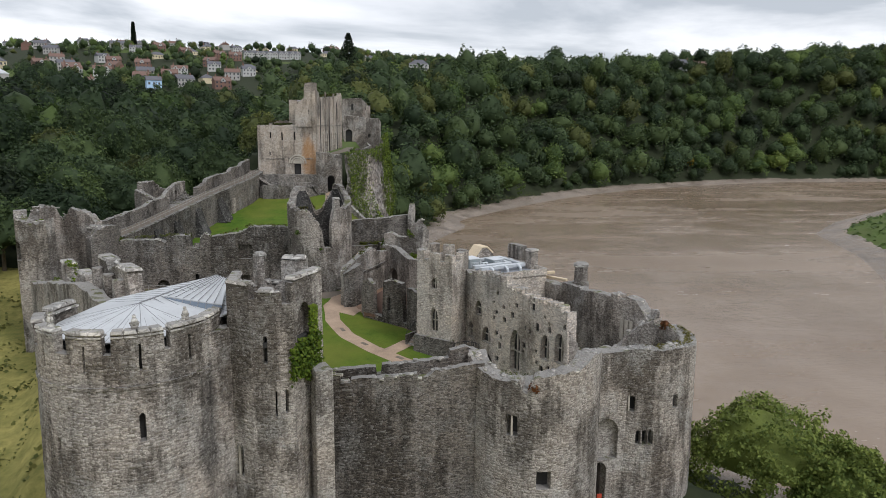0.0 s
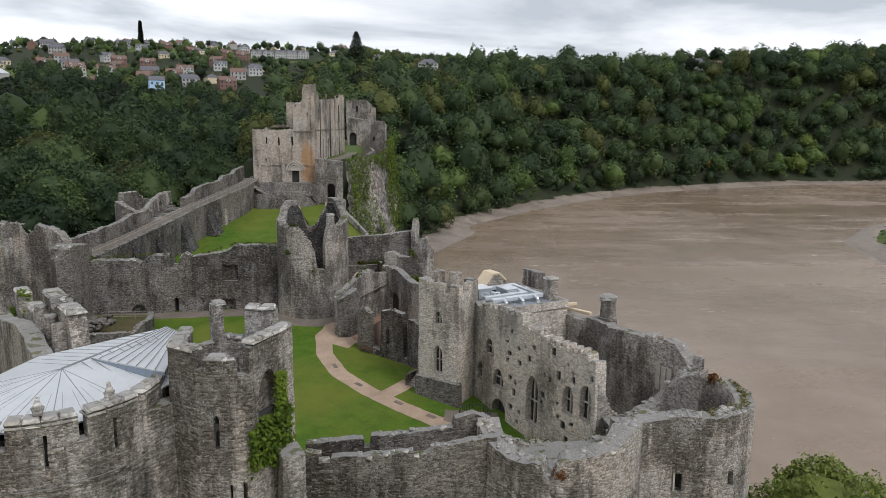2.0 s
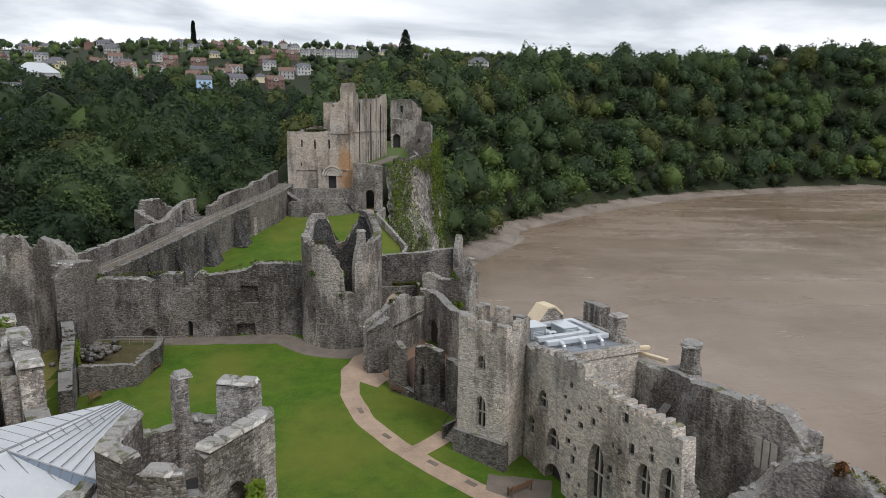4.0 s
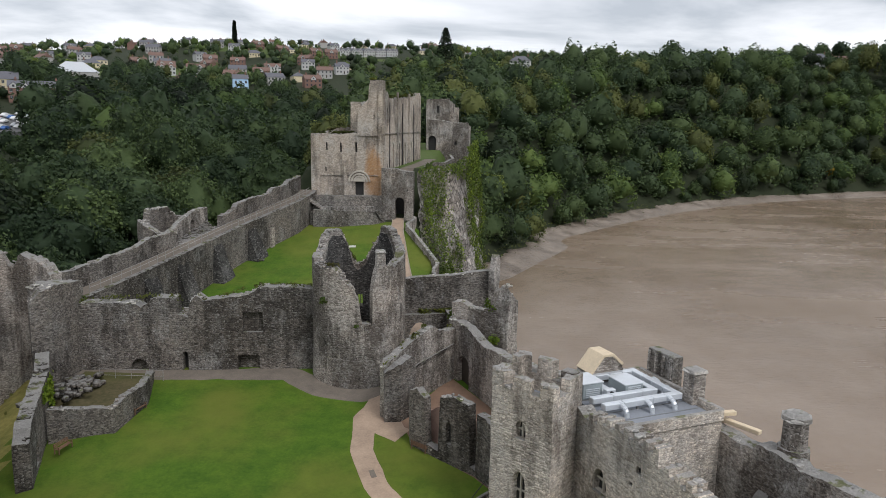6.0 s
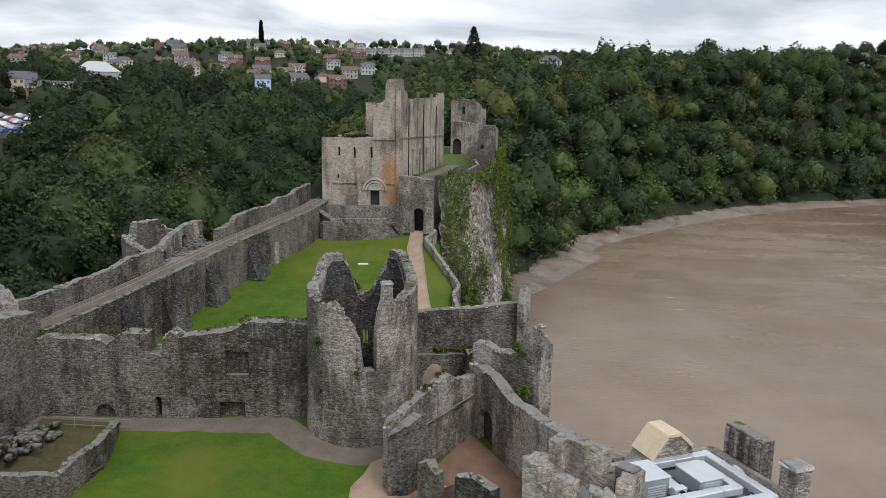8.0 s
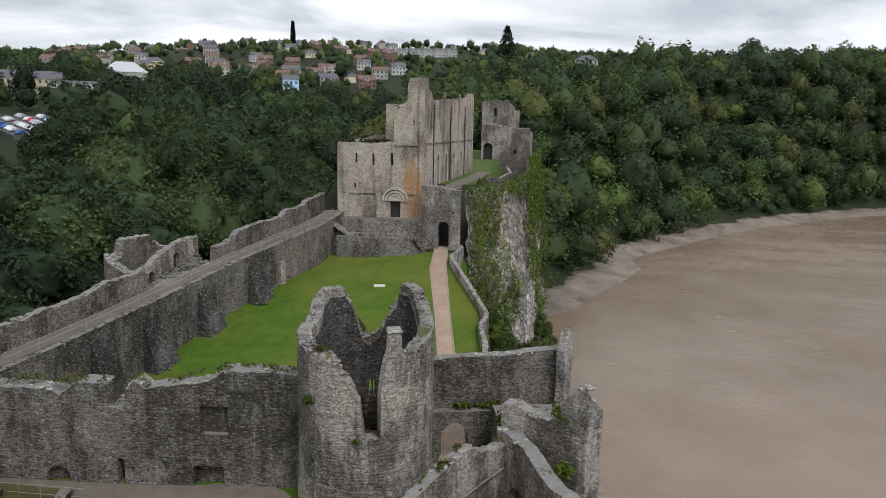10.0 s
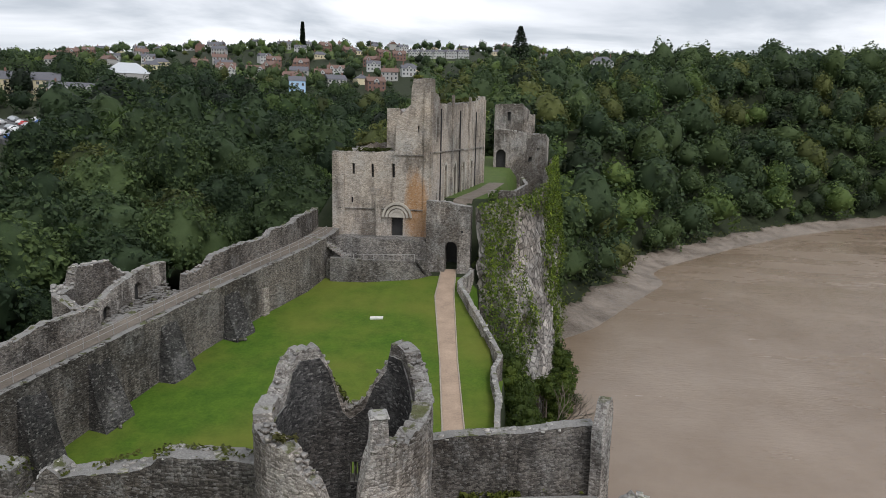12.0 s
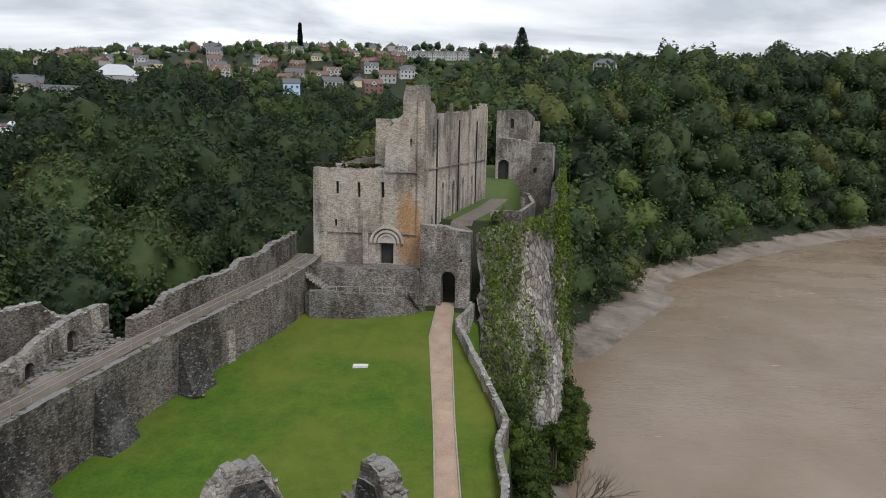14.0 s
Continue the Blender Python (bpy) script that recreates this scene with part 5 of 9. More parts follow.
def porch_tower():
    t = thing("porch_tower", "square battlemented porch tower with tall traceried window", "tower")
    ring = [porch_xy(0, 0), porch_xy(5.75, 0), porch_xy(5.75, 4.2), porch_xy(0, 4.2), porch_xy(0, 0)]
    holes = [(2.2, 3.5, -0.3, 3.0, 0.6, "point"), (2.35, 3.35, 5.7, 7.2, 0.6, "point")]
    top = [(0, 10.3), (1.1, 10.3), (1.12, 9.2), (2.0, 9.2), (2.02, 10.1), (3.7, 10.1), (3.72, 9.1), (4.6, 9.1), (4.62, 10.1), (5.75, 10.1), (6.6, 10.1), (6.62, 9.2), (8.0, 9.2), (8.02, 10.2), (9.95, 10.3), (11.0, 10.3), (11.02, 9.3),
           (12.2, 9.3), (12.22, 10.8), (14.0, 10.8), (14.02, 9.5), (14.8, 9.5), (14.82, 10.9), (16.2, 10.8), (17.2, 10.8), (17.22, 9.4), (18.6, 9.4), (18.62, 10.4), (19.9, 10.3)]
    top = [(q, z + 0.5) for q, z in top]
    wall("tower_wall", ring, 0.8, -6, top, STONE_WARM, t, holes, step=0.7, ruin=0.12, courses=(-3, 11), singles=250)
    cap_stones(ring, 0.85, top, t, density=1.8)
    pointed_window(t, porch_xy(2.85, 0.12), PU, 1.3, -0.3, 3.0, 0.3)
    pointed_window(t, porch_xy(2.85, 0.12), PU, 1.0, 5.7, 7.2, 0.3)
    x, y = porch_xy(2.87, 2.1)
    part("lead_roof", box_bm((x, y, 8.4), (4.3, 2.8, 0.3), math.degrees(math.atan2(PU[1], PU[0])), 1, 0.05), ROOF_FELT, t, "grey lead flat roof")
    # battered plinth and buttress
    x, y = porch_xy(2.87, 0.05)
    part("plinth", box_bm((x, y, -2.9), (6.5, 0.9, 3.6), math.degrees(math.atan2(PU[1], PU[0])), 0.96, 0.05), STONE_DARK, t)
    x, y = porch_xy(-0.3, 1.6)
    part("buttress", box_bm((x, y, -0.2), (1.2, 1.5, 7.2), math.degrees(math.atan2(PU[1], PU[0])), 0.8, 0.06), STONE, t)
    # stair turret head on the far corner
    x, y = porch_xy(4.9, 3.7)
    part("turret_head", box_bm((x, y, 9.8), (1.3, 1.0, 2.2), -40, 0.95, 0.08), STONE, t)
    return t


porch_tower()


def entrance_steps():
    t = thing("stone_steps", "flight of stone steps with iron rail up to the porch", "steps")
    ux, uy = PU
    for k in range(6):
        x, y = porch_xy(-1.3 + 0.0 * k, 0.9 + 0.32 * k)
        part("step", box_bm((x, y, lower_z(99.3) + 0.1 + 0.19 * k), (1.6, 0.4, 0.24), math.degrees(math.atan2(uy, ux)), 1, 0.02), EDGING if k % 2 else STONE_CAP, t)
    for sgn in (-1, 1):
        x, y = porch_xy(-1.3 + sgn * 0.95, 1.7)
        part("side_wall", box_bm((x, y, lower_z(99.3) + 0.7), (0.3, 2.4, 1.6), math.degrees(math.atan2(uy, ux)), 1, 0.04), STONE_DARK, t)
        a, b = porch_xy(-1.3 + sgn * 0.95, 0.6), porch_xy(-1.3 + sgn * 0.95, 2.9)
        part("handrail", tube_bm((*a, -1.4), (*b, -0.3), 0.04, 0.04, 6), IRON, t, "black iron handrail")
        part("rail_post", tube_bm((*a, -2.9), (*a, -1.4), 0.035, 0.035, 6), IRON, t)
    return t


entrance_steps()


# ---- service block: flat roof with plant ----
def service_block():
    t = thing("flat_roofed_block", "rebuilt block with grey flat roof behind the hall parapet", "building")
    out = [hall_xy(4.4, 1.3), hall_xy(4.4, 10.4), hall_xy(-6.0, 10.4), hall_xy(-6.0, 1.3)]
    slab("block_body", out, 7.45, -6, STONE_WARM, t)
    slab("roof_deck", [hall_xy(4.0, 1.5), hall_xy(4.0, 10.0), hall_xy(-5.6, 10.0), hall_xy(-5.6, 1.5)], 7.6, 7.46, ROOF_FELT, t, "grey felt roof with lapped sheets")
    for a, b in ((hall_xy(4.4, 1.3), hall_xy(4.4, 10.4)), (hall_xy(4.4, 10.4), hall_xy(-6.0, 10.4)), (hall_xy(-6.0, 10.4), hall_xy(-6.0, 1.3))):
        l = math.hypot(b[0] - a[0], b[1] - a[1])
        part("upstand", box_bm(((a[0] + b[0]) / 2, (a[1] + b[1]) / 2, 7.75), (l, 0.4, 0.9), math.degrees(math.atan2(b[1] - a[1], b[0] - a[0])), 1, 0.04), STONE_WARM, t)
    for k in range(1, 6):
        x, y = hall_xy(-5.6 + 9.6 * k / 6, 5.7)
        part("felt_lap", box_bm((x, y, 7.615), (0.12, 8.3, 0.03), math.degrees(math.atan2(HU[1], HU[0]))), SEAM, t)
    # new gable of buff stone and the old chimney stacks
    x, y = hall_xy(-6.2, 5.6)
    bm = bmesh.new()
    ga = math.degrees(math.atan2(HU[1], HU[0]))
    m = Matrix.Translation((x, y, 7.0)) @ Matrix.Rotation(radians(ga + 90), 4, "Z")
    prof = [(-2.6, 0), (2.9, 0), (2.2, 2.0), (1.2, 2.9), (0.2, 2.9), (-1.0, 1.4)]
    vs = [bm.verts.new(m @ Vector((px, q, pz))) for q in (-1.0, 1.0) for px, pz in prof]
    n = len(prof)
    bm.faces.new(vs[:n][::-1])
    bm.faces.new(vs[n:])
    for i in range(n):
        bm.faces.new((vs[i], vs[(i + 1) % n], vs[n + (i + 1) % n], vs[n + i]))
    gable = part("gable", bm, STONE, t)
    for i, (p0, p1) in enumerate(zip(prof[2:], prof[3:])):
        a, b = m @ Vector((p0[0], 0, p0[1] + 0.1)), m @ Vector((p1[0], 0, p1[1] + 0.1))
        bm = bmesh.new()
        d = b - a
        add_box(bm, (a + b) / 2, (d.length + 0.1, 2.3, 0.25), 0, 1, 0.03, d.to_track_quat("X", "Z").to_matrix().to_4x4())
        part("new_coping", bm, NEW_STONE, gable, "fresh buff stone coping")
    x, y = hall_xy(1.2, 10.3)
    part("flue", box_bm((x, y, 7.2), (1.3, 1.3, 6.0), ga, 0.97, 0.05), STONE, t)
    part("stack_cap", box_bm((x, y, 10.3), (1.5, 1.5, 0.3), ga, 0.9, 0.05), STONE_CAP, t)
    x, y = hall_xy(-3.6, 11.2)
    part("flue", box_bm((x, y, 8.6), (3.4, 1.1, 3.4), ga, 0.98, 0.05), STONE_DARK, t)
    for k in range(4):
        xx, yy = hall_xy(-5.0 + 0.95 * k, 10.6)
        part("stack_rib", box_bm((xx, yy, 9.2), (0.25, 0.25, 1.8), ga, 1, 0.03), STONE, t)
    for s, d, z, l in ((3.4, 11.3, 7.3, 2.4), (4.4, 12.2, 6.6, 3.6)):
        x, y = hall_xy(s, d)
        part("new_coping", box_bm((x, y, z), (l, 0.5, 0.35), ga + (15 if l > 3 else 80), 1, 0.04), NEW_STONE, t, "fresh buff stone coping")
    return t


service_block()


def roof_plant():
    """Air handling units and square ducts on the flat roof."""
    ga = math.degrees(math.atan2(HU[1], HU[0]))
    z = 7.6
    SH = -3.6

    def duct_run(name, pts, w, h, zz, label):
        t = thing(name, label, "ductwork")
        for i, ((a, b), (c, d)) in enumerate(zip(pts, pts[1:])):
            p, q = hall_xy(a + SH, b), hall_xy(c + SH, d)
            l = math.hypot(q[0] - p[0], q[1] - p[1]) + w
            part("duct_length", box_bm(((p[0] + q[0]) / 2, (p[1] + q[1]) / 2, zz + 0.012 * (i % 3)), (l - 0.02 * i, w - 0.012 * (i % 2), h), math.degrees(math.atan2(q[1] - p[1], q[0] - p[0])), 1, 0.05), DUCT, t)
            n = int(l / 1.4)
            for k in range(1, n):
                part("flange", box_bm((p[0] + (q[0] - p[0]) * k / n, p[1] + (q[1] - p[1]) * k / n, zz), (0.06, w + 0.08, h + 0.08), math.degrees(math.atan2(q[1] - p[1], q[0] - p[0]))), DUCT, t)
        for a, b in pts:
            p = hall_xy(a + SH, b)
            part("duct_foot", box_bm((*p, (z + zz - h / 2) / 2), (0.14, 0.14, zz - h / 2 - z), ga), STEEL, t)
        return t
    duct_run("supply_duct", [(-1.4, 2.2), (-1.4, 8.9), (4.5, 8.9), (4.5, 5.0), (4.5, 2.0)], 0.62, 0.5, z + 0.62, "galvanised square supply duct on the flat roof")
    duct_run("return_duct", [(3.0, 1.9), (3.0, 5.2), (3.0, 7.6), (-0.2, 7.6)], 0.62, 0.5, z + 0.62, "galvanised square return duct on the flat roof")
    duct_run("branch_duct", [(-0.4, 4.2), (1.4, 4.2), (1.4, 2.0)], 0.6, 0.5, z + 0.5, "galvanised branch duct on the flat roof")
    for s, d, l, w, h in ((0.6, 2.6, 2.3, 1.9, 1.3), (1.2, 6.2, 2.4, 1.8, 1.0)):
        x, y = hall_xy(s + SH, d)
        t = thing("air_handling_unit", "grey air handling unit with louvred side", "air unit", at=pose(x, y, z, 0, 0, ga))
        part("casing", box_bm((0, 0, h / 2 + 0.15), (l, w, h), 0, 1, 0.06), DUCT_DARK, t)
        part("lid", box_bm((0, 0, h + 0.2), (l + 0.12, w + 0.12, 0.1), 0, 1, 0.02), DUCT, t)
        for k in range(5):
            part("louvre", box_bm((l / 2 + 0.02, 0, 0.35 + 0.16 * k), (0.05, w * 0.7, 0.08)), DUCT, t)
        for sx in (-1, 1):
            part("skid", box_bm((sx * l * 0.4, 0, 0.07), (0.14, w, 0.14)), STEEL, t)
    x, y = hall_xy(2.2 + SH, 3.9)
    t = thing("condenser_box", "small white condenser with round fan grille", "air unit", at=pose(x, y, z, 0, 0, ga))
    part("casing", box_bm((0, 0, 0.55), (0.5, 0.9, 0.9), 0, 1, 0.03), DUCT, t)
    part("fan_grille", tube_bm((0.25, 0, 0.6), (0.3, 0, 0.6), 0.3, 0.3, 14), IRON, t)
    part("skid", box_bm((0, 0, 0.05), (0.5, 0.9, 0.1)), STEEL, t)
    for s, d in ((5.6, 3.2), (5.6, 5.6), (5.6, 7.8), (1.8, 9.4)):
        x, y = hall_xy(s + SH, d)
        t = thing("duct_elbow", "bent round galvanised duct going into the roof", "ductwork")
        bm = bmesh.new()
        pv = None
        for k in range(6):
            a = k / 5 * math.pi / 2
            q = Vector((x - HU[0] * 1.0 * (1 - math.sin(a)), y - HU[1] * 1.0 * (1 - math.sin(a)), z + 0.75 * math.cos(a) ** 0.6 - 0.02))
            if pv is not None:
                add_tube(bm, pv, q, 0.2, 0.2, 10)
            pv = q
        part("elbow", bm, DUCT, t)


roof_plant()


# ---- kitchen ruin, cross wall, wall to the river turret ----
def kitchen_ruin():
    t = thing("kitchen_ruin", "broken wall stubs of a roofless kitchen with pink plaster", "ruin")
    line = [(0.1, 110.2), (6.5, 105.0), (8.8, 101.5)]
    zb = -2.6
    top = [(0, 3.7), (0.9, 4.0), (1.9, 3.2), (2.1, -1.5), (3.7, -1.6), (3.9, 4.0), (5.4, 4.7), (7.4, 4.2), (7.6, -1.7), (8.3, -1.8), (8.45, 3.7), (9.8, 3.6), (10.9, 3.4), (12.4, 2.2)]
    wall("front_wall", line, 0.9, zb, top, STONE_DARK, t, [(4.7, 5.3, -0.4, 1.8, 0.5, "round")], step=0.6, ruin=0.35)
    cap_stones(line, 0.9, top, t, density=4)
    wall("plaster_backing", [(1.2, 111.6), (7.6, 106.4)], 0.3, zb, [(0, 1.0), (2.5, 2.2), (4.5, 2.6), (8, 1.6)], PLASTER, t, ruin=0.4, label="faded pink plaster on the inner wall")
    wall("return_wall", [(-0.2, 112.6), (0.1, 110.2)], 0.9, zb, [(0, 1.5), (2.4, 3.2)], STONE_DARK, t, ruin=0.3)
    return t


kitchen_ruin()


def cross_wall():
    t = thing("sloping_cross_wall", "stub wall with sloping ragged top and string course", "wall")
    line = [(-2.7, 115.0), (4.5, 125.2)]
    top = [(0, 4.2), (0.6, 4.9), (1.3, 5.0), (3.5, 5.8), (5.5, 6.6), (7.2, 7.0), (8.4, 6.9), (9.2, 6.2), (10.6, 5.9), (12.5, 5.8)]
    wall("stub_wall", line, 1.0, -2.2, top, STONE, t, step=0.6, ruin=0.22, courses=(-1.6, 7.2))
    cap_stones(line, 1.0, top, t, density=4)
    wall("near_pier", [(-2.9, 114.3), (-1.2, 114.6), (0.2, 116.2)], 1.2, -2.4, [(0, 3.8), (1.2, 4.6), (3, 5.2)], STONE_DARK, t, ruin=0.3)
    a, b = (-1.0, 116.9), (4.2, 124.3)
    wall("string_course", [(a[0] + 0.12, a[1] - 0.1), (b[0] + 0.12, b[1] - 0.1)], 0.2, [(0, 3.1), (9, 4.0)], [(0, 3.3), (9, 4.2)], STONE_DARK, t, rough=0.02)
    return t


cross_wall()


def kitchen_yard_wall():
    t = thing("yard_wall", "rubble yard wall with arched doorway running to the hall", "wall")
    line = [(4.5, 125.2), (8.4, 118.2), (12.6, 106.5), (13.6, 103.2)]
    line = [(3.6, 126.2)] + line[1:]
    top = [(0, 6.6), (2, 6.8), (4, 6.6), (8, 5.2), (12, 5.6), (18, 6.6), (22, 7.4), (25, 8.3)]
    wall("yard_wall_face", line, 1.2, -3.5, top, STONE, t, [(2.1, 4.7, -1.0, 3.0, 0.9, "round")], step=0.6, ruin=0.2, label="rubble face with arched doorway", courses=(-2.2, 8.4))
    cap_stones(line, 1.2, top, t)
    part("door_leaf", box_bm((5.75, 123.9, 0.7), (1.9, 0.12, 3.4), -61), WOOD_DARK, t, "dark timber door")
    ry = thing("river_turret_ruin", "tall broken sliver of a riverside turret", "ruin")
    l2 = [(8.4, 124.2), (10.4, 122.9), (11.6, 124.2), (11.4, 127.8)]
    tt = [(0, 10.0), (1.0, 11.0), (1.9, 11.7), (2.6, 11.0), (3.8, 9.8), (4.4, 9.2), (6.5, 8.4), (8, 7.6)]
    wall("turret_wall", l2, 1.0, -14, tt, STONE, ry, ruin=0.3, courses=(-1, 12))
    cap_stones(l2, 1.0, tt, ry)
    l3 = [(3.9, 126.4), (8.4, 124.2)]
    t3 = [(0, 8.6), (1, 8.9), (3, 8.2), (5, 8.4)]
    wall("linking_wall", l3, 1.2, -8, t3, STONE, ry, ruin=0.25)
    cap_stones(l3, 1.2, t3, ry)
    slab("river_terrace", [(3.9, 127.6), (8.6, 125.4), (10.8, 128), (9.0, 133.2), (3, 132)], 6.2, -6, STONE_DARK, ry)
    return t


kitchen_yard_wall()


# ---- middle curtain and its round tower ----
def middle_curtain():
    t = thing("middle_curtain_wall", "dark rubble cross wall with doorways, niche and broken top", "wall")
    line = [(-41.5, 125.1), (-28, 125.6), (-12.2, 127.0)]
    k0 = 41.5
    top = [(0, 7.9), (7.2, 8.0), (8.2, 7.5), (9.8, 8.6), (12.3, 8.6), (12.5, 6.6), (13.8, 6.3), (14.0, 8.0), (14.8, 9.0), (15.6, 8.3), (18, 8.6), (21, 9.1), (22.3, 10.0), (26, 10.0), (30, 9.7)]
    holes = [(12.9, 13.55, -0.8, 2.0, 0.9, "round"), (20.2, 22.6, 4.4, 6.9, -0.6, ""), (19.5, 22.1, -0.6, 1.5, -0.7, ""), (6.5, 8.7, -0.9, 1.0, -0.7, "round")]
    wall("curtain_face", line, 2.0, -1.5, top, STONE_DARK, t, holes, step=0.7, ruin=0.18, label="rubble face with small doors and a square niche", courses=(-1.2, 10.2))
    cap_stones(line, 2.0, top, t, density=3)
    # low-level steps in the notch
    for k in range(4):
        part("step", box_bm((-28.2, 126.1 + 0.35 * k, 6.2 + 0.25 * k), (1.2, 0.4, 0.3), 3, 1, 0.02), STONE, t)
    g = thing("middle_gate_wall", "dark curtain wall with pointed gate arch and walk ledge", "wall")
    line = [(-3.4, 131.3), (8.8, 134.2)]
    top = [(0, 10.1), (4, 10.4), (8, 10.6), (10.6, 10.8), (12.5, 10.9)]
    wall("upper_wall", line, 1.2, 5.6, top, STONE_DARK, g, ruin=0.12, step=0.7)
    cap_stones(line, 1.2, top, g)
    line2 = [(-3.4, 130.4), (9.0, 133.2)]
    wall("gate_wall", line2, 1.8, -1.5, 5.7, STONE_DARK, g, [(1.9, 4.6, -1.0, 4.7, None, "point")], step=0.6, label="gate wall with pointed arch")
    line3 = [(9.2, 133.0), (10.0, 134.4), (9.4, 135.6)]
    t3 = [(0, 11.0), (0.8, 12.6), (1.2, 13.2), (1.7, 12.0), (3, 10.0)]
    wall("corner_pinnacle", line3, 0.8, -14, t3, STONE, g, ruin=0.3)
    return t


middle_curtain()


def round_tower():
    t = thing("round_tower", "ruined round tower split by a tall breach with jagged top", "tower")
    c, r = (-7.35, 127.4), 5.55
    ring = arc(*c, r, 100, 460, 60)
    ring[-1] = ring[0]
    per = math.radians(1) * r

    def s(a):
        return (a - 100) * per
    top = [(0, 11.9), (s(106), 12.4), (s(114), 14.2), (s(120), 15.6), (s(128), 16.4), (s(147), 16.5), (s(155), 16.0), (s(160), 14.9), (s(168), 14.0), (s(176), 13.8), (s(196), 13.7), (s(215), 13.6), (s(232), 13.4), (s(244), 13.2),
           (s(252), 12.8), (s(259), 12.2), (s(266), 11.6), (s(272), 10.6), (s(277), 9.8), (s(279), 8.2), (s(281), 6.9), (s(293), 6.8), (s(294), 10.4), (s(298), 12.6), (s(303), 13.6), (s(311), 13.6), (s(325), 13.4),
           (s(345), 13.7), (s(366), 14.2), (s(384), 15.0), (s(396), 16.0), (s(404), 16.8), (s(420), 16.9), (s(423), 15.8), (s(434), 14.8), (s(446), 12.8), (s(460), 11.9)]
    holes = [(s(205), s(209), 6.5, 8.2, 0.6, "round"), (s(338), s(341), 7.0, 8.6, 0.6, ""), (s(232), s(235), 4.0, 4.6, 0.4, ""), (s(222), s(224.5), 0.3, 1.2, 0.4, ""), (s(258), s(260.5), 1.8, 2.6, 0.3, ""), (s(452), s(455.5), 6.6, 8.1, None, ""), (s(456), s(459.5), 6.6, 8.1, None, "")]
    wall("drum", ring, 1.15, -1.6, top, STONE, t, holes, step=0.4, rough=0.07, ruin=0.5, label="round rubble drum with ivy stains", courses=(2.5, 17), singles=300)
    cap_stones(ring, 1.1, top, t, STONE, density=6, size=0.36)
    lower = [(c[0] + (x - c[0]) * 1.012, c[1] + (y - c[1]) * 1.012) for x, y in ring]
    wall("battered_base", lower, 0.5, -1.8, 2.6, STONE, t, step=0.7, ruin=0.15, batter=0.03, label="battered lower courses", courses=(-1.0, 2.7))
    inner = arc(*c, r - 1.2, 100, 460, 40)
    inner[-1] = inner[0]
    q = (r - 1.2) / r
    # separate thin lining, much darker than the drum's outer stone
    wall("inner_face", inner, 0.12, 2.6, [(a * q, z - 0.7) for a, z in top], STONE_BLACK, t, [(h[0] * q, h[1] * q, *h[2:]) for h in holes[-2:]], step=0.5, ruin=0.1, label="near-black inner face of the drum")
    part("plinth_course", tube_bm((*c, -2.6), (*c, -0.85), 6.15, 6.0, 40), STONE_DARK, t)
    part("floor_inside", tube_bm((*c, 3.0), (*c, 3.3), 4.2, 4.2, 24), DIRT, t)
    # stub of an inner wall and the square pinnacle
    part("pinnacle", box_bm((-4.35, 123.6, 13.8), (1.15, 1.0, 2.6), 20, 0.85, 0.06), STONE, t)
    part("pinnacle_cap", box_bm((-4.35, 123.6, 15.2), (1.2, 1.1, 0.3), 20, 0.8, 0.05), STONE_CAP, t)
    return t


round_tower()


# ---- south wall with its walk ----
WALK_IN = [(-42.0, 127.2), (-38.6, 138.0), (-35.6, 150.0), (-33.0, 162.0), (-29.8, 172.0), (-26.6, 180.0), (-25.2, 187.5), (-25.4, 192.4)]


def offset_line(pts, d):
    res = []
    for i, (x, y) in enumerate(pts):
        a, b = pts[max(0, i - 1)], pts[min(len(pts) - 1, i + 1)]
        l = math.hypot(b[0] - a[0], b[1] - a[1])
        res.append((x - (b[1] - a[1]) / l * d, y + (b[0] - a[0]) / l * d))
    return res


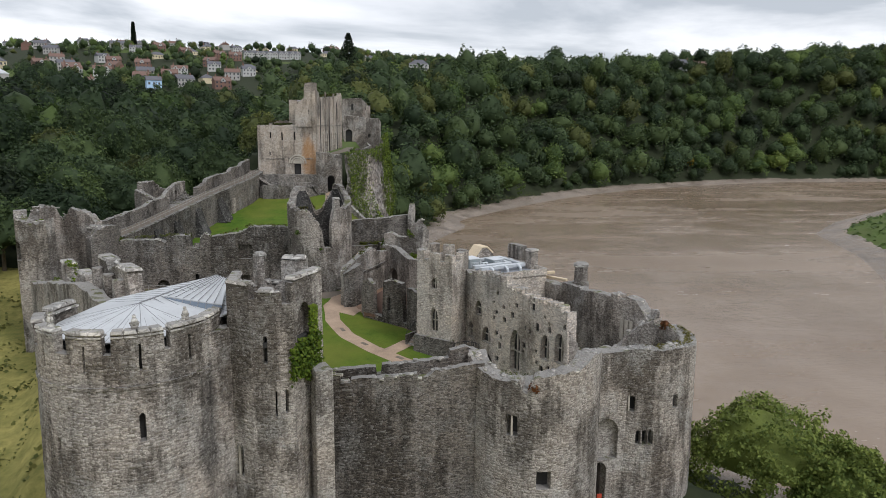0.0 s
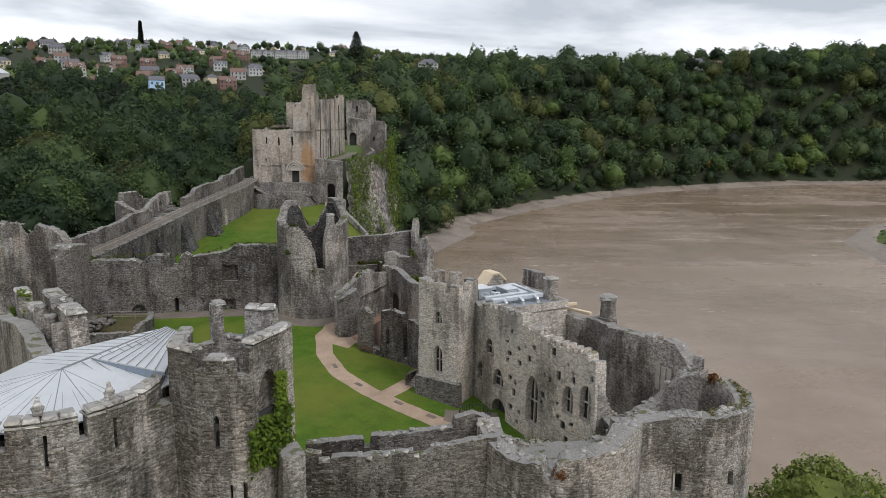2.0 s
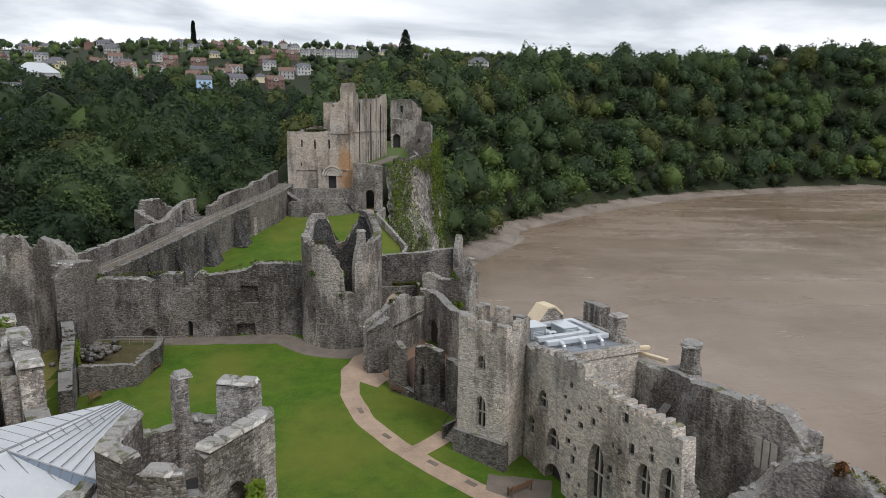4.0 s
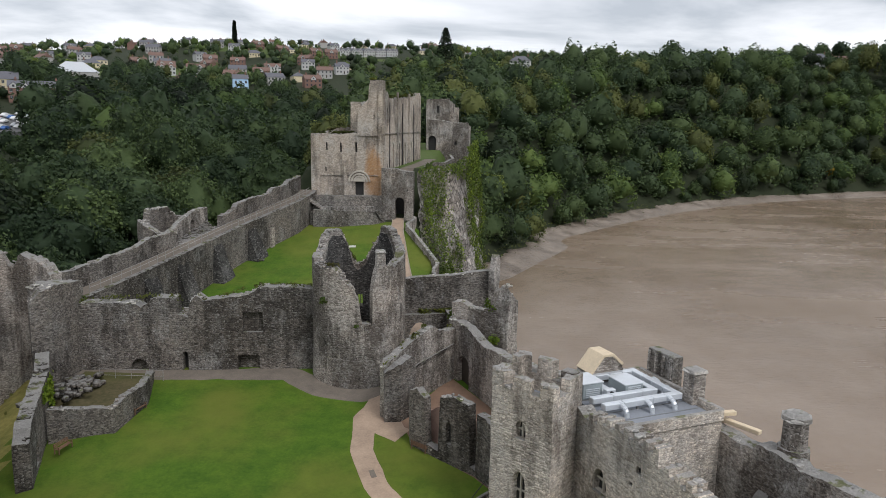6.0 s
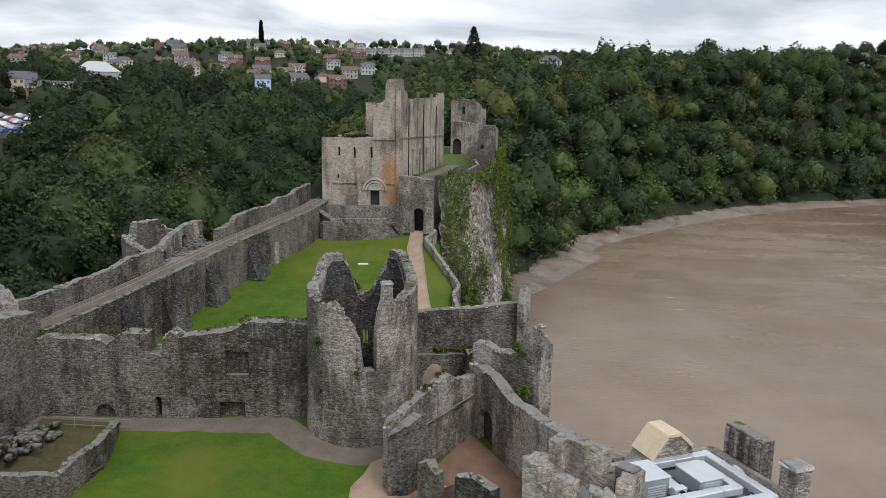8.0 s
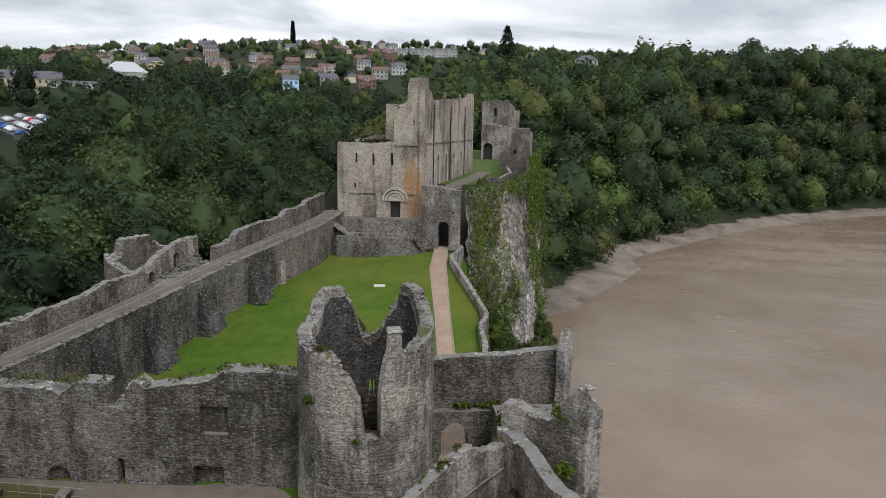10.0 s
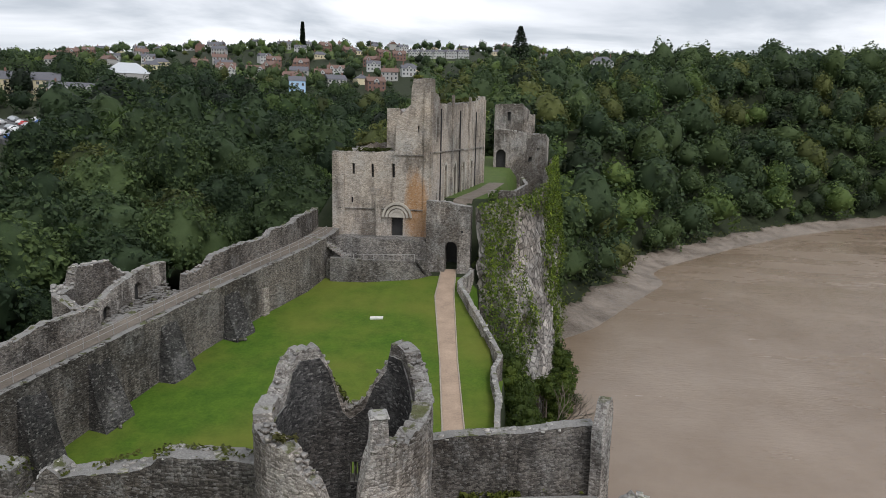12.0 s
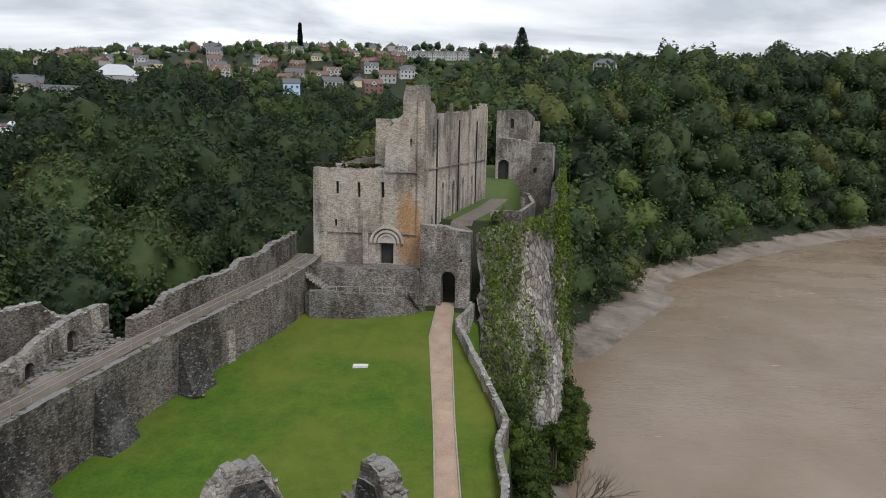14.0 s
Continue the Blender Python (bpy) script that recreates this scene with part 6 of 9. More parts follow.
def south_wall():
    t = thing("south_wall", "thick curtain wall with a railed wall walk and high outer parapet", "wall")
    total = length_of(WALK_IN)
    top = [(0, 7.6), (11.3, 8.9), (23.7, 10.3), (36, 11.6), (46.5, 12.9), (55, 14.2), (62.7, 15.0), (total, 15.3)]
    holes = [(40.0, 40.35, 7.4, 8.3, 0.4, "")]
    wall("walk_wall", WALK_IN, 3.4, -3, top, STONE_DARK, t, holes, step=0.8, ruin=0.1, label="inner face of the wall with dark drip stains")
    cap_stones(WALK_IN, 0.6, top, t, STONE_DARK, density=3, size=0.35)
    outer = offset_line(WALK_IN, 3.3)
    ot = length_of(outer)
    k = ot / total
    otop = [(0, 10.3), (11.3 * k, 11.4), (20 * k, 12.6), (24 * k, 12.6), (24.2 * k, 10.2), (37.2 * k, 11.6), (37.4 * k, 13.4), (41 * k, 14.2), (42 * k, 15.0), (46.5 * k, 15.6), (52 * k, 15.9), (53 * k, 16.8), (58 * k, 17.2), (60 * k, 17.9), (ot, 18.3)]
    wall("outer_parapet", outer, 1.0, -8, otop, STONE_DARK, t, step=0.8, ruin=0.3, label="high outer parapet with ragged top")
    cap_stones(outer, 1.0, otop, t, STONE, density=3)
    # walk surface
    mid = offset_line(WALK_IN, 1.9)
    vs, fs = [], []
    for i in range(60):
        s = total * i / 59
        for d in (0.75, 3.25):
            x, y, dx, dy = along(WALK_IN, min(s, total - 0.01))
            vs.append((x - dy * d, y + dx * d, interp(top, s) + 0.06))
        if i:
            fs.append((2 * i - 2, 2 * i, 2 * i + 1, 2 * i - 1))
    ob = mesh_ob("walk_surface", vs, fs, DIRT, t, "worn gravel wall walk")
    ob.data.flip_normals()
    # sloping buttresses against the inner face
    for s in (13.0, 20.5, 30.0, 40.5):
        x, y, dx, dy = along(WALK_IN, s)
        g = middle_z(y)
        h = interp(top, s) - g
        bm = bmesh.new()
        a = math.degrees(math.atan2(dy, dx))
        m = Matrix.Translation((x, y, g - 1)) @ Matrix.Rotation(radians(a), 4, "Z")
        prof = [(0.3, 0), (-2.3, 0), (-1.9, 1.6), (-1.1, h * 0.5), (-0.5, h * 0.8), (0.3, h + 0.5)]
        vv = [bm.verts.new(rough_at(m @ Vector((q * (1 - 0.25 * z / h), p, z)), 0.4)) for q in (-1.7, 0.0, 1.7) for p, z in prof]
        n = len(prof)
        bm.faces.new(vv[:n])
        bm.faces.new(vv[2 * n:][::-1])
        for b in (0, n):
            for i in range(n):
                bm.faces.new((vv[b + i], vv[b + n + i], vv[b + n + (i + 1) % n], vv[b + (i + 1) % n]))
        part("buttress", bm, STONE_BLACK, t, "rough near-black buttress stub")
        rows = [(x + dy * random.uniform(0.6, 2.4) + dx * random.uniform(-1.8, 1.8), y - dx * random.uniform(0.6, 2.4) + dy * random.uniform(-1.8, 1.8), g + random.uniform(-0.1, 0.1), random.uniform(0.2, 0.5), 0.3, 0.25, random.uniform(0, 3)) for q in range(14)]
        stones_mesh("buttress_rubble", rows, STONE_DARK, t)
    # pale patched pilaster
    x, y, dx, dy = along(WALK_IN, 46.6)
    part("pilaster", box_bm((x + dy * 0.15, y - dx * 0.15, middle_z(y) + 1.6), (1.0, 0.5, 4.0), math.degrees(math.atan2(dy, dx)), 1, 0.05), STONE, t, "pale worn stone pilaster")
    # the walk's handrail
    r = thing("walk_handrail", "thin grey steel handrail along the wall walk", "handrail")
    n = 34
    prev = None
    for i in range(n):
        s = 3 + (total - 7) * i / (n - 1)
        x, y, dx, dy = along(WALK_IN, s)
        q = Vector((x - dy * 0.95, y + dx * 0.95, interp(top, s)))
        part("rail_post", tube_bm(q, q + Vector((0, 0, 1.1)), 0.035, 0.035, 5), STEEL, r)
        if prev is not None:
            for h in (1.08, 0.6):
                part("rail", tube_bm(prev + Vector((0, 0, h)), q + Vector((0, 0, h)), 0.03, 0.03, 5), STEEL, r)
        prev = q
    return t


south_wall()


def mural_tower():
    t = thing("mural_tower", "small open-topped wall tower with two arched doorways", "tower")
    fr = [(-41.1, 151.0), (-38.7, 163.6)]
    top = [(0, 12.3), (2.2, 12.2), (3.4, 12.5), (4.6, 13.2), (6.4, 13.9), (8.8, 14.6), (12.9, 14.9)]
    wall("front_wall", fr, 0.9, 4, top, STONE, t, [(3.3, 4.4, 9.6, 11.7, 0.7, "round"), (8.0, 9.2, 10.6, 13.3, 0.6, "round"), (6.2, 6.4, 11.8, 12.8, 0.4, ""), (1.4, 1.6, 10.6, 11.2, 0.4, "")], step=0.5, ruin=0.2, label="pale inner front with arched doorways")
    cap_stones(fr, 0.9, top, t, density=5)
    back = [(-38.5, 163.9), (-42.2, 165.2), (-45.6, 163.0), (-47.0, 159.0), (-46.6, 154.6), (-44.2, 151.4), (-41.1, 150.8)]
    bt = [(0, 14.9), (3, 14.0), (4.5, 13.0), (6.4, 13.6), (8, 15.0), (13, 15.0), (14.2, 13.0), (16.5, 12.8), (17.2, 13.9), (20, 13.7), (23, 12.4)]
    wall("back_wall", back, 1.2, -8, bt, STONE_DARK, t, step=0.6, ruin=0.3)
    cap_stones(back, 1.2, bt, t, density=4)
    slab("tower_floor", [(-38.8, 163.4), (-42.2, 164.8), (-46.2, 159.0), (-43.8, 151.8), (-41.0, 151.4)], 9.4, 8.0, DIRT, t)
    rr = random.Random(6)
    rows = []
    for k in range(260):
        f, d = rr.random(), rr.random()
        x, y, dx, dy = along(fr, f * 12.6)
        rows.append((x + dy * (0.2 + 2.0 * d), y - dx * (0.2 + 2.0 * d), 9.7 + 1.6 * f + 1.1 * (1 - d) * f + rr.uniform(-0.1, 0.1), rr.uniform(0.3, 0.8), rr.uniform(0.3, 0.6), rr.uniform(0.2, 0.4), rr.uniform(0, 3)))
    stones_mesh("fallen_rubble", rows, STONE_DARK, t, "broken steps and tumbled stones below the doorways")
    return t


mural_tower()


# ---- the great tower ----
GT_A, GT_B, GT_C, GT_D = (-26.6, 193.0), (-11.7, 193.0), (-6.0, 227.0), (-21.5, 229.5)


def great_tower():
    t = thing("great_tower", "great rectangular stone keep of pale buff masonry with raised ruined storey", "keep")
    front = [GT_A, GT_B]
    W = 14.9
    holes = [(9.15, 10.95, 14.3, 17.1, 0.9, ""), (3.1, 3.45, 23.6, 25.2, 0.5, ""), (6.0, 6.4, 23.2, 25.2, 0.5, "round"), (9.2, 9.6, 23.2, 25.3, 0.5, "round"), (2.9, 3.2, 19.2, 20.1, 0.4, ""), (13.0, 13.35, 30.0, 31.0, 0.4, "")]
    top = [(0, 26.9), (5.5, 27.0), (9.7, 27.2), (9.75, 30.2), (10.0, 31.8), (10.6, 32.6), (11.4, 33.4), (12.0, 34.0), (12.1, 36.4), (12.4, 37.8), (14.9, 37.9)]
    wall("front_wall", front, 2.4, 6.5, top, STONE_TOWER, t, holes, step=0.8, rough=0.04, ruin=0.2, label="pale ashlar front with orange stained patch and doorway")
    cap_stones(front, 1.8, top, t, STONE, density=2.5)
    side = [GT_B, GT_C]
    L = length_of(side)
    top = [(0, 37.9), (2.2, 37.9), (2.4, 36.0), (4.6, 35.2), (5.0, 34.3), (14, 34.6), (24, 35.2), (30, 35.8), (34.5, 36.6)]
    hs = []
    for k, s in enumerate((7.5, 13.0, 18.5, 24.0)):
        hs.append((s, s + 1.7, 19.5, 25.2, -0.5, "point"))
    hs += [(3.4, 4.2, 17.8, 20.8, 0.5, "point"), (3.4, 4.3, 28.6, 32.4, 0.6, "point")]
    hs += [(10.5, 11.2, 29, 31.6, 0.5, "point"), (16.2, 16.9, 29, 31.8, 0.5, "point"), (22, 22.7, 29, 31.8, 0.5, "point")]
    wall("north_wall", side, 1.8, 9, top, STONE_TOWER, t, hs, step=0.9, rough=0.05, ruin=0.22, label="long side wall with blind arcade and drip stains")
    cap_stones(side, 1.7, top, t, STONE, density=2.2)
    back = [GT_C, GT_D, GT_A]
    bt = [(0, 36.6), (8, 35.0), (14, 30.0), (16, 27.6), (30, 27.2), (52, 27.0)]
    wall("rear_wall", back, 1.9, 6, bt, STONE_TOWER, t, ruin=0.5)
    cap_stones(back, 1.8, bt, t, STONE)
    # inner cross wall of the upper storey
    il = [(-16.6, 194.6), (-12.6, 226.0)]
    it = [(0, 33.4), (3, 32.6), (8, 33.6), (16, 33.9), (26, 34.4), (31, 34.6)]
    wall("inner_wall", il, 2.0, 20, it, STONE_TOWER, t, ruin=0.3)
    cap_stones(il, 2.0, it, t, STONE, density=4, size=0.5)
    slab("inner_floor", [(-25, 194.8), (-13, 194.8), (-8, 226), (-20.5, 227.5)], 20.0, 19.0, DIRT, t)
    # string courses and the flat pilasters
    for z, s0, s1 in ((26.6, 9.7, 14.9), (18.4, 0, 14.9)):
        part("string_course", box_bm((GT_A[0] + (s0 + s1) / 2, 192.95, z), (s1 - s0 + 0.2, 0.3, 0.16), 0, 1, 0.03), STONE, t)
    sx, sy, dx, dy = along(side, L / 2)
    part("string_course", box_bm((sx + dy * 0.05, sy - dx * 0.05, 27.0), (L, 0.3, 0.2), math.degrees(math.atan2(dy, dx)), 1, 0.03), STONE, t)
    for s, z1 in ((0.45, 26.6), (14.45, 36.8)):
        part("pilaster", box_bm((GT_A[0] + s, 192.95, (14 + z1) / 2), (0.9, 0.4, z1 - 14), 0, 1, 0.04), STONE_TOWER, t)
    part("pilaster", box_bm((GT_A[0] + 7.15, 192.92, 17.6), (0.8, 0.45, 7.6), 0, 1, 0.05), STONE_TOWER, t)
    for s in (0.5, 12.0, 22.9, 34.0):
        x, y, dx, dy = along(side, s)
        part("pilaster", box_bm((x + dy * 0.08, y - dx * 0.08, 23.0), (0.7, 0.35, 26.0), math.degrees(math.atan2(dy, dx)), 1, 0.04), STONE_TOWER, t)
    # ochre-faced blind arches and lead pipes down the side
    for s in (7.5, 13.0, 18.5, 24.0):
        x, y, dx, dy = along(side, s + 0.85)
        ang = math.degrees(math.atan2(dy, dx))
        for sg in (-1, 1):
            part("arch_jamb", box_bm((x + dx * sg * 0.95 + dy * 0.06, y + dy * sg * 0.95 - dx * 0.06, 21.4), (0.24, 0.22, 4.2), ang, 1, 0.03), DRESSED, t)
            for q in range(5):
                w = math.pi / 2 * (q + 0.5) / 5
                part("voussoir", box_bm((x + dx * sg * 0.95 * math.cos(w) + dy * 0.06, y + dy * sg * 0.95 * math.cos(w) - dx * 0.06, 23.6 + 1.5 * math.sin(w)), (0.3, 0.22, 0.36), ang, 1, 0.03), DRESSED, t)
    for s in (5.4, 16.6, 27.5):
        x, y, dx, dy = along(side, s)
        part("rain_pipe", tube_bm((x + dy * 0.1, y - dx * 0.1, 17.5), (x + dy * 0.1, y - dx * 0.1, 33.6), 0.11, 0.11, 6), IRON, t, "dark vertical rain pipe")
    # grass and broken masonry on the low roofless part
    wall("broken_inner_wall", [(-24.4, 199.0), (-17.6, 200.0)], 1.2, 20, [(0, 27.4), (3, 27.9), (6.8, 28.4)], STONE_TOWER, t, ruin=0.5)
    cap_stones([(-24.4, 199.0), (-17.6, 200.0)], 1.2, [(0, 27.4), (3, 27.9), (6.8, 28.4)], t, STONE, density=4)
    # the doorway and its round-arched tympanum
    # dark panel added in the opening to paint the doorway's shade
    d = part("doorway_shade", box_bm((GT_A[0] + 10.05, 193.75, 15.7), (1.8, 0.1, 2.8)), INTERIOR_SHADE, t, "near-black panel painting the shade in the doorway")
    for rr, dp in ((2.15, 0.16), (1.6, 0.1), (1.1, 0.05)):
        for q in range(11):
            bm = bmesh.new()
            a = math.pi * (q + 0.5) / 11
            add_box(bm, (GT_A[0] + 10.05 + rr * math.cos(a), 192.92 - dp * 0.3, 17.15 + rr * math.sin(a)), (0.34, 0.22 + dp, rr * math.pi / 11 * 1.0), 0, 1, 0.02, Matrix.Rotation(-a, 4, "Y"))
            part("voussoir", bm, DRESSED, t)
    part("tympanum", box_bm((GT_A[0] + 10.05, 192.95, 17.7), (2.0, 0.2, 1.1), 0, 0.6, 0.05), DRESSED, t)
    # battered plinth wall and sloping apron in front
    pl = [(-24.6, 184.4), (-19.5, 184.6), (-12.6, 186.6), (-10.9, 188.2), (-10.5, 190.2)]
    pt = [(0, 12.2), (5, 12.0), (10, 11.8), (12.4, 11.0), (13.6, 9.8), (15, 9.0)]
    wall("plinth_wall", pl, 1.0, 6, pt, STONE_APRON, t, [(4.0, 4.25, 9.2, 9.6, 0.3, ""), (7.3, 7.6, 8.4, 8.7, 0.3, ""), (9.6, 9.9, 8.5, 8.8, 0.3, "")], ruin=0.1, step=0.5, batter=0.06, label="battered plinth wall")
    cap_stones(pl, 0.7, pt, t, STONE_DARK)
    slab("plinth_walk", [(-25.4, 185.2), (-19.5, 185.4), (-12.9, 187.3), (-11.6, 188.6), (-11.6, 190.4), (-25.4, 190.4)], 11.6, 8, STONE_APRON, t)
    up = [(-25.6, 187.4), (-19.5, 187.8), (-13.0, 189.0), (-11.7, 190.0)]
    ut = [(0, 14.5), (6, 14.5), (12.6, 14.3), (14.5, 14.0)]
    wall("upper_plinth", up, 1.0, 10.5, ut, STONE_APRON, t, ruin=0.3, step=0.4, rough=0.14, batter=0.22, label="steep rough rubble slope under the doorway")
    cap_stones(up, 0.9, ut, t, STONE_APRON, density=5)
    slab("door_terrace", [(-25.6, 188.2), (-19.5, 188.6), (-13.2, 189.8), (-11.8, 190.6), (-11.8, 193.2), (-26.4, 193.2)], 14.3, 10, STONE_APRON, t)
    # forebuilding wall with the arched passage
    fb = [(-11.6, 190.0), (-5.0, 189.6)]
    wall("forebuilding_wall", fb, 1.6, 7, [(0, 20.2), (3, 20.1), (4.2, 19.8), (6.7, 19.6)], STONE, t, [(2.8, 4.7, 9.0, 14.3, None, "round"), (5.2, 5.5, 15.6, 16.0, 0.4, "")], ruin=0.12, step=0.6, label="grey wall with round-arched passage")
    cap_stones(fb, 1.5, [(0, 20.2), (3, 20.1), (4.2, 19.8), (6.7, 19.6)], t)
    # dark sheet added behind the arch to paint the passage's shade
    part("passage_shade", box_bm((-7.9, 194.2, 11.6), (3.4, 0.3, 6.0)), INTERIOR_SHADE, t)
    # steps along the plinth
    s = thing("plinth_steps", "narrow stone steps and rail along the tower plinth", "steps")
    for k in range(9):
        part("step", box_bm((-26.0 + 0.40 * k, 186.3, 14.2 - 0.27 * k), (0.5, 1.3, 0.5), 0, 1, 0.03), STONE, s)
    for k in range(9):
        f = k / 8
        part("step", box_bm((-12.2 + 1.5 * f, 187.9 + 1.5 * f - 1.0 * f * f, 11.5 - 2.9 * f), (0.9, 1.0, 0.6), 30 + 30 * f, 1, 0.05), STONE_APRON, s)
    prev = None
    for k in range(8):
        f = k / 7
        q = Vector((-22.8 + 10.0 * f, 185.2 + 0.3 * f + 1.5 * f * f, 11.6))
        part("rail_post", tube_bm(q, q + Vector((0, 0, 1.1)), 0.035, 0.035, 5), STEEL, s)
        if prev:
            part("handrail", tube_bm(prev + Vector((0, 0, 1.08)), q + Vector((0, 0, 1.08)), 0.03, 0.03, 5), STEEL, s)
        prev = q
    return t


great_tower()


# ---- upper works beyond ----
def far_works():
    t = thing("western_gate_tower", "small square ruined tower at the far end of the ridge", "tower")
    ring = [(-6.9, 278.0), (0.3, 278.0), (2.2, 284), (-6.0, 285.5), (-6.9, 278.0)]
    tp = [(0, 36.4), (3, 36.6), (7.2, 36.7), (9, 36.0), (14, 35), (24, 36)]
    wall("tower_wall", ring, 1.0, 14, tp, STONE, t, [(3.2, 4.2, 32.4, 34.6, 0.6, "")], ruin=0.2)
    cap_stones(ring, 1.0, tp, t)
    side = [(0.3, 278.4), (3.6, 279.5)]
    wall("side_turret", side, 1.0, 14, [(0, 33.0), (1.6, 32.2), (1.8, 34.2), (3.6, 34.0)], STONE, t, ruin=0.3)
    u = thing("upper_bailey_wall", "pale curtain wall with ragged sloping top above the cliff", "wall")
    line = [(-6.0, 262), (6.4, 262.0), (7.4, 275)]
    tp = [(0, 30.4), (4, 30.1), (9, 29.3), (12.4, 29.4), (20, 28)]
    wall("curtain", line, 1.4, 8, tp, STONE, u, [(0.6, 3.0, 20.5, 25.4, 1.0, "round"), (8.4, 9.4, 22.6, 23.8, 0.6, "round"), (10.4, 10.9, 25.4, 26.0, 0.4, "")], ruin=0.35)
    cap_stones(line, 1.3, tp, u, density=4)
    slab("overgrown_head", [(-5.8, 263.2), (5.0, 263.2), (5.6, 274), (-5.8, 274)], 28.9, 20, MEADOW, u, "rough grass over the thick wall head")
    lw = thing("terrace_wall", "low stone wall along the cliff-top terrace", "wall")
    line = [(-3.6, 205.0), (1.0, 204.0), (3.0, 212), (2.0, 222)]
    wall("low_wall", line, 0.6, 14, [(0, 20.6), (5, 20.8), (14, 21.4), (24, 21.8)], STONE, lw, ruin=0.15)


far_works()


# ---- south curtain of the lower bailey ----
def bailey_south():
    t = thing("mural_chambers", "ruined mural chambers with weathered merlons and ivy", "ruin")
    line = [(-31.0, 103.0), (-29.6, 93.5), (-24.6, 84.5), (-20.6, 76.5), (-15.6, 72.5)]
    l2 = [(-21.0, 87.5), (-24.6, 79.0), (-23.0, 73.0)]
    # outer face along the ditch
    outer = [(-47.6, 111.6), (-38.4, 96.4), (-29.9, 83.4), (-23.4, 72.0)]
    ot = [(0, 4.0), (8, 4.6), (18, 6.8), (26, 8.2), (34, 9.4), (44, 9.6), (50, 9.6)]
    o = thing("south_curtain_wall", "grey outer curtain wall with ivy and broken merlons", "wall")
    wall("curtain", outer[::-1], 1.6, -14, [(49.4 - s, z) for s, z in reversed(ot)], STONE, o, ruin=0.25)
    inner = [(-45.6, 110.6), (-36.5, 95.5), (-28.2, 82.6), (-21.0, 71.5)]
    tt = [(0, 2.6), (6, 4.0), (7, 8.2), (10, 8.4), (11, 6.6), (16, 7.0), (18, 8.6), (22, 8.8), (23, 7.0), (28, 8.4), (29, 12.3), (32, 12.5), (33, 11.5), (37, 12.6), (40, 12.4), (41, 9.5), (46, 10)]
    wall("chamber_wall", inner, 1.5, -7, tt, STONE, t, [(24, 26, 2, 5, 0.9, "round"), (33.4, 35.0, 6.0, 8.6, 0.8, "round"), (37, 38.6, 6.2, 9, 0.8, "round")], step=0.7, ruin=0.3)
    cap_stones(inner, 1.5, tt, t, density=3)
    for s in (30.5, 35.0, 38.6):
        x, y, dx, dy = along(inner, s)
        part("buttress", box_bm((x + dy * 0.5, y - dx * 0.5, 4.2), (1.2, 1.2, 14.5), math.degrees(math.atan2(dy, dx)), 0.9, 0.1), STONE, t)
    for a, b, z in ((28.9, 32.2, 12.5), (36.6, 40.4, 12.6), (17.8, 22.2, 8.9), (6.8, 10.2, 8.5)):
        n = int((b - a) / 1.1)
        for i in range(n):
            x, y, dx, dy = along(inner, a + (b - a) * (i + 0.5) / n)
            part("coping_stone", box_bm((x - dy * 0.75, y + dx * 0.75, z), ((b - a) / n * 0.96, 1.8, 0.35), math.degrees(math.atan2(dy, dx)), 0.75, 0.05), STONE_CAP, t)
    slab("chamber_floor", [(-47, 112), (-37, 96), (-29, 83), (-22, 72), (-24, 71), (-31, 82.5), (-40, 96.5), (-49, 112)], 1.5, -6, STONE_DARK, t)
    return t


bailey_south()


def sw_tower():
    t = thing("open_backed_tower", "tall open-backed ruined wall tower with mossy top", "tower")
    ring = [(-44.2, 128.2), (-51.6, 130.6), (-56.0, 123.0), (-52.4, 115.0), (-47.2, 113.6)]
    tp = [(0, 10.6), (2, 12.2), (6, 12.5), (7.4, 11.0), (9, 13.2), (13, 13.7), (14.4, 11.6), (18, 11.4), (19.6, 13.0), (24, 13.8), (27, 12.4), (31.5, 13.2)]
    wall("drum", ring, 1.8, -14, tp, STONE, t, [(24.6, 26.0, 6.6, 9.6, 1.2, "round")], ruin=0.8, step=0.6)
    cap_stones(ring, 1.7, tp, t)
    ob = thing("tower_pier", "massive grey pier where curtain walls meet", "wall")
    line = [(-43.0, 119.0), (-41.2, 120.2), (-40.6, 126.2)]
    tp = [(0, 9.0), (1.2, 10.6), (3, 11.0), (8, 10.4)]
    wall("pier", line, 3.2, -2.5, tp, STONE_DARK, ob, ruin=0.2, step=0.8)
    cap_stones(line, 3.0, tp, ob)
    return t


sw_tower()


# ---- paths, lawns' edges and small things of the baileys ----
def lz(x, y):
    return lower_z(y) if y < 129 else (middle_z(y) if y > 133 else lower_z(129) + (middle_z(133) - lower_z(129)) * (y - 129) / 4)


P_MAIN = [(-0.4, 133.5), (-0.9, 127.5), (-2.6, 121.0), (-5.0, 115.0), (-4.6, 109.0), (-2.4, 103.0), (1.6, 97.6), (6.2, 92.8), (10.5, 89.0), (15.5, 84.5)]
ob = strip("gravel_path", P_MAIN, [(0, 2.6), (8, 3.2), (15, 3.4), (22, 2.3), (40, 2.2), (60, 2.4)], lz, 0.06, PATH, wobble=0.12)
tagged(ob, "winding buff gravel path through the lawn", "path", kind="structure")
ob = strip("gravel_path", [(3.2, 96.6), (5.0, 98.2), (6.6, 100.0)], 2.2, lz, 0.075, PATH, wobble=0.1)
tagged(ob, "short buff gravel spur to the porch steps", "path", kind="structure")
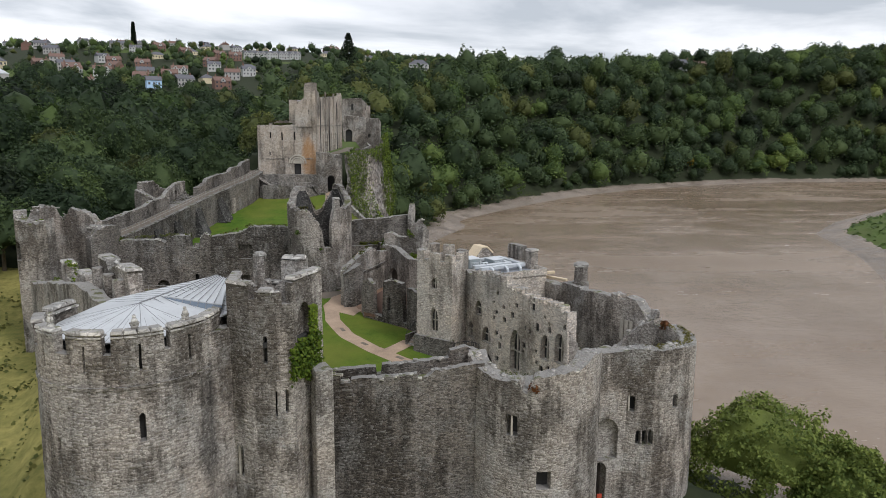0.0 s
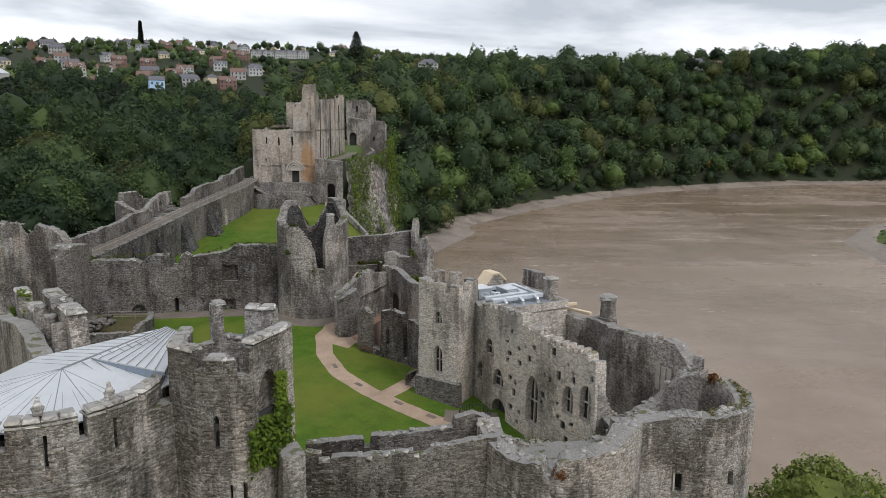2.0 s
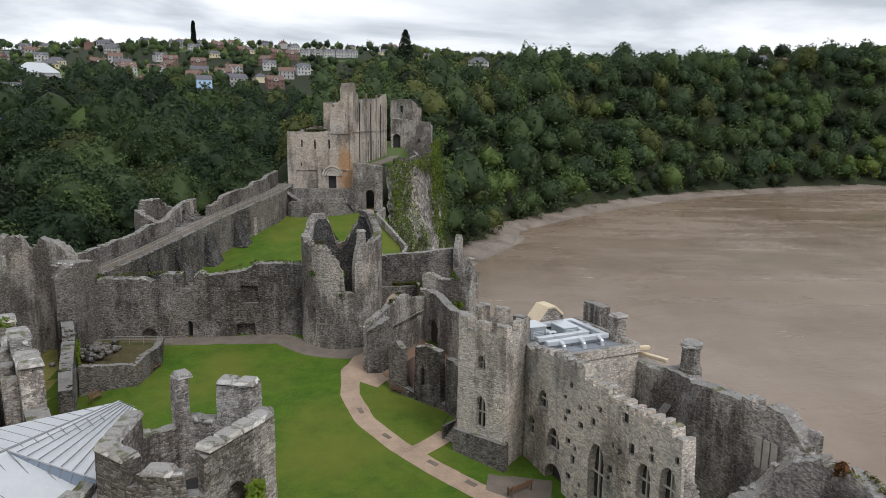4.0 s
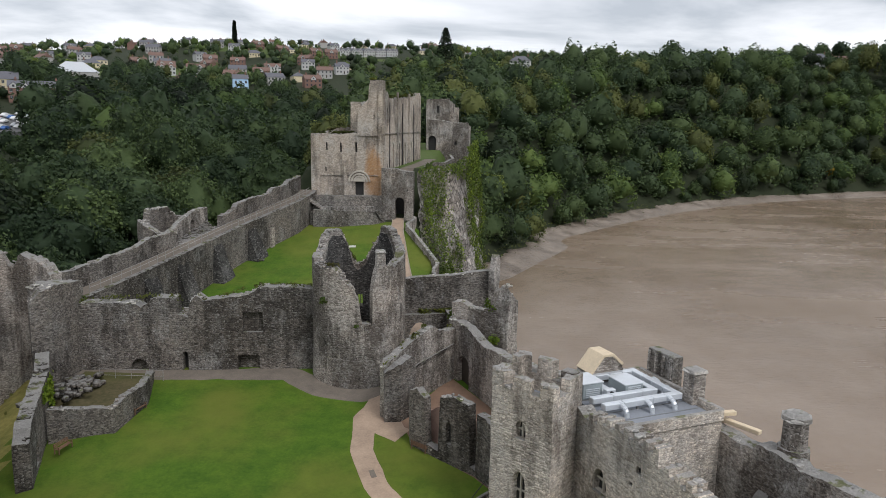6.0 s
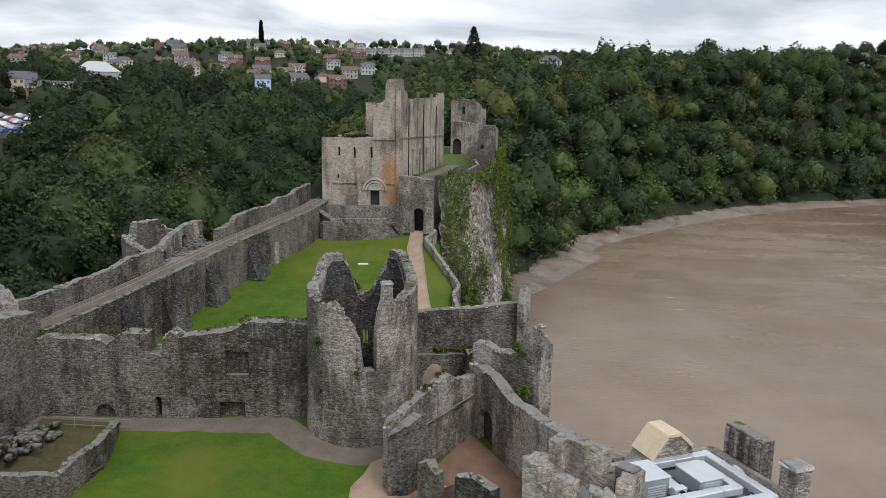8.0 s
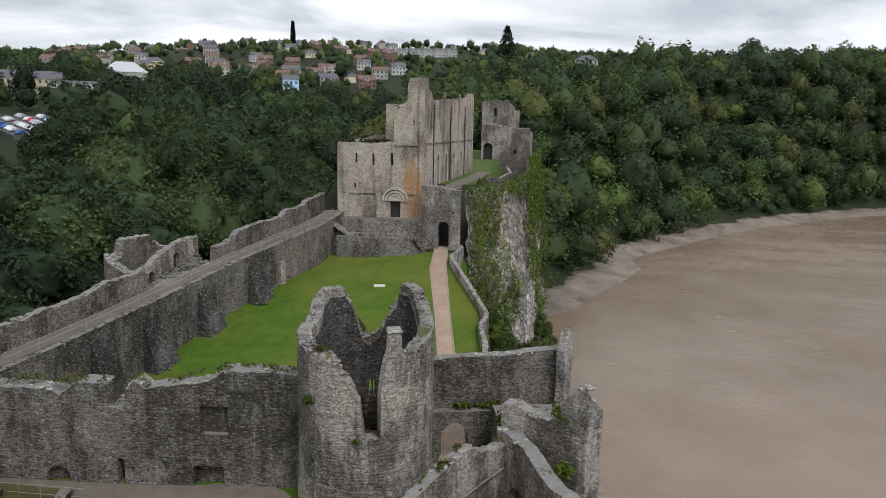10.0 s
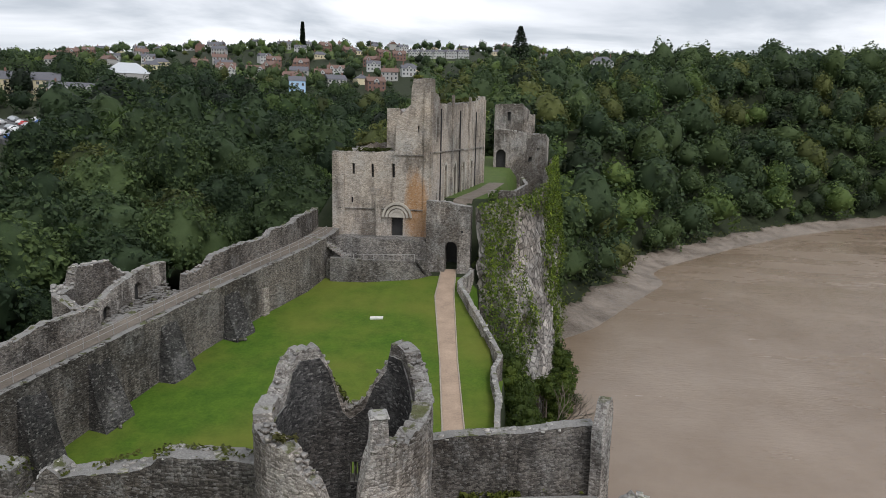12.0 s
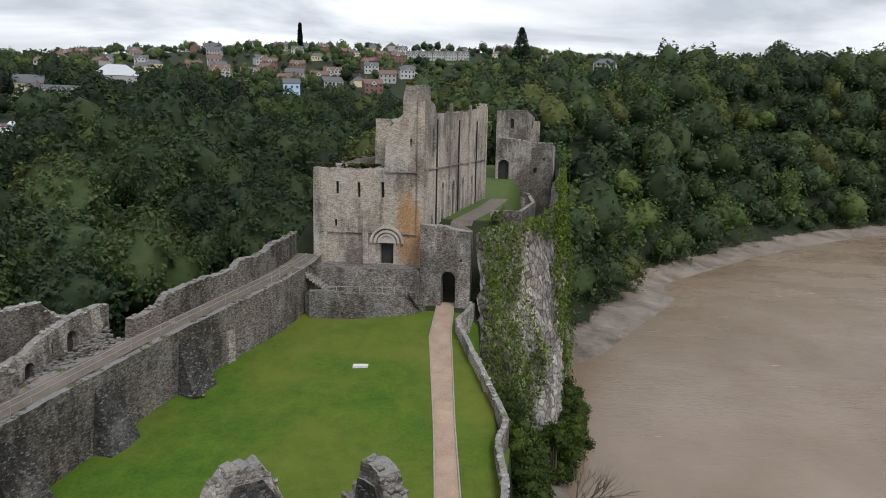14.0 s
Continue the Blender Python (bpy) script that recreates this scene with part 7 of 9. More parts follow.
ob = strip("gravel_path", [(-5.0, 116.5), (-2.8, 113.6), (-0.5, 112.2)], [(0, 3.0), (5.5, 3.6)], lz, 0.075, PATH, wobble=0.1)
tagged(ob, "gravel apron beside the cross wall", "path", kind="structure")
ob = strip("gravel_path", [(10.0, 90.8), (13.0, 90.2), (16.0, 89.6)], 4.2, lz, 0.05, DIRT, wobble=0.1)
tagged(ob, "stone paved apron before the hall door", "path", kind="structure")
ob = strip("earth_margin", [(-40.8, 123.8), (-28, 124.3), (-15.5, 125.2), (-11.0, 121.6), (-6.5, 120.2), (-2.4, 121.6)], [(0, 2.6), (14, 2.6), (25, 3.4), (32, 3.6), (42, 2.6)], lz, 0.045, DIRT, wobble=0.25)
tagged(ob, "trodden earth strip under the curtain wall", "path", kind="structure")
ob = slab("earth_yard", [(-1.2, 114.9), (3.9, 125.2), (8.2, 118.4), (12.6, 106.6), (13.0, 103.6), (9.2, 101.4), (6.4, 105.0), (0.4, 110.2)], lambda x, y: lz(x, y) + 0.06, 0.3, simple_mat("red_brown_earth", (0.20, 0.125, 0.085), 0.95, 0, 0.3, 0.6, 0.4, 8))
tagged(ob, "bare red-brown earth yard of the kitchen", "yard", kind="structure")
P_MID = [(-0.4, 133.0), (-1.4, 141.0), (-3.2, 152.5), (-5.6, 168.0), (-7.6, 181.0), (-8.2, 191.0)]
ob = strip("gravel_path", P_MID, [(0, 2.2), (30, 2.0), (48, 2.6), (58, 2.2)], lz, 0.06, PATH, wobble=0.08)
tagged(ob, "straight buff gravel path climbing to the keep", "path", kind="structure")


ob = strip('gravel_path', [(-8.4, 194.5), (-6.6, 203.0), (-4.6, 214.0), (-3.2, 226.0)], 3.0, lambda x, y: float(np.interp(y, [0, 186, 194, 200, 300], [0, 9.05, 10.2, 19.5, 22])), 0.12, DIRT, wobble=0.1)
tagged(ob, 'trodden earth terrace along the keep wall', 'path', kind='structure')


def path_kerb(line, width, side):
    """A thin continuous pale kerb along one side of a path."""
    pts = []
    n = int(length_of(line) / 1.0)
    for i in range(n + 1):
        q = min(length_of(line) * i / n, length_of(line) - 0.01)
        x, y, dx, dy = along(line, q)
        o = side * interp(width, q) / 2
        pts.append((x - dy * o, y + dx * o))
    ob = strip("path_kerb", pts, 0.16, lz, 0.13, EDGING)
    return tagged(ob, "pale stone kerb edging of the path", "kerb", kind="structure")


for sd in (-1, 1):
    path_kerb(P_MID, [(0, 2.2), (30, 2.0), (48, 2.6), (58, 2.2)], sd)


s_ = slab("white_slab", [(-16.0, 172.3), (-14.4, 172.6), (-14.5, 173.4), (-16.1, 173.1)], 7.02, 6.6, WHITE_SLAB)
tagged(s_, "flat white slab lying on the middle lawn", "slab")
for k, (x, y, a) in enumerate(((0.2, 99.6, -50), (5.0, 94.6, -42), (8.6, 91.2, -42), (-3.0, 105, -70))):
    b = slab("drain_grating", [(x + math.cos(radians(a)) * p - math.sin(radians(a)) * q, y + math.sin(radians(a)) * p + math.cos(radians(a)) * q) for p, q in ((-0.6, -0.25), (0.6, -0.25), (0.6, 0.25), (-0.6, 0.25))],
             lambda x, y: lz(x, y) + 0.1, 0.12, DIRT)
    tagged(b, "dark drain grating let into the gravel path", "drain", "drains in the path")


def bench_proto(name, label, wood):
    t = thing(name, label, "bench", "benches on the lawn")
    for k in range(4):
        part("seat_slat", box_bm((0, -0.18 + 0.13 * k, 0.45), (1.9, 0.1, 0.05), 0, 1, 0.01), wood, t)
    for k in range(3):
        part("back_slat", box_bm((0, 0.3 + 0.03 * k, 0.62 + 0.14 * k), (1.9, 0.04, 0.1), 0, 1, 0.01), wood, t)
    for sx in (-0.9, 0.9):
        part("leg", box_bm((sx, -0.2, 0.3), (0.08, 0.08, 0.66)), wood, t)
        part("leg", box_bm((sx, 0.3, 0.47), (0.08, 0.08, 1.0)), wood, t)
        part("armrest", box_bm((sx, 0.03, 0.66), (0.09, 0.6, 0.06), 0, 1, 0.01), wood, t)
    return t


bench = bench_proto("wooden_bench", "brown slatted oak bench on the lawn", WOOD)
bench.matrix_basis = pose(-29.6, 115.4, lower_z(115.4) + 0.05, 0, 0, 76)
copy_thing(bench, pose(-33.6, 107.6, lower_z(107.6) + 0.05, 0, 0, 80))
tagged(copy_thing(bench, pose(13.0, 89.7, lower_z(89.7) + 0.08, 0, 0, 215) @ Matrix.Diagonal((1.35, 1.2, 1.2, 1))), "long reddish oak bench beside the hall door")
tagged(copy_thing(bench, pose(1.2, 109.2, lower_z(109.2) + 0.05, 0, 0, 142)), "weathered bench against the kitchen ruin")


def bailey_side_wall():
    t = thing("bailey_side_wall", "dark rubble wall with trailing ivy beside the sunken pen", "wall")
    line = [(-33.3, 101.8), (-36.2, 108.6), (-39.4, 115.8), (-41.4, 119.6)]
    tp = [(0, 1.2), (2, 2.2), (5, 2.7), (9, 2.6), (15, 3.2), (20, 3.6)]
    wall("wall_face", line, 1.4, -4, tp, STONE_DARK, t, [(3.0, 4.4, -2.6, -0.4, -0.5, "round")], ruin=0.35, step=0.6, courses=(-3.2, 3.6))
    cap_stones(line, 1.3, tp, t, STONE_DARK, density=4)
    return t


bailey_side_wall()


def pen():
    t = thing("ruined_pen", "low rubble walls of a ruined chamber on the lawn", "ruin")
    line = [(-36.6, 110.0), (-30.2, 111.0), (-29.3, 117.0), (-31.0, 122.6)]
    tp = [(0, 0.9), (6.4, 0.7), (9, 1.2), (13, 1.2), (18, 0.6)]
    wall("low_wall", line, 0.8, -3.2, tp, STONE_DARK, t, ruin=0.2, step=0.6)
    cap_stones(line, 0.8, tp, t, STONE, density=4)
    g = slab("pen_floor", [(-36.4, 110.6), (-30.9, 111.4), (-30.1, 117), (-31.6, 124), (-40, 124.2), (-39.6, 116)], lambda x, y: lz(x, y) + 0.2, 0.4, grass_mat("mossy_pen_floor", (0.05, 0.05, 0.02), (0.13, 0.105, 0.06), (0.09, 0.10, 0.03), 2.0), t)
    rows = [(-38.3 + random.gauss(0, 1.0), 118.5 + random.gauss(0, 1.8), -0.6 + random.uniform(0, 0.9), random.uniform(0.4, 0.9), 0.5, 0.45, random.uniform(0, 3)) for k in range(70)]
    ob = stones_mesh("fallen_rubble", rows, STONE_DARK, t, "heap of fallen stones")
    f = thing("hurdle_fence", "thin metal hurdle fence before the wall foot", "fence")
    for k in range(5):
        x = -37.5 + 1.9 * k
        part("post", tube_bm((x, 122.6, -0.9), (x, 122.7, 0.7), 0.035, 0.035, 5), STEEL, f)
        if k:
            for h in (-0.1, 0.65):
                part("rail", tube_bm((x - 1.9, 122.65, h), (x, 122.65, h), 0.03, 0.03, 5), STEEL, f)
    return t


pen()


def cliff_wall():
    t = thing("cliff_edge_wall", "low rubble wall curving along the cliff edge", "wall")
    line = [(2.4, 134.5), (1.2, 146.0), (1.0, 154.0), (0.1, 159.2), (0.7, 162.8), (-1.9, 170.7), (-4.0, 176.5), (-6.1, 183.0), (-5.0, 187.0), (-4.8, 189.6)]
    tp = [(0, 2.0), (11.5, 3.6), (19.5, 5.0), (24.8, 5.7), (28.5, 6.3), (36.8, 7.8), (43, 8.9), (50, 9.9), (57, 10.6)]
    wall("parapet_wall", line[::-1], 0.55, [(0, 7), (57, -3)], [(length_of(line) - s, z) for s, z in reversed(tp)], STONE, t, ruin=0.12, step=0.6)
    cap_stones(line[::-1], 0.5, [(length_of(line) - s, z) for s, z in reversed(tp)], t, density=3)
    return t


cliff_wall()

# ---- town on the hill ----
def ground_at(x, y):
    return float(land_z(np.array([float(x)]), np.array([float(y)]))[0])


HOUSE_SPOTS = []


def house(name, label, w, d, h, paint, roof, storeys=2, hip=False, gables=0, chimneys=1, fine=True):
    """A house about its base centre: walls, roof, chimneys, windows with sills on the long sides, a door."""
    t = thing(name, label, "house")
    body = part("wall", box_bm((0, 0, h / 2 - 1.5), (w, d, h + 3)), PAINTS[paint], t)
    rh = d * 0.36
    ov = 0.35
    bm = bmesh.new()
    e = [(-w / 2 - ov, -d / 2 - ov, h), (w / 2 + ov, -d / 2 - ov, h), (w / 2 + ov, d / 2 + ov, h), (-w / 2 - ov, d / 2 + ov, h)]
    k = w / 2 - (d * 0.45 if hip else -ov)
    r = [(-k, 0, h + rh), (k, 0, h + rh)]
    v = [bm.verts.new(q) for q in e + r]
    for f in ((0, 1, 5, 4), (2, 3, 4, 5), (1, 2, 5), (3, 0, 4), (3, 2, 1, 0)):
        bm.faces.new([v[i] for i in f])
    rf = part("roof", bm, ROOFS[roof], t)
    for c in range(chimneys):
        x = (-1 if c == 0 else 1) * w * 0.36
        ch = part("chimney", box_bm((x, 0, h + rh + 0.3), (0.9, 0.7, 2.0), 0, 1, 0.03), PAINTS["brick"], t)
        part("chimney_pot", tube_bm((x, 0, h + rh + 1.3), (x, 0, h + rh + 1.75), 0.16, 0.13, 7), ROOFS["red"], t)
    n = max(2, int(w / 2.6))
    for side in ((-1, 1) if fine else (-1,)):
        for st in range(storeys):
            for i in range(n):
                x = -w / 2 + w * (i + 0.5) / n
                z = 1.6 + st * (h / storeys)
                if st == 0 and i == n // 2 and side < 0:
                    part("door", box_bm((x, side * (d / 2 + 0.03), 1.05), (1.0, 0.1, 2.1)), WOOD_DARK, t)
                    continue
                wn_ = part("window", box_bm((x, side * (d / 2 + 0.02), z), (1.15, 0.1, 1.35)), GLASS_DARK, t)
                if not fine:
                    continue
                part("window_sill", box_bm((x, side * (d / 2 + 0.06), z - 0.74), (1.35, 0.2, 0.1)), PAINTS["white"], wn_)
                part("glazing_bar", box_bm((x, side * (d / 2 + 0.08), z), (0.07, 0.05, 1.35)), PAINTS["white"], wn_)
    for g in range(gables):
        x = -w / 2 + w * (g + 0.5) / gables
        gw = min(3.4, w / gables * 0.7)
        bm = bmesh.new()
        q = [bm.verts.new(p) for p in ((x - gw / 2, -d / 2 - 0.3, h - 0.6), (x + gw / 2, -d / 2 - 0.3, h - 0.6), (x + gw / 2, -d / 2 - 0.3, h + 0.5), (x, -d / 2 - 0.3, h + 2.1), (x - gw / 2, -d / 2 - 0.3, h + 0.5),
                                       (x - gw / 2, 0, h - 0.6), (x + gw / 2, 0, h - 0.6), (x + gw / 2, 0, h + 0.5), (x, 0, h + 2.1), (x - gw / 2, 0, h + 0.5))]
        bm.faces.new(q[:5])
        for i in range(5):
            bm.faces.new((q[i], q[(i + 1) % 5], q[5 + (i + 1) % 5], q[5 + i]))
        gb = part("dormer_gable", bm, PAINTS["white"], t)
        part("dormer_window", box_bm((x, -d / 2 - 0.33, h + 0.45), (1.0, 0.08, 1.0)), GLASS_DARK, gb)
        for sg in (-1, 1):
            a, b = Vector((x, -d / 4 - 0.2, h + 2.2)), Vector((x + sg * gw * 0.56, -d / 4 - 0.2, h + 0.45))
            bm = bmesh.new()
            dd = b - a
            add_box(bm, (a + b) / 2, (dd.length, d / 2 + 0.5, 0.12), 0, 1, 0, dd.to_track_quat("X", "Z").to_matrix().to_4x4())
            part("dormer_roof", bm, ROOFS[roof], gb)
    return t


def set_house(ob, x, y, rz, first=True):
    HOUSE_SPOTS.append((x, y))
    m = pose(x, y, ground_at(x, y), 0, 0, rz)
    if first:
        ob.matrix_basis = m
        return ob
    return copy_thing(ob, m)


set_house(house("town_house", "tall pale blue rendered townhouse with white sash windows", 9, 8, 10.5, "blue", "slate", 3, False, 0, 2), -133, 496, 22)
white_gabled = house("gabled_house", "white rendered house with brown tiled gabled roof", 13, 8, 5.5, "white", "brown", 2, False, 2, 1)
set_house(white_gabled, -217, 590, 28)
for x, y, r in ((-200, 604, 20), (-172, 512, 35), (-228, 618, 25), (-150, 640, 15)):
    set_house(white_gabled, x, y, r, False)
row = house("terraced_house", "white gabled terraced house with slate roof", 11, 8, 5.6, "white", "slate", 2, False, 2, 1)
row["group"] = "terrace on the hillside"
set_house(row, -116, 800, 12)
for k in range(1, 5):
    set_house(row, -116 + 11.6 * k, 800 + 3.0 * k, 12, False)
mansion = house("mansion", "large cream white villa with hipped slate roof among trees", 17, 11, 9, "white", "slate", 3, True, 0, 2)
set_house(mansion, 52.5, 668, -10)
wing = house("villa_wing", "low cream wing with slate roof beside the villa", 14, 9, 5, "cream", "slate", 1, True, 0, 1)
set_house(wing, 74, 672, -10)
brick_h = house("brick_house", "red brick house with orange tiled roof", 13, 9, 6, "brick", "red", 2, False, 0, 1)
set_house(brick_h, 96, 678, -14)
set_house(house("clifftop_villa", "white villa with slate roof on the clifftop", 20, 11, 8.5, "white", "slate", 3, True, 0, 2), 330, 740, -25)
low_brick = house("low_brick_house", "brown roofed brick house half hidden by trees", 15, 8, 4.5, "brick", "brown", 1, False, 1, 1)
set_house(low_brick, 372, 752, -25)
for x, y, r in ((396, 760, -22), (420, 768, -30), (352, 742, -20)):
    set_house(low_brick, x, y, r, False)
cream = house("cream_block", "long cream rendered block with slate roof by the car park", 26, 11, 8.5, "cream", "slate", 3, False, 1, 1)
set_house(cream, -230, 402, 30)
row_b = house("brick_terrace", "brown brick terrace with mansard slate roof and white dormers", 24, 9, 6.5, "brick", "slate", 2, False, 5, 2)
set_house(row_b, -203, 397, 30)
set_house(house("pavilion", "wide low building with pale metal hipped roof", 26, 18, 5, "grey", "pale", 1, True, 0, 0), -236, 496, 30)
# more roofs scattered up the hill
protos = [house("semi_detached_house", "grey rendered house with brown tiled roof", 12, 9, 5.6, "grey", "brown", 2, False, 0, 2, False), house("brick_semi", "red brick house with brown tiled roof on the hillside", 12, 9, 5.6, "brick", "brown", 2, False, 1, 2, False), house("semi_detached_house", "grey rendered house with slate roof on the hill", 13, 9, 5.6, "grey", "slate", 2, False, 0, 2, False),
          house("bungalow", "cream bungalow with slate roof", 14, 9, 3.2, "cream", "slate", 1, True, 0, 1, False), house("slate_house", "white house with slate roof on the hillside", 11, 8, 5.6, "white", "slate", 2, False, 1, 1, False)]
for ob, x, y in ((protos[2], -240, 640), (protos[3], -300, 655), (protos[4], -330, 690), (protos[0], -270, 700), (protos[1], -222, 702)):
    set_house(ob, x, y, 25)
rt = random.Random(11)
made = 0
while made < 62:
    y = rt.uniform(560, 1010)
    x = rt.uniform(-0.62, 0.02) * y
    if any(math.hypot(x - a, y - b) < 17 for a, b in HOUSE_SPOTS) or (x > -60 and y < 830):
        continue
    made += 1
    set_house(rt.choice(protos), x, y, rt.choice((10, 20, 30, 40, 110, -20)) + rt.uniform(-6, 6), False)
for k in range(7):
    x, y = 130 + 45 * k + rt.uniform(-12, 12), 760 + 8 * k + rt.uniform(-20, 30)
    set_house(rt.choice(protos), x, y, -20 + rt.uniform(-10, 10), False)

# car park with its cars
def lot_z(x, y):
    return ground_at(-178, 329) + 1.2 + 0.1 * (y - 329) - 0.08 * (x + 178)


lot = slab("car_park", [(-206, 330), (-168, 303), (-150, 326), (-186, 358)], lot_z, 4.0, ASPHALT)
LOT_TILT = Vector((0.08, -0.1, 1)).normalized().to_track_quat("Z", "Y").to_matrix().to_4x4()
tagged(lot, "grey asphalt car park among trees below the town", "car park", kind="structure")


def car(paint, label):
    t = thing("parked_car", label, "car", "cars in the car park")
    bm = bmesh.new()
    prof = [(-2.1, 0.35), (-2.15, 0.75), (-2.0, 0.95), (-1.55, 1.0), (-1.0, 1.45), (0.45, 1.47), (1.15, 1.0), (1.95, 0.88), (2.15, 0.65), (2.1, 0.35)]
    vs = [[bm.verts.new((x, sy * (0.86 if z < 1.1 else 0.68), z)) for x, z in prof] for sy in (-1, 1)]
    n = len(prof)
    bm.faces.new(vs[0][::-1])
    bm.faces.new(vs[1])
    for i in range(n):
        bm.faces.new((vs[0][i], vs[0][(i + 1) % n], vs[1][(i + 1) % n], vs[1][i]))
    part("body", bm, paint, t)
    bm = bmesh.new()
    for x0, x1, xt0, xt1 in ((-1.42, 0.98, -0.95, 0.42),):
        q = [bm.verts.new((x, sy * w, z)) for sy in (-1, 1) for x, w, z in ((x0 - 0.03, 0.8, 1.03), (x1 + 0.06, 0.8, 1.03), (xt1 + 0.05, 0.66, 1.42), (xt0 - 0.05, 0.66, 1.42))]
        bm.faces.new(q[:4][::-1])
        bm.faces.new(q[4:])
        for i in range(4):
            bm.faces.new((q[i], q[(i + 1) % 4], q[4 + (i + 1) % 4], q[4 + i]))
    for v in bm.verts:
        v.co.y *= 1.03
    part("windows", bm, GLASS_DARK, t, "dark car glazing")
    for x in (-1.35, 1.35):
        for sy in (-1, 1):
            wh = part("wheel", tube_bm((x, sy * 0.7, 0.33), (x, sy * 0.9, 0.33), 0.33, 0.33, 12), TYRE, t)
            part("rim", tube_bm((x, sy * 0.9, 0.33), (x, sy * 0.92, 0.33), 0.2, 0.2, 10), STEEL, wh)
    return t


cars = [car(p, l) for p, l in zip(CAR_PAINTS, ("white hatchback parked on asphalt", "silver saloon parked on asphalt", "red hatchback parked on asphalt", "black hatchback parked on asphalt", "blue hatchback parked on asphalt"))]
used_car = set()
rc = random.Random(4)
for rw in range(5):
    for k in range(13):
        if rc.random() < 0.18:
            continue
        f, g = 0.05 + 0.9 * k / 12, 0.1 + 0.8 * rw / 4
        x = (-206 + 38 * f) * (1 - g) + (-186 + 36 * f) * g
        y = (330 - 27 * f) * (1 - g) + (358 - 32 * f) * g
        c = rc.choice((0, 0, 1, 1, 2, 3, 4))
        m = Matrix.Translation((x, y, lot_z(x, y))) @ LOT_TILT @ pose(0, 0, 0, 0, 0, 54 + rc.uniform(-3, 3) + (180 if rc.random() < 0.4 else 0))
        if c in used_car:
            copy_thing(cars[c], m)
        else:
            used_car.add(c)
            cars[c].matrix_basis = m

# ---- trees ----
ICO = bmesh.new()
bmesh.ops.create_icosphere(ICO, subdivisions=1, radius=1.0)
ICO_V = np.array([v.co[:] for v in ICO.verts])
ICO_F = np.array([[v.index for v in f.verts] for f in ICO.faces])
ICO.free()
ICO2 = bmesh.new()
bmesh.ops.create_icosphere(ICO2, subdivisions=2, radius=1.0)
ICO2_V = np.array([v.co[:] for v in ICO2.verts])
ICO2_F = np.array([[v.index for v in f.verts] for f in ICO2.faces])
ICO2.free()
ICO3 = bmesh.new()
bmesh.ops.create_icosphere(ICO3, subdivisions=4, radius=1.0)
ICO3_V = np.array([v.co[:] for v in ICO3.verts])
ICO3_F = np.array([[v.index for v in f.verts] for f in ICO3.faces])
ICO3.free()


def leaf_quads(rng, centres, normals, size, loose=0.55):
    """Pointed leaf clumps: one bent four-sided piece at each centre."""
    n = len(centres)
    r = rng.normal(size=(n, 3))
    nn = normals + loose * r
    nn /= np.linalg.norm(nn, axis=1, keepdims=True)
    t = np.cross(nn, rng.normal(size=(n, 3)))
    t /= np.linalg.norm(t, axis=1, keepdims=True)
    b = np.cross(nn, t)
    s = size * rng.uniform(0.55, 1.35, (n, 1))
    v = np.stack([centres - t * s, centres - b * s * 0.62 + nn * s * 0.18, centres + t * s, centres + b * s * 0.62 + nn * s * 0.18], 1)
    return v.reshape(-1, 3)


def crown_arrays(seed, height, radius, lobes, leaves, size, spread=0.62, core=ICO_V, base=0.28, heart=0.86):
    """A broad-leaved crown: overlapping lobes, a dark core in each and leaf clumps over them. Base of the trunk at 0."""
    rng = np.random.RandomState(seed)
    cs, rs = [], []
    mid, half = height * (0.5 + 0.42 * base), height * (0.42 - 0.42 * base)
    for i in range(lobes):
        d = rng.normal(size=3)
        d[2] = d[2] * 0.8 + 0.2
        d /= np.linalg.norm(d)
        u = rng.uniform(0.62, 1.02)
        cs.append((d[0] * u * radius * spread, d[1] * u * radius * spread, mid + d[2] * u * half))
        rs.append(radius * rng.uniform(0.25, 0.46))
    cs[0], rs[0] = (0, 0, mid + half * 0.15), radius * 0.62
    cs, rs = np.array(cs), np.array(rs)
    per = np.maximum(8, (leaves * rs ** 2 / (rs ** 2).sum())).astype(int)
    pts, nrm = [], []
    for c, r, k in zip(cs, rs, per):
        d = rng.normal(size=(k, 3))
        d[:, 2] = d[:, 2] * 0.85 + 0.25
        d /= np.linalg.norm(d, axis=1, keepdims=True)
        p = c + d * r * rng.uniform(min(0.8, heart + 0.1), 1.22, (k, 1)) * (1, 1, 0.82)
        pts.append(p)
        nrm.append(d)
    pts, nrm = np.concatenate(pts), np.concatenate(nrm)
    inside = np.zeros(len(pts), dtype=bool)
    for c, r in zip(cs, rs):
        inside |= np.linalg.norm((pts - c) / (1, 1, 0.82), axis=1) < r * min(0.8, heart)
    pts, nrm = pts[~inside], nrm[~inside]
    lv = leaf_quads(rng, pts, nrm, size)
    lf = np.arange(len(lv)).reshape(-1, 4)
    cv = np.concatenate([c + core * r * (heart, heart, heart * 0.84) * (1 + rng.uniform(-0.25, 0.2, (len(core), 1))) for c, r in zip(cs, rs)])
    return lv, lf, cv


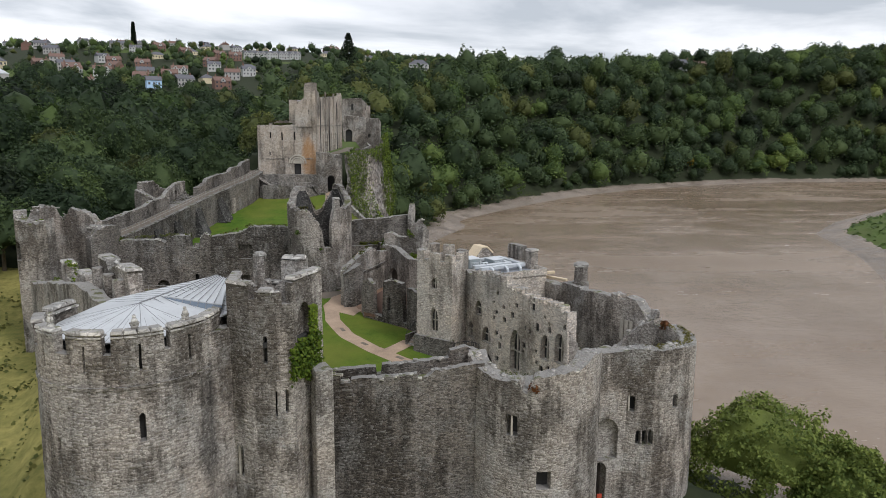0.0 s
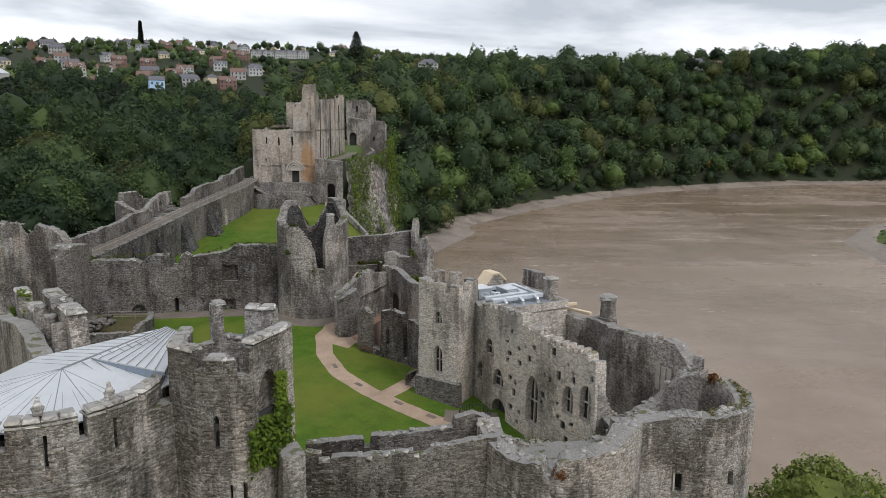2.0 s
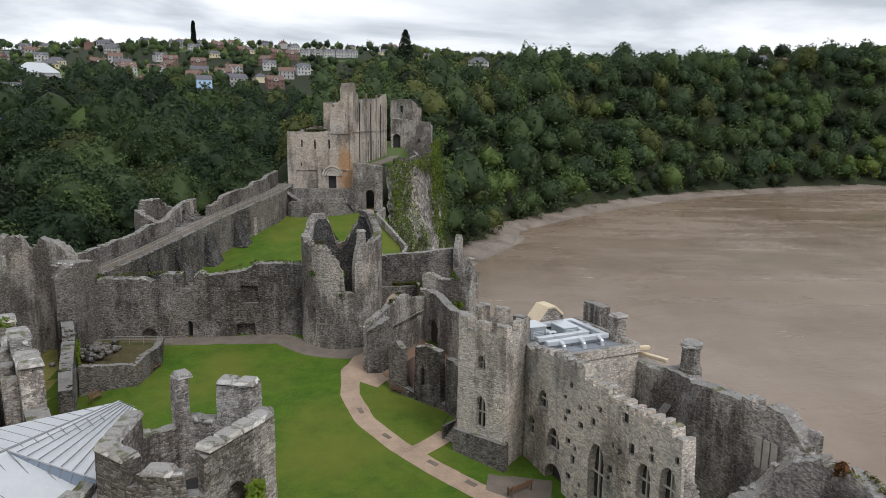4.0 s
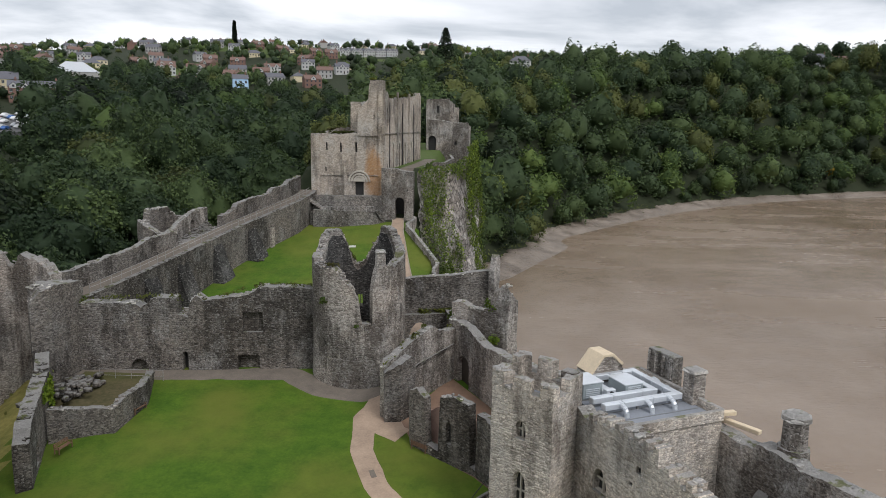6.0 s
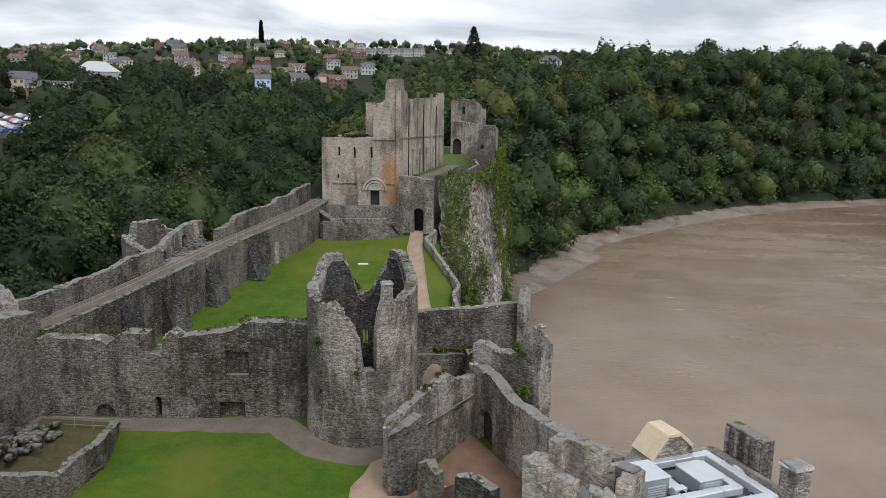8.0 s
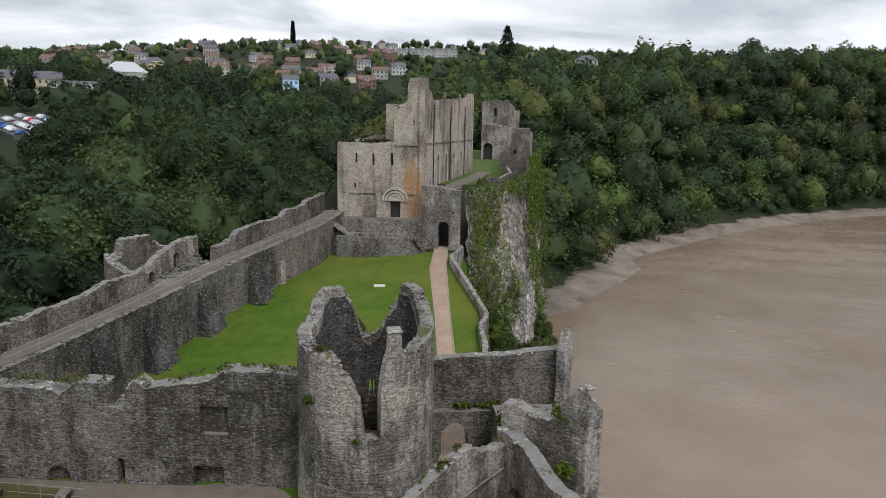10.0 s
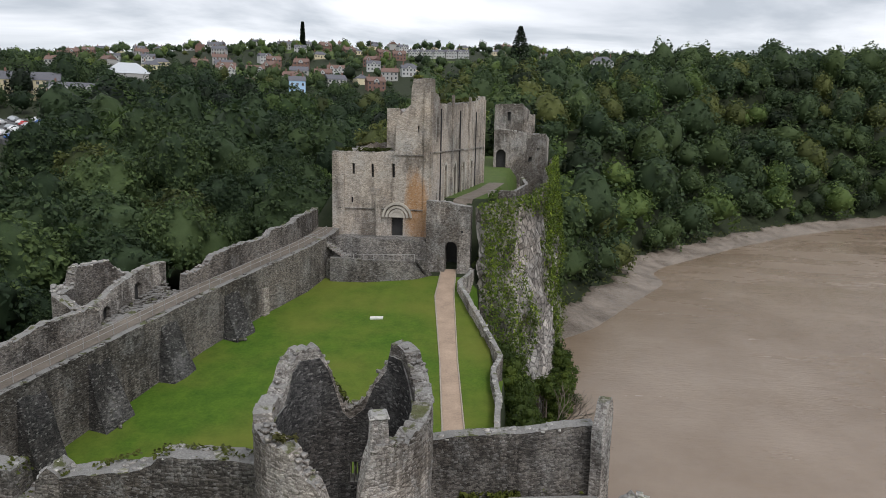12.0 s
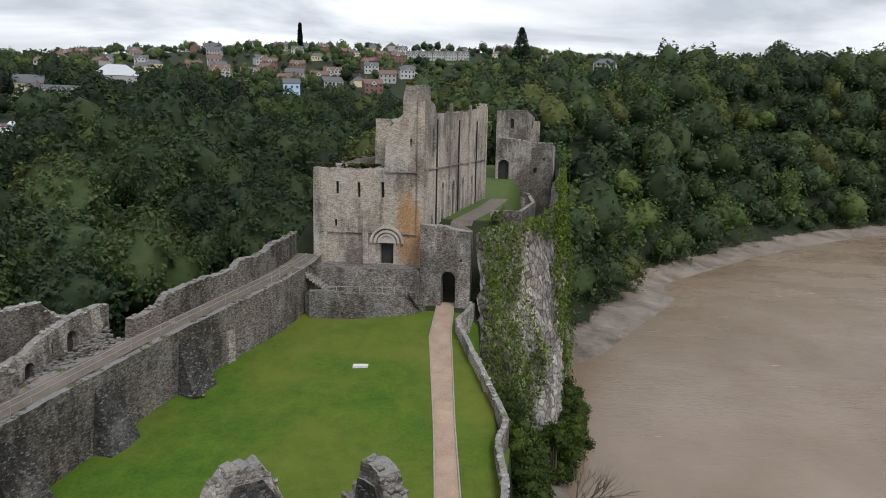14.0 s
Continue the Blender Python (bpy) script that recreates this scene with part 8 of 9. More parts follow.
def dome_crown(seed, height, radius, clumps, leaves, size, low=0.16, heart=0.72, core=None):
    """A rounded woodland crown: a lumpy dome, uneven in outline, covered with small domed sprays of leaves."""
    rng = np.random.RandomState(seed)
    mid = height * (0.46 + low * 0.5)
    span = np.array((radius * rng.uniform(0.85, 1.1), radius * rng.uniform(0.85, 1.1), height - mid))
    ph = rng.uniform(0, 6.28, 6)

    def lump(d):
        x, y, z = d[:, 0], d[:, 1], d[:, 2]
        return 1 + 0.10 * np.sin(2.3 * x + 2.1 * z + ph[0]) + 0.10 * np.sin(3.1 * y - 1.7 * z + ph[1]) + 0.08 * np.sin(5.2 * x + 4.1 * y + ph[2]) + 0.06 * np.sin(6.3 * z - 4.4 * y + ph[3])

    i = np.arange(clumps)
    zz = 0.99 - 1.55 * (i + 0.5) / clumps
    a = ph[4] + i * 2.39996 + rng.normal(size=clumps) * 0.3
    rr = np.sqrt(np.maximum(0.0, 1 - zz * zz))
    d0 = np.stack([np.cos(a) * rr, np.sin(a) * rr, zz], 1)
    wide = 1.9 / math.sqrt(clumps) * rng.uniform(0.75, 1.3, clumps)
    lift = rng.uniform(0.04, 0.24, clumps)
    per = np.maximum(3, leaves * wide ** 2 / (wide ** 2).sum()).astype(int)
    o, w, up = np.repeat(d0, per, 0), np.repeat(wide, per), np.repeat(lift, per)
    n = len(o)
    off = rng.normal(size=(n, 3))
    off /= np.linalg.norm(off, axis=1, keepdims=True)
    q = np.sqrt(rng.uniform(0, 1, n))
    d = o + off * (q * w)[:, None]
    d /= np.linalg.norm(d, axis=1, keepdims=True)
    depth = heart + 0.05 + up * (1 - q ** 2) + rng.uniform(-0.05, 0.12, n)
    pts = d * span * (lump(d) * depth)[:, None] + (0, 0, mid)
    nrm = d + off * (0.8 * q)[:, None] + (0, 0, 0.15)
    nrm /= np.linalg.norm(nrm, axis=1, keepdims=True)
    lv = leaf_quads(rng, pts, nrm, size, 0.7)
    lf = np.arange(len(lv)).reshape(-1, 4)
    core = ICO2_V if core is None else core
    near = np.exp(-((np.linalg.norm(core[:, None] - d0[None], axis=2) / (wide[None] * 0.7)) ** 2)).max(1) * 0.12
    cv = core * span * np.where(core[:, 2:] < -0.35, 0.55, 1.0) * (lump(core) * (heart + near) * rng.uniform(0.9, 1.06, len(core)))[:, None] + (0, 0, mid)
    return lv, lf, cv


def joined(name, lv, lf, cv, cf_one, mats, parent=None, label="", slots=None):
    """Leaf quads and core triangles in one mesh (triangles stored as quads' halves)."""
    k = len(cv) // (cf_one.max() + 1)
    m = cf_one.max() + 1
    cf = np.concatenate([cf_one + i * m for i in range(k)]) + len(lv)
    tri = np.concatenate([lf[:, [0, 1, 2]], lf[:, [0, 2, 3]], cf])
    return mesh_ob(name, np.concatenate([lv, cv]), tri, mats, parent, label)


def trunk_mesh(name, parent, height, r, limbs=4, seed=0):
    rng = random.Random(seed)
    bm = bmesh.new()
    add_tube(bm, (0, 0, -1.5), (0.1, 0, height * 0.35), r, r * 0.7, 8)
    add_tube(bm, (0.1, 0, height * 0.34), (0, 0.1, height * 0.72), r * 0.7, r * 0.3, 7)
    for k in range(limbs):
        a = 6.28 * k / limbs + rng.uniform(-0.4, 0.4)
        add_tube(bm, (0.05, 0, height * (0.28 + 0.08 * k / limbs)), (math.cos(a) * height * 0.24, math.sin(a) * height * 0.24, height * rng.uniform(0.5, 0.68)), r * 0.4, r * 0.12, 6)
    return part(name, bm, BARK, parent)


TREE_KINDS = []
for i, (h, rad, mat, lab) in enumerate(((15, 6.2, LEAF[0], "broad dark green oak in full leaf"), (17, 6.0, LEAF[1], "tall mid green ash in full leaf"), (14, 6.6, LEAF[2], "dense dark green beech in full leaf"),
                                        (13, 5.4, LEAF[1], "rounded fresh green maple in full leaf"), (16, 5.6, LEAF[0], "tall rounded green lime tree in full leaf"), (12, 5.0, LEAF_BRIGHT, "bright green sycamore in full leaf"),
                                        (13, 5.4, LEAF[3], "olive tinged tree turning in late summer"), (15, 5.0, LEAF[4], "very dark green yew or holly"))):
    t = thing("tree", lab, "tree", "trees of the wooded valley")
    lv, lf, cv = dome_crown(20 + i, h, rad * 1.1, 60, 2600, 0.36, 0.1, 0.72, ICO3_V)
    joined("crown", lv, lf, cv, ICO3_F, mat, t)
    trunk_mesh("trunk", t, h, 0.42, 4, i)
    TREE_KINDS.append(t)

FAR_KINDS = []
for i in range(10):
    h, rad = (14, 15, 13, 16, 12, 15, 14, 13, 17, 12)[i], (5.4, 5.0, 5.8, 5.2, 4.8, 4.6, 5.6, 5.2, 5.0, 4.6)[i]
    FAR_KINDS.append(dome_crown(60 + i, h, rad * 1.12, 26, 420, 0.60, 0.0))
HILL_KINDS = []
for i in range(6):
    HILL_KINDS.append(dome_crown(80 + i, (14, 15, 13, 16, 12, 15)[i], 5.6, 12, 80, 0.9, 0.0))

rw_ = random.Random(21)
PLACES = []
CELL = {}


def clear_of(x, y, spread):
    ci, cj = int(x // 8), int(y // 8)
    for a in range(ci - 3, ci + 4):
        for b in range(cj - 3, cj + 4):
            for px, py, pr in CELL.get((a, b), ()):
                if math.hypot(px - x, py - y) < 0.80 * (pr + spread):
                    return False
    return True


def try_tree(x, y, size, zone):
    """A tree of that scale (its crown spreads about 6 m at scale 1), where there is room."""
    if not clear_of(x, y, 5.9 * size):
        return
    for hx, hy in HOUSE_SPOTS:
        ex, ey = x - hx, y - hy
        if ex * ex + ey * ey < 100:
            return
        # open ground on the valley side of each house
        dl = math.hypot(hx, hy)
        u = -(ex * hx + ey * hy) / dl
        v = (ex * hy - ey * hx) / dl
        if hx in (52.5, 330) and 0 < u < 150 and abs(v) < 15:
            size = min(size, 0.5 + 0.004 * u)
        if 0 < u < (34 if 30 < hx < 100 else 120 if hx == -133 else 75 if hx < -160 and hy < 520 else 24 if hx < 40 else 30 if 330 < hx + 1 < 400 else 15) and abs(v) < (15 if 30 < hx < 100 or hx < -160 and hy < 520 else 11 if 330 < hx + 1 < 400 else 9) and rw_.random() < 0.9:
            return
    u, v = (x + 178) * 0.53 - (y - 329) * 0.85, (x + 178) * 0.85 + (y - 329) * 0.53
    if -34 < u < 46 and -21 < v < 12:
        return
    CELL.setdefault((int(x // 8), int(y // 8)), []).append((x, y, 5.9 * size))
    PLACES.append((x, y, zone, size))


# valley south of the castle
for k in range(9000):
    x, y = rw_.uniform(-330, -52), rw_.uniform(128, 470)
    edge = -58 if y < 190 else np.interp(y, [190, 230, 300, 470], [-52, -38, -30, -30])
    if x > edge or x < -0.78 * y - 40 or (y < 150 and x > -66):
        continue
    try_tree(x, y, (1.45 if k < 1500 else 1.15 if k < 4000 else 0.85) * rw_.uniform(0.85, 1.15) * (0.8 if x > -75 else 1.0) * (0.72 if y > 330 else 1.0), "south")
# behind the keep and along the gorge
sx_ = np.array([rw_.uniform(-60, 620) for k in range(34000)])
sy_ = np.array([rw_.uniform(215, 860) for k in range(34000)])
sd_ = river_distance(sx_, sy_)
for k, (x, y, d) in enumerate(zip(sx_, sy_, sd_)):
    if d < (11 if x < 60 else 14) + 2 * math.sin(x * 0.07) or d > 210 or y < np.interp(x, [24, 44, 64, 92, 152, 242, 359, 446, 640], [262, 320, 372, 408, 468, 525, 568, 572, 560]) and x > 30 or (x < 5 and y < 305 and x > -24):
        continue
    if x < 26 and y < 262 and not (x > 9 and d > 12):
        if not (x < -28):
            continue
    try_tree(x, y, (1.5 if k < 2500 else 1.15 if k < 9000 else 0.8) * rw_.uniform(0.85, 1.15), "gorge")
# the hill above
for k in range(4200):
    y = rw_.uniform(430, 1080)
    x = rw_.uniform(-0.72, 0.75) * y
    if y > 960 and rw_.random() < 0.5 or river_distance(np.array([x]), np.array([y]))[0] < 18:
        continue
    wooded = x > -40 or (waves(np.array([x]), np.array([y]), 40.0)[0] > -0.05)
    try_tree(x, y, (rw_.uniform(0.75, 1.15) if k < 2500 else 0.6) * (1.0 if x > -40 else 0.95 if wooded else 2.2), "hill")
    if not wooded and PLACES and PLACES[-1][:2] == (x, y):
        PLACES[-1] = (x, y, "hill", 0.55)

px_ = np.array([p[0] for p in PLACES])
py_ = np.array([p[1] for p in PLACES])
pz_ = land_z(px_, py_)
near_ids = sorted((i for i in range(len(PLACES)) if PLACES[i][2] == "south" or (PLACES[i][2] == "gorge" and py_[i] < 300)), key=lambda i: (px_[i] + 10) ** 2 + (py_[i] - 110) ** 2)[:95]
near_set = set(near_ids)
first = set()
for i in near_ids:
    k = rw_.choice((0, 0, 2, 2, 1, 4, 0, 2, 3, 7, 6, 4))
    s = PLACES[i][3]
    cu, cv_ = (px_[i] + 178) * 0.53 - (py_[i] - 329) * 0.85, (px_[i] + 178) * 0.85 + (py_[i] - 329) * 0.53
    if -20 < cv_ < 11 and 46 < cu < 170:
        s *= 0.5
    m = pose(px_[i], py_[i], pz_[i] - 0.2, 0, 0, rw_.uniform(0, 360)) @ Matrix.Diagonal((s, s, s * rw_.uniform(0.85, 1.1), 1))
    if k not in first:
        first.add(k)
        TREE_KINDS[k].matrix_basis = m
    else:
        c = copy_thing(TREE_KINDS[k], Matrix())
        c.matrix_basis = m
for k in range(len(TREE_KINDS)):
    if k not in first:
        TREE_KINDS[k].matrix_basis = pose(-120 - 9 * k, 260, ground_at(-120 - 9 * k, 260), 0, 0, 0)


def far_wood(name, label, ids):
    vs, ts, sl = [], [], []
    off = 0
    for i in ids:
        lv, lf, cv = HILL_KINDS[rw_.randrange(6)] if PLACES[i][2] == "hill" and py_[i] > 560 else FAR_KINDS[rw_.randrange(10)]
        a, s = rw_.uniform(0, 6.28), PLACES[i][3] * (1.0 if PLACES[i][2] == "hill" else 1.2)
        cu, cv_ = (px_[i] + 178) * 0.53 - (py_[i] - 329) * 0.85, (px_[i] + 178) * 0.85 + (py_[i] - 329) * 0.53
        if -20 < cv_ < 11 and 46 < cu < 170:
            s *= 0.45
        hz = s * rw_.uniform(0.72, 1.02)
        ca, sa = math.cos(a) * s, math.sin(a) * s
        v = np.concatenate([lv, cv])
        vs.append(np.stack([v[:, 0] * ca - v[:, 1] * sa + px_[i], v[:, 0] * sa + v[:, 1] * ca + py_[i], v[:, 2] * hz + pz_[i] - 1.2], 1))
        cf = ICO2_F + len(lv)
        f = np.concatenate([lf[:, [0, 1, 2]], lf[:, [0, 2, 3]], cf])
        ts.append(f + off)
        off += len(v)
        sl.append(np.full(len(f), rw_.choice((0, 0, 0, 2, 1, 2, 2, 2, 0, 3, 2, 4, 2) if rw_.random() < 0.97 else (1, 5))))
    ob = mesh_ob(name, np.concatenate(vs), np.concatenate(ts), [LEAF[0], LEAF[1], LEAF[2], LEAF[3], LEAF[4], LEAF_BRIGHT], slots=np.concatenate(sl))
    return tagged(ob, label, "woodland", kind="stuff")


far_wood("gorge_woodland", "dense mixed green woodland on the steep gorge side", [i for i in range(len(PLACES)) if PLACES[i][2] == "gorge" and i not in near_set])
far_wood("hill_trees", "scattered trees among houses on the hill", [i for i in range(len(PLACES)) if PLACES[i][2] == "hill"])
rest = [i for i in range(len(PLACES)) if PLACES[i][2] == "south" and i not in near_set]
far_wood("valley_woodland", "mixed green woodland filling the valley", rest)


def special_tree(name, label, x, y, h, rad, mat, seed, leaves=1500, size=0.5, lobes=14, spread=0.62, z=None, base=0.28, heart=0.7):
    t = thing(name, label, "tree", at=pose(x, y, (ground_at(x, y) if z is None else z) - 0.2, 0, 0, seed * 40))
    lv, lf, cv = dome_crown(seed, h, rad, lobes, leaves, size, base, heart)
    joined("crown", lv, lf, cv, ICO2_F, mat, t)
    trunk_mesh("trunk", t, h, 0.4, 5, seed)
    return t


def conifer(name, label, x, y, h, rad, seed, tiers=22, drop=0.25, top=0.12):
    """Tiers of drooping needle sprays round a straight trunk."""
    rng = np.random.RandomState(seed)
    t = thing(name, label, "tree", at=pose(x, y, ground_at(x, y) - 0.2))
    part("trunk", tube_bm((0, 0, 0), (0, 0, h * 0.96), 0.5, 0.06, 8), BARK, t)
    pts, nr = [], []
    for k in range(tiers):
        f = k / (tiers - 1)
        r = rad * (1 - f) ** 0.8 + rad * top
        for q in range(60):
            a, u = rng.uniform(0, 6.28), np.sqrt(rng.uniform(0.02, 1))
            pts.append((math.cos(a) * r * u, math.sin(a) * r * u, h * (0.12 + 0.86 * f) - r * u * drop + rng.normal() * 0.25))
            nr.append((math.cos(a) * 0.3, math.sin(a) * 0.3, 1))
    lv = leaf_quads(rng, np.array(pts), np.array(nr), 1.0)
    lf = np.arange(len(lv)).reshape(-1, 4)
    mesh_ob("foliage", lv, lf, LEAF[4], t)
    return t


conifer("cypress_tree", "tall narrow dark cypress on the hill", -262, 905, 30, 2.4, 3, 40, 0.5, 0.5)
conifer("pine_tree", "tall dark layered conifer above the woods", -10, 640, 38, 11, 4, 30, 0.3)
conifer("fir_tree", "dark pointed conifer on the gorge rim", 175, 640, 24, 5, 5, 22, 0.4)
conifer("cedar_tree", "flat layered cedar beside the villa", 82, 612, 14, 9, 6, 5, 0.02, 0.5)
conifer("fir_tree", "pale blue-green conifer on the gorge rim", 235, 690, 21, 4.5, 7, 22, 0.4)
for k in range(16):
    special_tree("rim_tree", "tall rounded green tree standing above the gorge woods", 95 + 26 * k + rw_.uniform(-9, 9), 640 + 7 * k + rw_.uniform(-25, 45), rw_.uniform(15, 21), rw_.uniform(6, 9), LEAF[rw_.choice((0, 2, 2, 4, 1))], 200 + k, 520, 0.75, 12)
special_tree("autumn_tree", "yellow autumn tree among the green gorge woods", 262, 560, 13, 5, LEAF_YELLOW, 7, 700, 0.6)
special_tree("riverbank_tree", "mid green spreading tree on the river bank", 45.5, 73.5, 14.8, 9.5, LEAF_BANK, 8, 17000, 0.22, 120, 0.85, -17.0, 0.1, 0.6)
special_tree("riverbank_tree", "bright yellow-green spreading tree on the river bank", 51.5, 66.0, 14.0, 7.6, LEAF_BRIGHT, 9, 15000, 0.21, 100, 0.85, -17.5, 0.1, 0.6)
special_tree("rim_tree", "bright green rounded tree beyond the keep", 14, 318, 15, 7.5, LEAF_BRIGHT, 12, 1800, 0.55)
special_tree("copper_beech", "dark purple-brown copper beech in the valley", -112, 402, 17, 8, LEAF[4], 13, 1600, 0.6)


# ---- scrub, ivy and wall plants ----
def leaf_patch(name, label, category, points, normals, size, mat, seed=1):
    rng = np.random.RandomState(seed)
    lv = leaf_quads(rng, np.array(points, dtype=float), np.array(normals, dtype=float), size)
    ob = mesh_ob(name, lv, np.arange(len(lv)).reshape(-1, 4), mat)
    return tagged(ob, label, category, kind="stuff")


def ivy_on_line(label, line, z0, z1, n, mat, seed, proud=0.25, size=0.28, shape=None):
    rng = random.Random(seed)
    total = length_of(line)
    pts, nr = [], []
    while len(pts) < n:
        s, f = rng.uniform(0, total - 0.01), rng.uniform(0, 1)
        z = z0 + (z1 - z0) * f
        if noise.noise(Vector((s * 0.55, z * 0.45, seed))) + 0.25 < (0 if shape is None else shape(s / total, f)):
            continue
        x, y, dx, dy = along(line, s)
        q = rng.uniform(0.0, proud)
        pts.append((x + dy * q, y - dx * q, z))
        nr.append((dy, -dx, 0.35))
    return leaf_patch("ivy", label, "ivy", pts, nr, size, mat, seed)


ivy_on_line("bright green ivy hanging from the turret recess", [(-5.95, 57.1), (-5.5, 57.5), (-3.9, 60.8)], 6.6, 10.4, 1500, IVY, 3, 0.6, 0.17, lambda s, f: -0.5 if 0.15 < f < 0.75 else 0.2)
ivy_on_line("bright green ivy hanging from the turret recess", [(-4.55, 59.4), (-4.0, 60.6)], 9.8, 12.8, 420, IVY, 4, 0.25, 0.17)
ivy_on_line("mossy green ivy over the chamber wall", [(-44.0, 108.0), (-39.5, 100.5)], 0.5, 5.5, 500, IVY, 6, 0.4, 0.28)
ivy_on_line("trailing green ivy down the wall end", [(-38.0, 112.9), (-39.2, 115.6)], -1.2, 3.2, 420, IVY, 16, 0.35, 0.2)
ivy_on_line("yellow-green ivy over the ruined chambers", [(-36.4, 109.4), (-37.6, 112.0)], 1.6, 3.1, 160, IVY, 17, 0.3, 0.2)
for k, (x, y, z, n, r, mat, lab) in enumerate(((9.0, 124.9, 8.9, 420, 1.3, IVY, "bright green bush growing in the riverside ruin"), (8.8, 122.6, 5.2, 130, 0.8, IVY, "small green plants on the turret wall"),
                                              (4.5, 127.5, 6.8, 200, 1.4, IVY_DARK, "grass and weeds on the wall ledge"), (32.0, 85.0, 1.5, 160, 1.0, IVY, "green plants inside the hall end"),
                                              (33.0, 73.5, 6.3, 120, 0.7, RUST_PLANT, "rust brown dock growing on the wall top"), (15.0, 59.4, 5.0, 60, 0.6, RUST_PLANT, "rust brown weeds on the drum top"),
                                              (-7.0, 122.3, 6.7, 90, 0.7, IVY_DARK, "grass tufts in the tower breach"), (-10.9, 122.6, 9.5, 60, 0.5, IVY_DARK, "weeds growing from the tower face"),
                                              (-41.0, 126.0, 8.0, 120, 0.9, IVY, "yellow-green plants on the wall head"), (-44.5, 124.5, 6.0, 160, 1.2, IVY_DARK, "shrubs inside the open tower"))):
    rng = np.random.RandomState(70 + k)
    d = rng.normal(size=(n, 3))
    d /= np.linalg.norm(d, axis=1, keepdims=True)
    leaf_patch("wall_bush", lab, "bush", np.array((x, y, z)) + d * r * rng.uniform(0.3, 1.0, (n, 1)) * (1, 1, 0.8), d, 0.2, mat, k)


def head_weeds(label, line, depth, top, n, mat, seed, size=0.17, tall=0.35):
    """Tufts of grass and small weeds rooted in patches along a broken wall head."""
    rng = random.Random(seed)
    total = length_of(line)
    pts, nr = [], []
    tries = 0
    while len(pts) < n and tries < 60 * n:
        tries += 1
        s, d = rng.uniform(0.1, total - 0.1), rng.uniform(0.05, 0.95) * depth
        if noise.noise(Vector((s * 0.7, d * 0.9, seed))) < 0.08:
            continue
        x, y, dx, dy = along(line, s)
        pts.append((x - dy * d, y + dx * d, interp(top, s) + rng.uniform(0.0, tall)))
        nr.append((rng.uniform(-0.5, 0.5), rng.uniform(-0.5, 0.5), 1))
    return leaf_patch("wall_weeds", label, "weeds", pts, nr, size, mat, seed)


WEED = leaf_mat("dry_wall_grass", (0.09, 0.085, 0.03), (0.22, 0.20, 0.075))
MOSS = leaf_mat("olive_wall_moss", (0.05, 0.06, 0.015), (0.13, 0.15, 0.035))
head_weeds("dry grass tufts on the low keep wall head", [(-26.6, 193.0), (-17.0, 193.0)], 2.3, 27.0, 420, MOSS, 41, 0.26, 0.5)
head_weeds("grass growing over the keep's inner wall head", [(-24.4, 199.0), (-17.6, 200.0)], 1.2, [(0, 27.4), (6.8, 28.4)], 260, WEED, 42, 0.26, 0.5)
head_weeds("weeds trailing along the keep's upper wall head", [(-10.8, 198.2), (-6.2, 226.0)], 1.6, [(0, 34.3), (28, 36.0)], 520, MOSS, 43, 0.28, 0.5)
head_weeds("moss on the keep's high corner", [(-14.4, 193.0), (-11.7, 193.0)], 1.9, 37.9, 90, MOSS, 44, 0.26, 0.4)
head_weeds("grass tufts along the middle curtain head", [(-41.5, 125.1), (-28, 125.6), (-12.2, 127.0)], 2.0, [(0, 7.9), (9.8, 8.6), (12.3, 8.4), (13.0, 6.4), (14.0, 8.0), (18, 8.6), (22.3, 10.0), (30, 9.7)], 700, MOSS, 45, 0.16)
head_weeds("grass on the ruined tower's front wall head", arc(-7.35, 127.4, 5.5, 170, 250, 12), 1.1, 13.5, 330, WEED, 46, 0.15)
head_weeds("grass on the ruined tower's rear wall head", arc(-7.35, 127.4, 5.5, 92, 116, 6), 1.1, [(0, 11.9), (1.4, 12.6), (2.4, 14.0)], 170, MOSS, 47, 0.15, 0.45)
head_weeds("weeds on the gatehouse wall head", arc(28.5, 71.2, 6.3, 262, 392, 16), 1.5, 6.2, 420, WEED, 48, 0.13)
head_weeds("moss on the gatehouse rear walls", [(22.6, 66.0), (22.4, 72.5), (11.0, 71.0)], 1.4, [(0, 6.4), (3, 3.0), (6.5, 1.6), (10, 1.2), (18, 3.0)], 260, MOSS, 49, 0.13)
head_weeds("grass on the sloping stub wall", [(-2.7, 115.0), (4.5, 125.2)], 1.0, [(0, 4.2), (1.3, 5.0), (5.5, 6.6), (7.2, 7.0), (12.5, 5.8)], 220, MOSS, 50, 0.14)
head_weeds("grass on the gate wall ledge", [(-3.2, 130.6), (8.8, 133.4)], 1.2, 5.75, 520, MOSS, 51, 0.18, 0.5)
head_weeds("yellow-green growth on the open tower's wall head", [(-51.0, 117.0), (-47.6, 114.6)], 1.6, 12.2, 240, IVY, 52, 0.2)
head_weeds("moss over the south chambers", [(-44.4, 108.6), (-36.6, 95.6)], 1.4, [(0, 2.6), (6, 4.0), (7, 8.3), (10, 8.4), (11, 6.7), (16, 7.0)], 600, IVY, 53, 0.2, 0.5)

